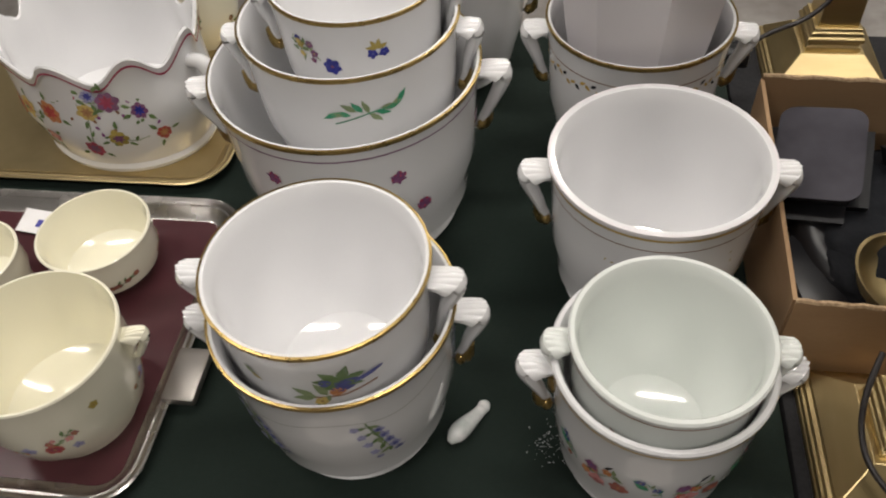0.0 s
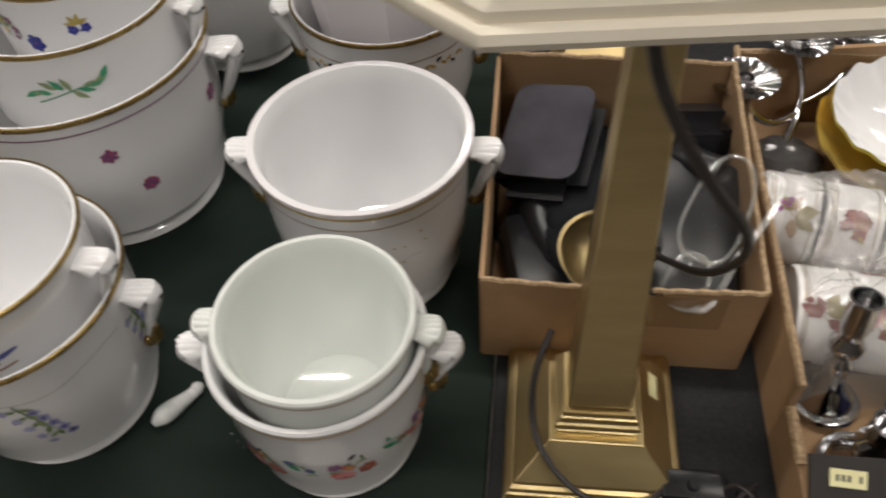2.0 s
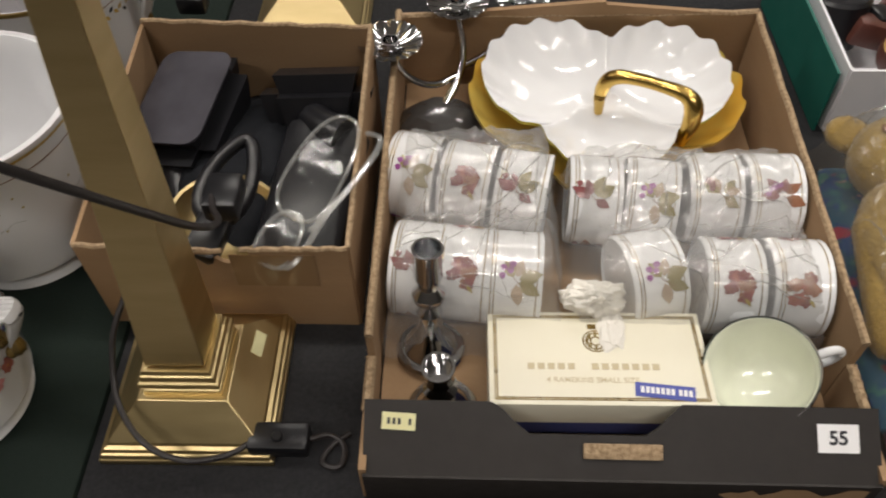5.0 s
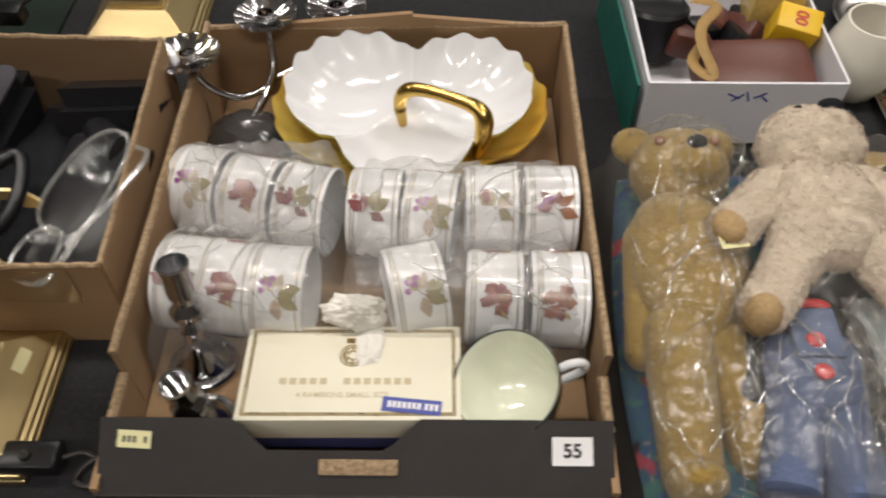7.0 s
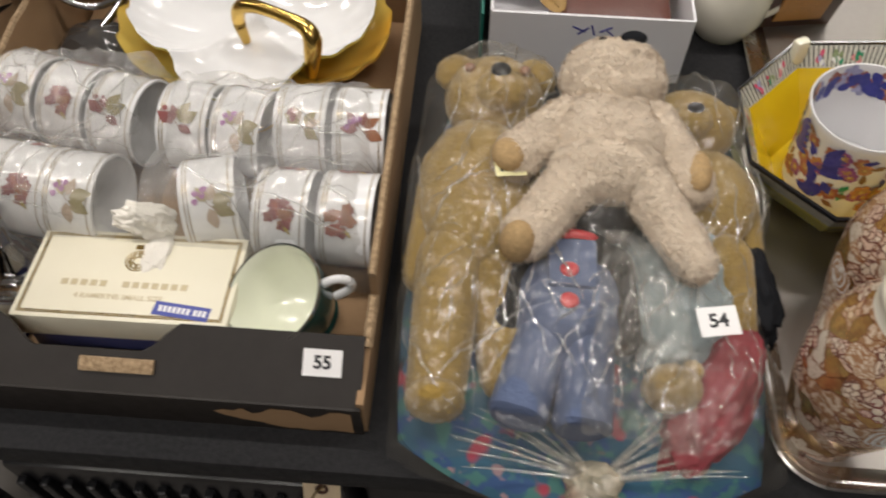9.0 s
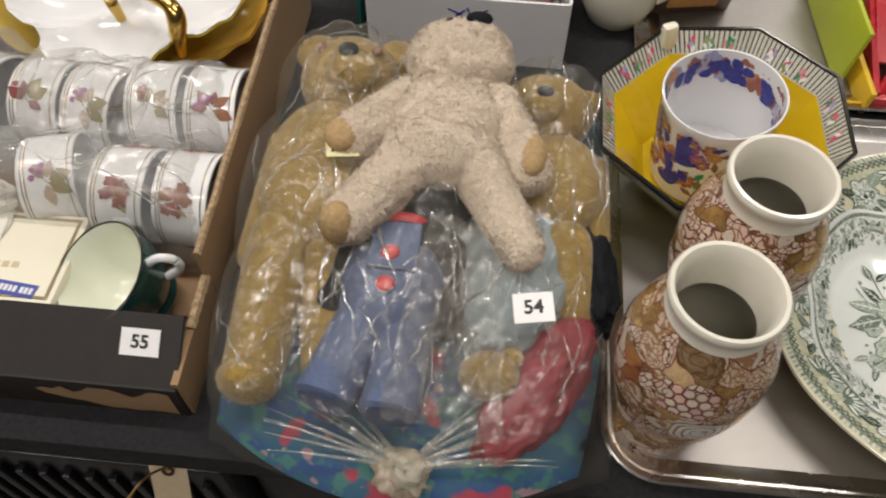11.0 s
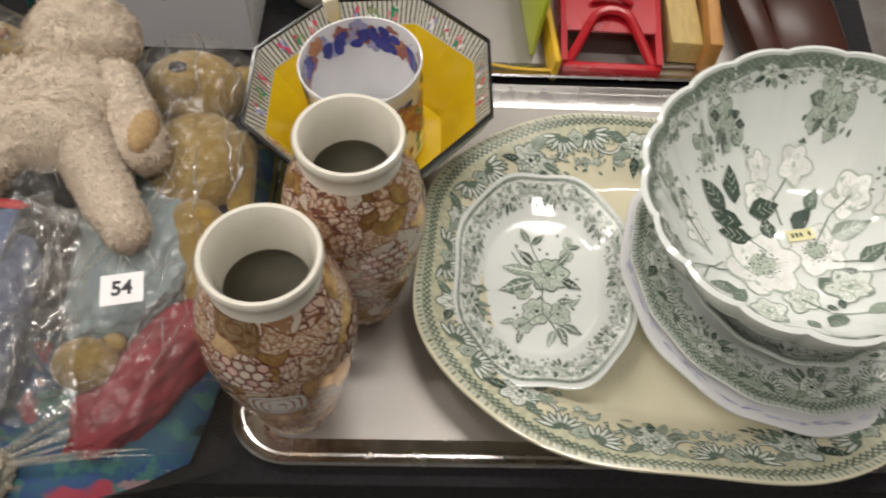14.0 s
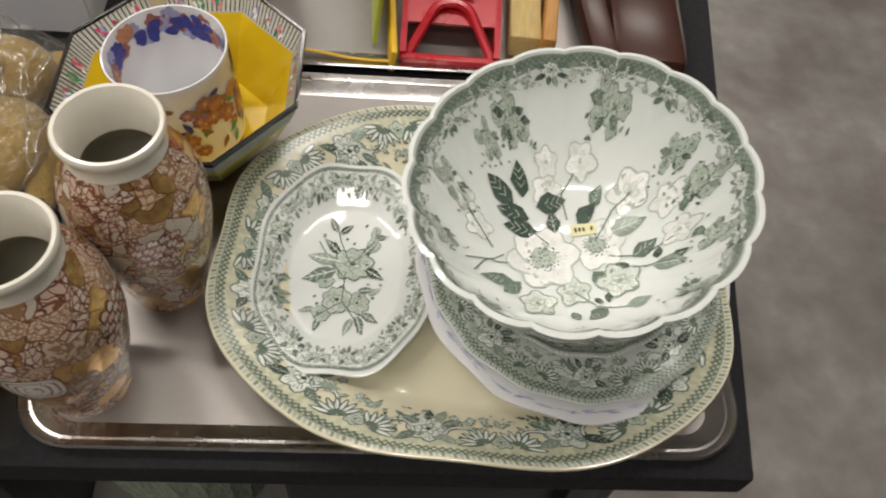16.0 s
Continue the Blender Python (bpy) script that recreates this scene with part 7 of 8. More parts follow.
for u in (0.06, 0.075, 0.11, 0.15, 0.02):
    for i in range(7):
        b.petal(u + b.rng.uniform(-0.006, 0.006), 0.084 + b.rng.uniform(-0.006, 0.006), 0.013, 0.010, b.rng.uniform(0, 6), "cobalt")
b.done(im)


# ---- green transfer-printed plates ----
def octal(n, ripple):
    """Soft squared oval outline of the old plates, with a slight ripple."""
    return lambda a: (abs(math.cos(a)) ** n + abs(math.sin(a)) ** n) ** (-1 / n) * (1 + ripple * math.cos(8 * a))


def plate(name, label, m, prof_out, prof_in, sx, sy, shape, body, category="plate", seg=128):
    t = thing(name, m, label, category)
    n_in = len(prof_out)
    part("body", revolve(prof_out + prof_in, seg, sx, sy, wobble=lambda a, i: (1 + (shape(a) - 1) * min(1, (prof_out + prof_in)[i][0] / prof_out[-1][0]) ** 2, 0)), body, t)
    rmax = prof_out[-1][0]
    rev = sorted(prof_in)

    def place(u, v):
        """u: angle in turns; v: share of the outer radius."""
        a = u * 2 * math.pi
        f = 1 + (shape(a) - 1) * min(1, v) ** 2
        r = v * rmax
        z = prof_in[0][1]
        for (r0, z0), (r1, z1) in zip(rev, rev[1:]):
            if r0 <= r <= r1:
                z = z0 + (z1 - z0) * (r - r0) / max(r1 - r0, 1e-6)
                break
        return Vector((r * f * sx * math.cos(a), r * f * sy * math.sin(a), z + 0.0006))

    def flat(x, y):
        a = math.atan2(y / sy, x / sx)
        return place(a / (2 * math.pi), math.hypot(x / sx, y / sy) / rmax)
    return t, place, flat


def rose(b, x, y, r, tones=("t2", "t4", "t3", "t1"), n=7, hatch=3):
    """An engraved blossom: dark outline, lighter petals with hatching, a curled heart."""
    line, petal, shade, dark = tones
    b.motif()
    a0 = b.rng.uniform(0, 6)
    sizes = [r * b.rng.uniform(0.85, 1.08) for _ in range(n)]
    for k in range(n):
        b.petal(x, y, sizes[k] * 1.06, r * 0.92, a0 + k * 2 * math.pi / n, line)
    for k in range(n):
        a = a0 + k * 2 * math.pi / n
        b.petal(x, y, sizes[k] * 0.98, r * 0.76, a, petal)
        for h in range(hatch):
            q = a + (h - (hatch - 1) / 2) * 0.24
            b.stem([(x + r * 0.32 * math.cos(q), y + r * 0.32 * math.sin(q)), (x + sizes[k] * 0.78 * math.cos(q), y + sizes[k] * 0.78 * math.sin(q))], shade, r * 0.05)
    for k in range(5):
        b.petal(x, y, r * 0.48, r * 0.36, a0 + 0.3 + k * 1.257, shade)
        b.petal(x, y, r * 0.38, r * 0.22, a0 + 0.3 + k * 1.257, petal)
    b.petal(x - r * 0.14, y, r * 0.28, r * 0.26, 0, dark)


def veined_leaf(b, x, y, length, ang, key, vein, width=0.5):
    b.leaf(x, y, length, ang, key, width)
    c, s = math.cos(ang), math.sin(ang)
    b.stem([(x, y), (x + length * 0.92 * c, y + length * 0.92 * s)], vein, length * 0.035)
    for t in (0.3, 0.5, 0.68):
        for side in (-1, 1):
            q = ang + side * 0.75
            ll = length * width * 0.46 * (1 - abs(t - 0.45))
            b.stem([(x + length * t * c, y + length * t * s), (x + length * t * c + ll * math.cos(q), y + length * t * s + ll * math.sin(q))], vein, length * 0.02)


def palmette(b, x, y, r, ang):
    for k in range(7):
        b.petal(x, y, r, r * 0.30, ang + (k - 3) * 0.40, "t2")
    for k in range(7):
        q = ang + (k - 3) * 0.40
        b.petal(x + r * 0.30 * math.cos(q), y + r * 0.30 * math.sin(q), r * 0.60, r * 0.13, q, "t5")


def scroll(b, x, y, r, turn, flip):
    """An acanthus scroll: a pale spiral band edged dark, with leaves springing off it."""
    pts = []
    for k in range(15):
        a = turn + flip * k * 0.42
        q = r * (1 - k / 17)
        pts.append((x + q * math.cos(a), y + q * math.sin(a)))
    for k in range(0, 9, 2):
        a = turn + flip * (k * 0.42 + 0.5)
        b.leaf(pts[k][0], pts[k][1], r * 0.62, a, "t2", 0.5)
        b.leaf(pts[k][0], pts[k][1], r * 0.48, a, "t4", 0.34)
    b.stem(pts, "t1", r * 0.24)
    b.stem(pts, "t5", r * 0.13)
    b.petal(pts[-1][0] - r * 0.1, pts[-1][1], r * 0.2, r * 0.2, 0, "t2")


def transfer_border(place, seed, rmax, v0, v1, n, edge=True, steep=1.0, ground="t4", net=0.16, ground_share=0.34):
    """Dense printed border between v0 and v1: netted edge, palmettes, roses, scrolls and trailing sprigs."""
    rng = random.Random(seed)

    def local(u0, vc):
        def f(x, y):
            return place(u0 + x / (2 * math.pi * vc * rmax), vc + y * steep / rmax)
        return f
    b = Brush(place, seed, -1, metric=False)
    hgt = v1 - v0
    # toned ground along the outer half, its inner edge in small arches
    m = n * 8
    for i in range(m):
        ua, ub = i / m, (i + 1.02) / m
        da, db = [v1 - hgt * (ground_share + 0.14 * abs(math.sin(math.pi * n * 0.5 * u))) for u in (ua, ub)]
        for f0, f1 in ((0, 0.5), (0.5, 1)):
            b.poly([(ua, da + (v1 - da) * f0), (ub, db + (v1 - db) * f0), (ub, db + (v1 - db) * f1), (ua, da + (v1 - da) * f1)], ground, under=True)
    b.metric = True
    s = hgt * rmax / steep
    for i in range(n * 5):
        u = i / (n * 5)
        b.place = local(u, v1 - hgt * net / 2)
        w, h = 2 * math.pi * rmax / (n * 5), s * net / 2
        b.stem([(-w * 0.6, -h), (w * 0.6, h)], "t2", s * 0.028)
        b.stem([(w * 0.6, -h), (-w * 0.6, h)], "t2", s * 0.028)
        b.poly([(-w * 0.5, h * 0.9), (w * 0.5, h * 0.9), (w * 0.5, h * 1.25), (-w * 0.5, h * 1.25)], "t3")
    for i in range(n):
        u0 = (i + rng.uniform(-0.08, 0.08)) / n
        b.place = local(u0, v0 + hgt * 0.5)
        kind = i % 4
        if kind == 0:
            for a in (-2.6, -1.9, -1.2, -0.5, 0.6, 2.5):
                veined_leaf(b, s * 0.20 * math.cos(a), s * 0.20 * math.sin(a) - s * 0.05, s * rng.uniform(0.30, 0.44), a + rng.uniform(-0.3, 0.3), rng.choice(("t1", "t2", "t3")), "t4")
            rose(b, 0, -s * 0.04, s * 0.33, ("t2", "t5", "t3", "t1"))
        elif kind == 1:
            scroll(b, 0, s * 0.06, s * 0.30, rng.uniform(2.6, 3.4), 1)
            for a in range(4):
                b.flower(rng.uniform(-0.4, 0.4) * s, -s * rng.uniform(0.28, 0.48), s * 0.10, "t3", "t1", 5, "t5")
        elif kind == 2:
            palmette(b, -s * 0.24, s * 0.20, s * 0.40, -2.2)
            palmette(b, s * 0.24, s * 0.20, s * 0.40, -0.94)
            rose(b, 0, s * 0.12, s * 0.17, ("t1", "t4", "t3", "t1"), 6, 1)
            for a in range(3):
                veined_leaf(b, rng.uniform(-0.2, 0.2) * s, -s * 0.22, s * 0.26, -1.57 + (a - 1) * 0.8, "t3", "t5")
        else:
            scroll(b, 0, s * 0.06, s * 0.30, rng.uniform(-0.3, 0.3), -1)
            rose(b, s * 0.30, -s * 0.24, s * 0.19, ("t3", "t5", "t4", "t2"), 6, 2)
            for a in range(4):
                b.leaf(s * rng.uniform(-0.1, 0.5), -s * rng.uniform(0.25, 0.5), s * 0.2, rng.uniform(3.4, 6.0), rng.choice(("t2", "t3")))
    for i in range(n * 7):
        b.place = local(rng.random(), v0 + hgt * rng.uniform(-0.02, 0.5))
        q = rng.uniform(0, 6.3)
        b.petal(0, 0, s * 0.09, s * 0.05, q, rng.choice(("t2", "t3", "t4")), 6)
    if edge:
        for i in range(300):
            b.place = local(i / 300, v1 + 0.016)
            w = 2 * math.pi * rmax / 300
            b.poly([(-w * 0.5, -0.002), (w * 0.1, -0.002), (w * 0.4, 0.002), (-w * 0.2, 0.002)], "t4" if i % 2 else "t3")
    return b


def spray_centre(b, flat, s, seed):
    """The rose spray in the middle of the small dish."""
    rng = random.Random(seed)
    b.place, b.sign = flat, 1
    for pts in (((0.05, 0.1), (-0.10, 0.42), (-0.16, 0.62)), ((0.05, 0.1), (0.26, 0.34), (0.34, 0.56)), ((0.0, -0.1), (-0.3, 0.3), (-0.36, 0.40)), ((0.0, 0.0), (0.0, -0.4), (-0.3, -0.62)), ((0.0, -0.4), (0.2, -0.66), (0.22, -0.78))):
        b.stem([(px * s, py * s) for px, py in pts], "t2", s * 0.014)
    for x, y, l, a, key in ((-0.08, 0.14, 0.40, 3.0, "t3"), (-0.10, 0.02, 0.44, 3.5, "t2"), (-0.08, 0.24, 0.30, 2.4, "t1"), (0.22, 0.06, 0.28, -0.5, "t1"), (0.18, 0.24, 0.26, 0.9, "t2"), (-0.16, 0.54, 0.22, 2.0, "t2"), (-0.12, 0.52, 0.22, 0.8, "t1"),
                            (0.30, 0.46, 0.18, 1.7, "t3"), (0.32, 0.50, 0.16, 0.2, "t2"), (0.0, -0.16, 0.24, -1.9, "t1"), (0.16, -0.24, 0.22, 0.1, "t2"), (0.18, -0.56, 0.26, -1.2, "t2"), (0.14, -0.60, 0.26, -1.9, "t3"), (0.22, -0.52, 0.26, -0.5, "t2"), (-0.30, -0.50, 0.20, 3.4, "t3"), (-0.24, -0.60, 0.20, -1.8, "t2"), (0.30, -0.30, 0.18, 0.7, "t3")):
        veined_leaf(b, x * s, y * s, l * s, a, key, "t5", 0.40)
    for x, y, r in ((0.08, 0.12, 0.24), (-0.06, -0.38, 0.19), (0.18, -0.40, 0.15), (-0.22, -0.56, 0.12), (-0.22, -0.14, 0.10), (0.30, 0.40, 0.09), (0.32, 0.60, 0.06)):
        rose(b, x * s, y * s, r * s, ("t2", "t4", "t3", "t1"), 8, 2)
    for k in range(26):
        a, q = rng.uniform(0, 6.28), rng.uniform(0.3, 0.72)
        b.petal(s * q * math.cos(a) * 0.62, s * q * math.sin(a), s * 0.05, s * 0.035, a, rng.choice(("t2", "t3")), 6)


po = [(0, 0.0), (0.140, 0.0), (0.150, 0.003), (0.165, 0.016), (0.20, 0.034), (0.222, 0.043)]
pi_ = [(0.2215, 0.0455), (0.218, 0.0458), (0.200, 0.0385), (0.166, 0.021), (0.155, 0.012), (0.14, 0.008), (0, 0.008)]
t, pl, fl = plate("meat_platter", "large cream earthenware meat platter with green transfer-printed floral border", pose(1.6695, 0.4300, TRAY + 0.002, 0, 0, -5.0), po, pi_, 1.016, 0.812, octal(2.5, -0.010), CREAMWARE)
b = transfer_border(pl, 61, 0.222, 0.735, 0.965, 44, ground="olivetint", net=0.12, ground_share=0.24)
b.done(t, "transfer_print", "green printed flowers and scrolls")
so = [(0, 0), (0.058, 0), (0.062, 0.003), (0.074, 0.014), (0.098, 0.024)]
si = [(0.0978, 0.0258), (0.095, 0.0260), (0.076, 0.0175), (0.066, 0.0085), (0.060, 0.006), (0, 0.006)]
t, pl, fl = plate("octagonal_dish", "small white octagonal dish printed with green roses", pose(1.556, 0.4325, TRAY + 0.0135, 3, -1, -3), so, si, 0.80, 1.085, octal(2.35, -0.020), GREENWARE)
b = transfer_border(pl, 62, 0.098, 0.73, 0.955, 36, ground="t5", edge=False, net=0.12)
spray_centre(b, fl, 0.074, 5)
b.done(t, "transfer_print", "green printed rose spray")
uo = [(0, 0), (0.070, 0), (0.074, 0.003), (0.090, 0.016), (0.120, 0.026), (0.131, 0.030)]
ui = [(0.1308, 0.0318), (0.128, 0.0322), (0.118, 0.0290), (0.090, 0.0195), (0.078, 0.009), (0.07, 0.006), (0, 0.006)]
t, pl, fl = plate("soup_plate", "white soup plate with flow-blue edge, under a green plate", pose(1.756, 0.430, TRAY + 0.018, 4, 3, 0), uo, ui, 1.07, 1.07, lambda a: 1 + 0.010 * math.cos(12 * a), PORCELAIN)
b = Brush(lambda x, y: pl(x, y), 63, -1, metric=False)
for i in range(44):
    for q in range(3):
        b.petal(i / 44 + b.rng.uniform(-0.006, 0.006), 0.93 + b.rng.uniform(-0.015, 0.03), 0.006, 0.02, b.rng.uniform(0, 3), b.rng.choice(("haze", "haze", "lilac")))
b.done(t)
t, pl, fl = plate("soup_plate", "soup plate with dense green transfer-printed border", pose(1.754, 0.433, TRAY + 0.028, 4, 3, 0), uo, ui, 1.0, 1.0, lambda a: 1 + 0.008 * math.cos(16 * a), GREENWARE)
b = transfer_border(pl, 64, 0.131, 0.68, 0.965, 32, ground="t4")
b.done(t, "transfer_print", "green printed border")

t, pl, fl = plate("soup_bowl", "small green-printed bowl stacked beneath the fluted bowl", pose(1.748, 0.424, TRAY + 0.036, 5, 3, 0), [(0, 0), (0.04, 0), (0.044, 0.004), (0.072, 0.022), (0.092, 0.046)], [(0.0925, 0.048), (0.090, 0.0485), (0.070, 0.026), (0.04, 0.008), (0, 0.007)], 1.0, 1.0, lambda a: 1 + 0.01 * math.cos(14 * a), GREENWARE, "bowl")
b = transfer_border(pl, 65, 0.092, 0.74, 0.965, 28)
b.done(t, "transfer_print", "green printed border")
# fluted bowl on top of the stack
BM = pose(1.7436, 0.413, 0.826, 2.4, -8.6, 0) @ Matrix.Scale(1.044, 4)
bo = [(0, 0.0), (0.045, 0.0), (0.05, 0.003), (0.048, 0.010), (0.062, 0.022), (0.090, 0.050), (0.108, 0.085), (0.117, 0.113)]
bi = [(0.1175, 0.1155), (0.1140, 0.1165), (0.106, 0.098), (0.098, 0.078), (0.083, 0.050), (0.060, 0.026), (0.035, 0.014), (0, 0.012)]
t, pl, fl = plate("fluted_bowl", "deep white fluted bowl with green wild rose print, scalloped rim", BM, bo, bi, 1.0, 1.0, lambda a: 1 + 0.030 * abs(math.cos(9 * a)) ** 0.7, GREENWARE, "bowl", 216)
b = transfer_border(pl, 66, 0.117, 0.885, 0.962, 30, edge=False, steep=0.36, ground="t3", net=0.30)


def rose_sprig(x, y, s, seed):
    """A cluster of small dark roses with trailing leaves on the wall of the bowl."""
    q = random.Random(seed)
    aim = math.atan2(y, x)
    for k in range(9):
        a = aim + math.pi + q.uniform(-1.9, 1.9)
        d = s * q.uniform(0.4, 1.0)
        veined_leaf(b, x + d * 0.5 * math.cos(a), y + d * 0.5 * math.sin(a), s * q.uniform(0.35, 0.55), a, q.choice(("t1", "t2", "t3")), "t5")
    for dx, dy, r in ((0.0, 0.0, 0.46), (0.62, -0.25, 0.34), (-0.55, -0.2, 0.34), (0.1, -0.62, 0.28), (-0.2, 0.5, 0.26)):
        rose(b, x + dx * s, y + dy * s, r * s, ("t2", "t4", "t3", "t1"), 7, 2)
    for k in range(7):
        a = aim + math.pi + q.uniform(-1.2, 1.2)
        d = s * q.uniform(0.8, 1.6)
        b.leaf(x + d * math.cos(a), y + d * math.sin(a), s * 0.24, q.uniform(0, 6.3), q.choice(("t2", "t3")), 0.5)


b.sign, b.place = 1, fl
for k, (x, y, s) in enumerate(((-0.042, 0.088, 0.016), (-0.060, 0.072, 0.011), (0.034, 0.092, 0.017), (0.080, 0.050, 0.013), (0.093, 0.022, 0.016), (-0.088, 0.034, 0.013), (-0.096, -0.012, 0.012), (0.094, -0.026, 0.012), (0.070, -0.066, 0.011), (-0.066, -0.070, 0.011), (0.006, -0.095, 0.012))):
    rose_sprig(x, y, s, 70 + k)
for pts in (((-0.080, -0.020), (-0.062, -0.012), (-0.040, -0.010)), ((-0.074, -0.030), (-0.066, -0.014), (-0.052, -0.004)), ((-0.042, 0.034), (-0.028, 0.020), (-0.016, 0.008)), ((0.020, 0.010), (0.034, 0.032), (0.049, 0.042)), ((0.0, 0.03), (-0.004, 0.050), (0.012, 0.070)),
            ((0.030, -0.004), (0.052, -0.010), (0.076, -0.004)), ((0.045, -0.02), (0.060, -0.022), (0.072, -0.026)), ((0.0, -0.036), (0.014, -0.052), (0.044, -0.060)), ((-0.06, 0.0), (-0.072, 0.016), (-0.080, 0.030))):
    b.stem(pts, "t2", 0.0011)
for x, y, l, a, key in ((-0.042, 0.040, 0.024, 2.5, "t1"), (-0.034, 0.046, 0.023, 1.75, "t1"), (-0.030, 0.030, 0.026, 2.95, "t1"), (-0.024, 0.020, 0.027, 3.05, "t1"), (-0.024, 0.040, 0.025, 0.25, "t1"), (-0.010, 0.018, 0.020, 1.7, "t1"), (0.008, 0.026, 0.022, 0.8, "t1"), (0.020, 0.038, 0.018, 1.1, "t2"), (0.032, 0.016, 0.028, 0.15, "t3"),
                       (0.046, -0.010, 0.021, 0.5, "t2"), (0.068, -0.024, 0.013, 0.2, "t1"), (0.062, -0.018, 0.010, 1.3, "t1"), (-0.046, -0.028, 0.024, 3.3, "t2"), (-0.040, -0.028, 0.020, 4.0, "t2"), (0.022, -0.056, 0.020, -2.5, "t2"), (0.034, -0.058, 0.018, 0.2, "t3"), (0.016, -0.018, 0.020, -0.9, "t2"), (0.034, -0.012, 0.016, -1.0, "t1"), (0.024, -0.040, 0.010, -1.6, "t1"), (0.014, -0.044, 0.009, -0.9, "t1"),
                       (0.058, -0.022, 0.022, -0.4, "t3"), (-0.004, -0.058, 0.012, -1.2, "t2"), (0.082, 0.010, 0.010, 1.4, "t2"), (0.086, -0.010, 0.010, -1.2, "t2")):
    veined_leaf(b, x, y, l, a, key, "t4", 0.62)
for x, y, r in ((0.049, 0.042, 0.017), (0.074, 0.025, 0.013), (-0.015, 0.053, 0.013), (0.013, 0.070, 0.013), (0.078, -0.002, 0.012), (-0.070, 0.014, 0.011), (-0.080, 0.030, 0.011), (-0.014, 0.070, 0.010)):
    rose(b, x, y, r, ("t4", "white", "t5", "t4"), 5, 3)
for x, y, r in ((0.0, -0.036, 0.015), (-0.0285, -0.049, 0.016), (0.034, -0.030, 0.017)):
    rose(b, x, y, r, ("t3", "t5", "t4", "t3"), 5, 4)
for x, y, r in ((0.021, 0.006, 0.023), (-0.021, -0.004, 0.029)):
    b.motif()
    a0 = b.rng.uniform(0, 6)
    for k in range(6):
        b.petal(x, y, r * 1.05, r * 0.98, a0 + k * math.pi / 3, "t4")
    for k in range(6):
        a = a0 + k * math.pi / 3
        b.petal(x, y, r * 1.01, r * 0.86, a, "white")
        for h in (-0.24, -0.08, 0.08, 0.24):
            b.stem([(x + r * 0.36 * math.cos(a + h), y + r * 0.36 * math.sin(a + h)), (x + r * 0.66 * math.cos(a + h), y + r * 0.66 * math.sin(a + h))], "t5", r * 0.035)
    b.petal(x - r * 0.36, y, r * 0.72, r * 0.68, 0, "t4")
    for k in range(70):
        q, d = b.rng.uniform(0, 6.3), r * 0.42 * b.rng.random() ** 0.5
        b.petal(x + d * math.cos(q), y + d * math.sin(q), r * 0.07, r * 0.05, q, b.rng.choice(("t2", "t3", "t2", "t1")), 5)
b.done(t, "transfer_print", "green printed wild roses and leaves")
tt = price_sticker(BM @ pose(0.012, 0.020, 0.0150, 0, 0, 6) @ Matrix.Scale(0.75, 4), "pale yellow price sticker in the bowl", 3)
tk = thing("paper_tag", pose(1.872, 0.395, TRAY + 0.052, 70, 0, 62), "white paper lot tag hanging at the bowl edge", "lot label")
part("paper", block(0.022, 0.028, 0.0006, 0), LABEL, tk, smooth=False)
part("digit_bar", block(0.004, 0.012, 0.0003, 0, (0, 0, 0.0007)), INK, tk, smooth=False)

# ---- toys and oddments on the back tray ----
rd = thing("red_toy", pose(1.655, 0.785, TRAY, 0, 0, -2), "red plastic toy ramp with ribbed slope and open arched front", "toy")
bm = bmesh.new()
panel(bm, (-0.052, -0.068), (-0.052, 0.13), 0.020, 0.075, 0.007, 0)
panel(bm, (0.052, -0.068), (0.052, 0.13), 0.020, 0.075, 0.007, 0)
part("side", bm, REDPLASTIC, rd, smooth=False)
part("front_bar", block(0.108, 0.010, 0.016, 0.003, (0, -0.068, 0)), REDPLASTIC, rd)
bm = sheet([(-0.050, -0.030, 0.030), (0.050, -0.030, 0.030), (0.050, 0.13, 0.085), (-0.050, 0.13, 0.085)], 0.004)
part("slope", bm, REDPLASTIC, rd, smooth=False)
for k in range(8):
    part("rib", tube([(-0.024 + 0.0, 0.0 + k * 0.010, 0.045 + k * 0.0035), (0, 0.004 + k * 0.010, 0.052 + k * 0.0035), (0.024, 0.0 + k * 0.010, 0.045 + k * 0.0035)], 0.0032, 8, smooth_steps=2), REDPLASTIC, rd)
part("arch", tube([(-0.046, -0.062, 0.012), (-0.030, -0.035, 0.030), (-0.016, -0.012, 0.044), (0.016, -0.012, 0.044), (0.030, -0.035, 0.030), (0.046, -0.062, 0.012)], 0.0055, 8, smooth_steps=2), REDPLASTIC, rd)
yl = thing("yellow_slide", pose(1.584, 0.80, TRAY, 0, 6, 3), "yellow and lime plastic toy slide", "toy")
part("board", block(0.008, 0.19, 0.03, 0.003), YELLOWPLASTIC, yl)
part("panel", block(0.006, 0.17, 0.075, 0.002, (-0.018, 0.03, 0)), LIME, yl)
part("cord", tube([(0, -0.09, 0.012), (-0.04, -0.086, 0.006), (-0.09, -0.076, 0.005), (-0.13, -0.078, 0.005)], 0.0018, 7, smooth_steps=2), YELLOWPLASTIC, yl)
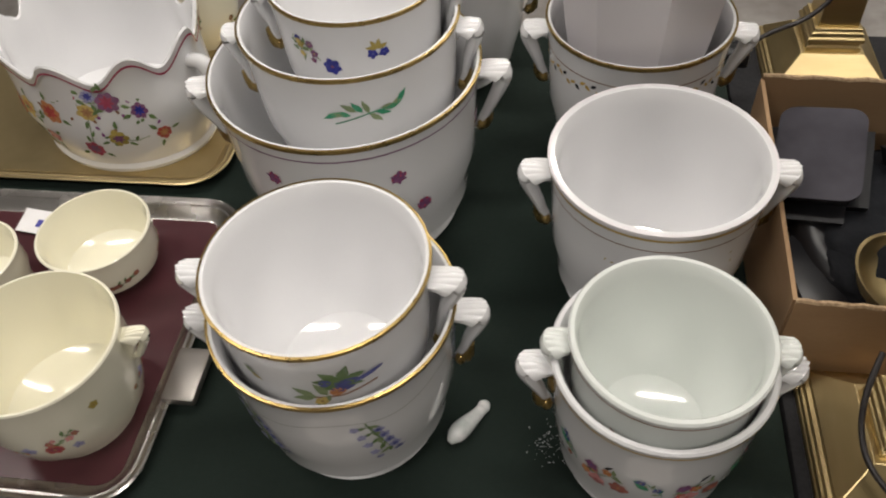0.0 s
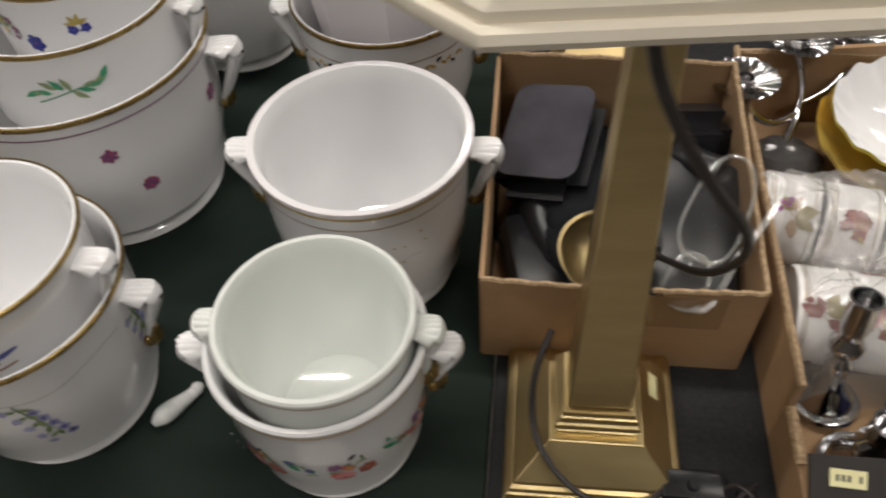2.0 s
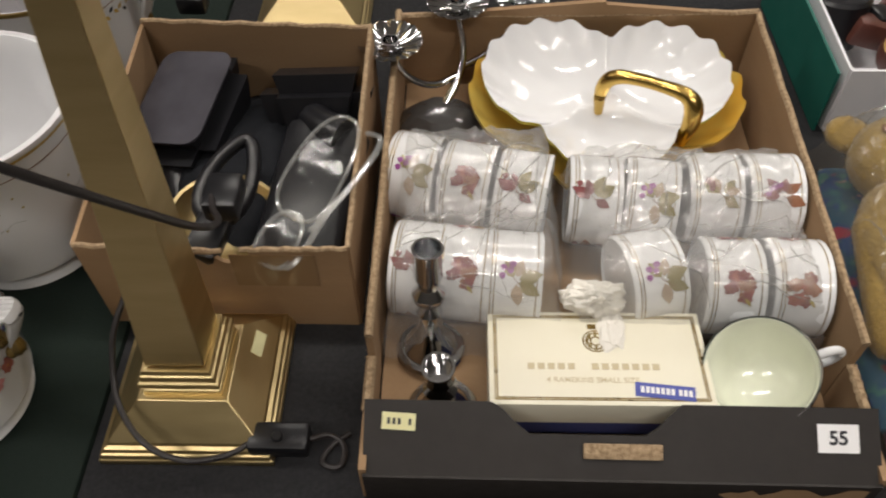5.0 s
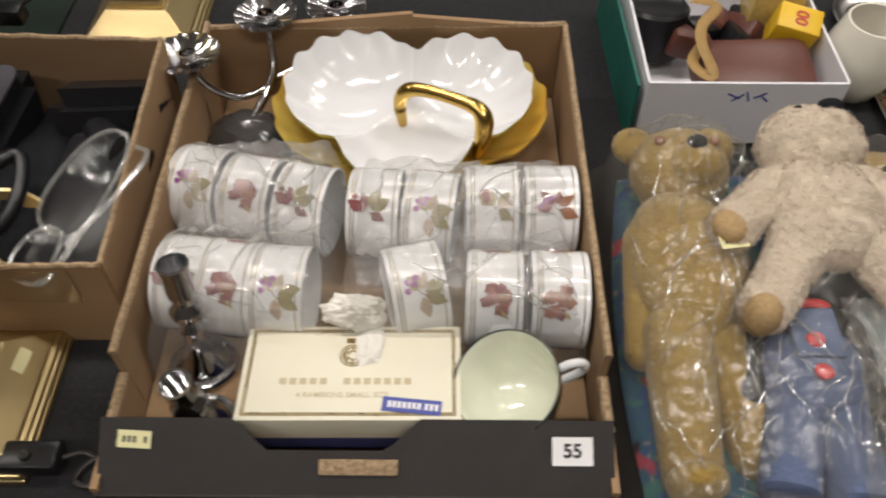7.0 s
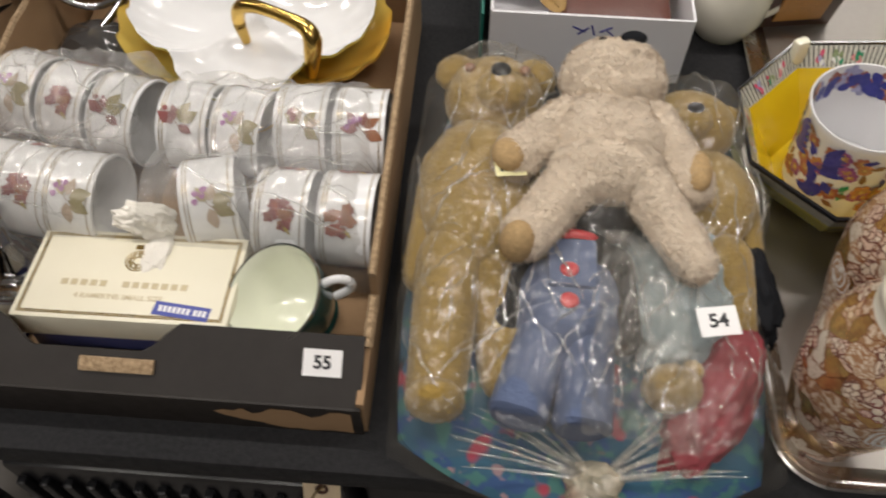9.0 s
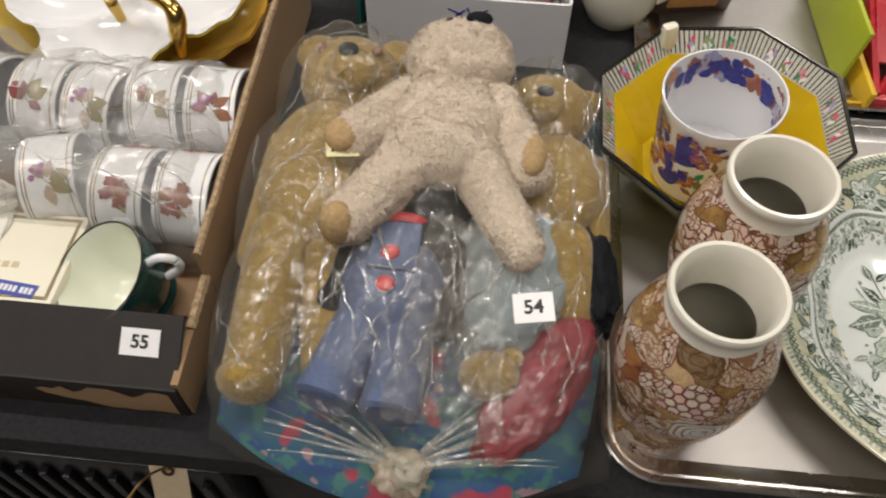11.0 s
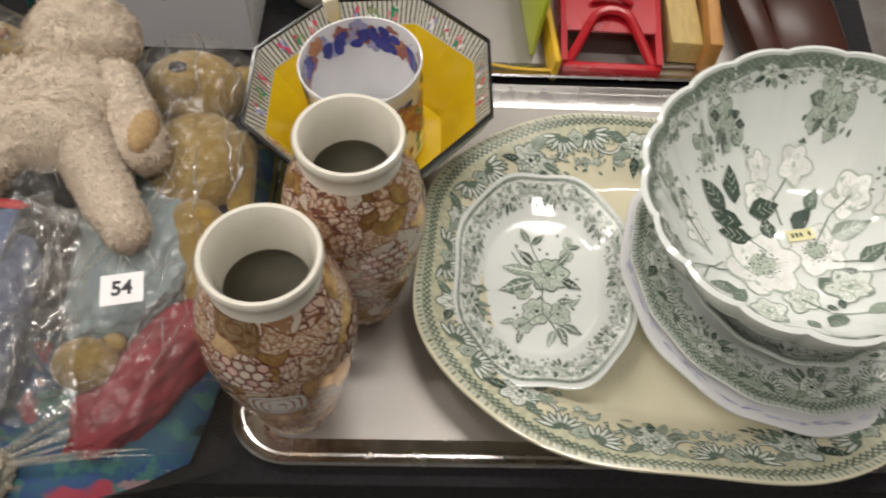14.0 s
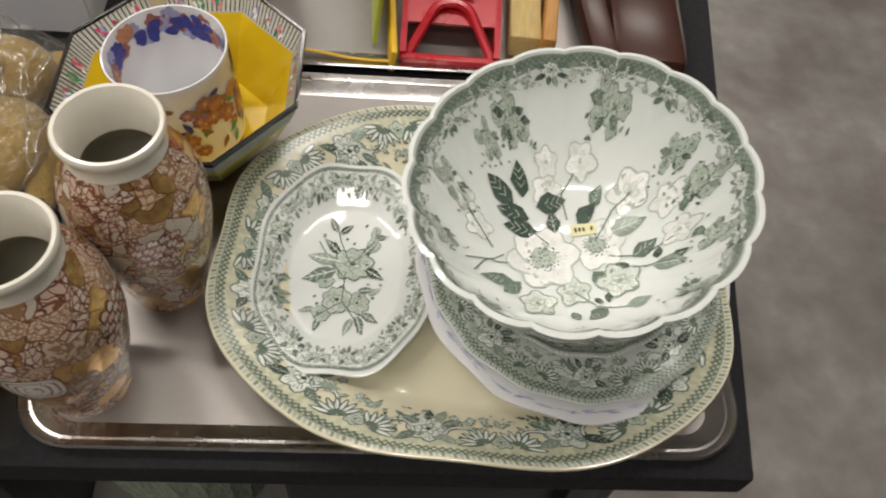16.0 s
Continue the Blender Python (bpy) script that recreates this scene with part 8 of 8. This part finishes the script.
for x, y, tn, sx, sy, sz, mt, nm, lb in ((1.742, 0.825, -3, 0.036, 0.17, 0.03, OLDWOOD, "wooden_ruler", "aged yellow wooden rule"), (1.772, 0.815, -8, 0.015, 0.20, 0.05, PINE, "wooden_board", "orange varnished wooden strip"),
                                       (1.818, 0.82, 4, 0.030, 0.20, 0.035, DARKWOOD, "dark_case", "dark polished wooden case")):
    o = part(nm, block(sx, sy, sz, 0.003), mt)
    o.matrix_basis = pose(x, y, TRAY, 0, 0, tn)
    tagged(o, lb + " on the steel tray", nm.split("_")[1])
sp = thing("spectacle_case", pose(1.882, 0.80, TRAY, 0, 0, -3), "dark brown case with a rounded pale edge", "case")
part("case", block(0.085, 0.17, 0.03, 0.012), DARKWOOD, sp)
part("edge", tube([(-0.043, -0.05, 0.016), (-0.038, -0.084, 0.016), (0.038, -0.084, 0.016), (0.043, -0.05, 0.016), (0.043, 0.08, 0.016)], 0.004, 8, smooth_steps=2), STEEL, sp)

# ---- under the table ----
bk = thing("striped_basket", pose(1.30, 0.50, 0.0, 0, 0, 10), "pale green striped woven basket under the table", "basket")
part("body", revolve([(0, 0.0), (0.10, 0), (0.12, 0.2), (0.14, 0.44), (0.135, 0.44), (0.115, 0.2), (0.095, 0.01), (0, 0.01)], 48, wobble=lambda a, i: (1 + 0.02 * math.cos(24 * a), 0)), WICKER, bk)
part("handle", tube([(-0.11, 0, 0.42), (-0.09, -0.03, 0.52), (0, -0.05, 0.56), (0.09, -0.03, 0.52), (0.11, 0, 0.42)], 0.010, 10, smooth_steps=2), WICKER, bk)
sb = thing("under_table_box", pose(0.70, 0.50, 0), "dark ribbed plastic crate under the table", "crate")
part("crate", block(0.42, 0.34, 0.46, 0.01), BLACKPLASTIC, sb)
for k in range(14):
    part("rib", block(0.012, 0.012, 0.40, 0.003, (-0.19 + k * 0.029, -0.176, 0.03)), BLACKPLASTIC, sb)
# filler block, added to darken the space below the table's middle
sb = thing("under_table_box", pose(1.02, 0.53, 0), "black filler block added to darken under the middle of the table", "crate")
part("crate", block(0.20, 0.34, 0.44, 0.01), BLACKPLASTIC, sb)
part("rim", block(0.215, 0.355, 0.03, 0.008, (0, 0, 0.43)), BLACKPLASTIC, sb)
# second added filler, keeps the bright floor below the table end dark
sb = thing("under_table_box", pose(1.68, 0.52, 0), "black filler block added to darken under the end of the table", "crate")
part("crate", block(0.40, 0.36, 0.50, 0.01), BLACKPLASTIC, sb)
part("rim", block(0.42, 0.38, 0.03, 0.008, (0, 0, 0.49)), BLACKPLASTIC, sb)
tg = thing("luggage_tag", pose(0.912, 0.262, 0.600, 62, 0, 4), "buff luggage tag with a white lot number 121", "lot label")
part("card", block(0.036, 0.090, 0.0008, 0), BUFF, tg, smooth=False)
part("eyelet", revolve([(0.006, 0.0008), (0.0065, 0.0016), (0.003, 0.0016), (0.0028, 0.0008)], 16, offset=(0, 0.036, 0)), DARKWOOD, tg)
part("paper", block(0.034, 0.026, 0.0004, 0, (0, -0.031, 0.0009)), LABEL, tg, smooth=False)
lettering("121", 0.016, pose(0, -0.031, 0.0015), INK, tg, "number", 0.0003)
part("string", tube([(0, 0.036, 0.001), (0.004, 0.05, 0.01), (0.0, 0.075, 0.05), (0.002, 0.09, 0.10)], 0.0012, 6, smooth_steps=2), STRAP, tg)
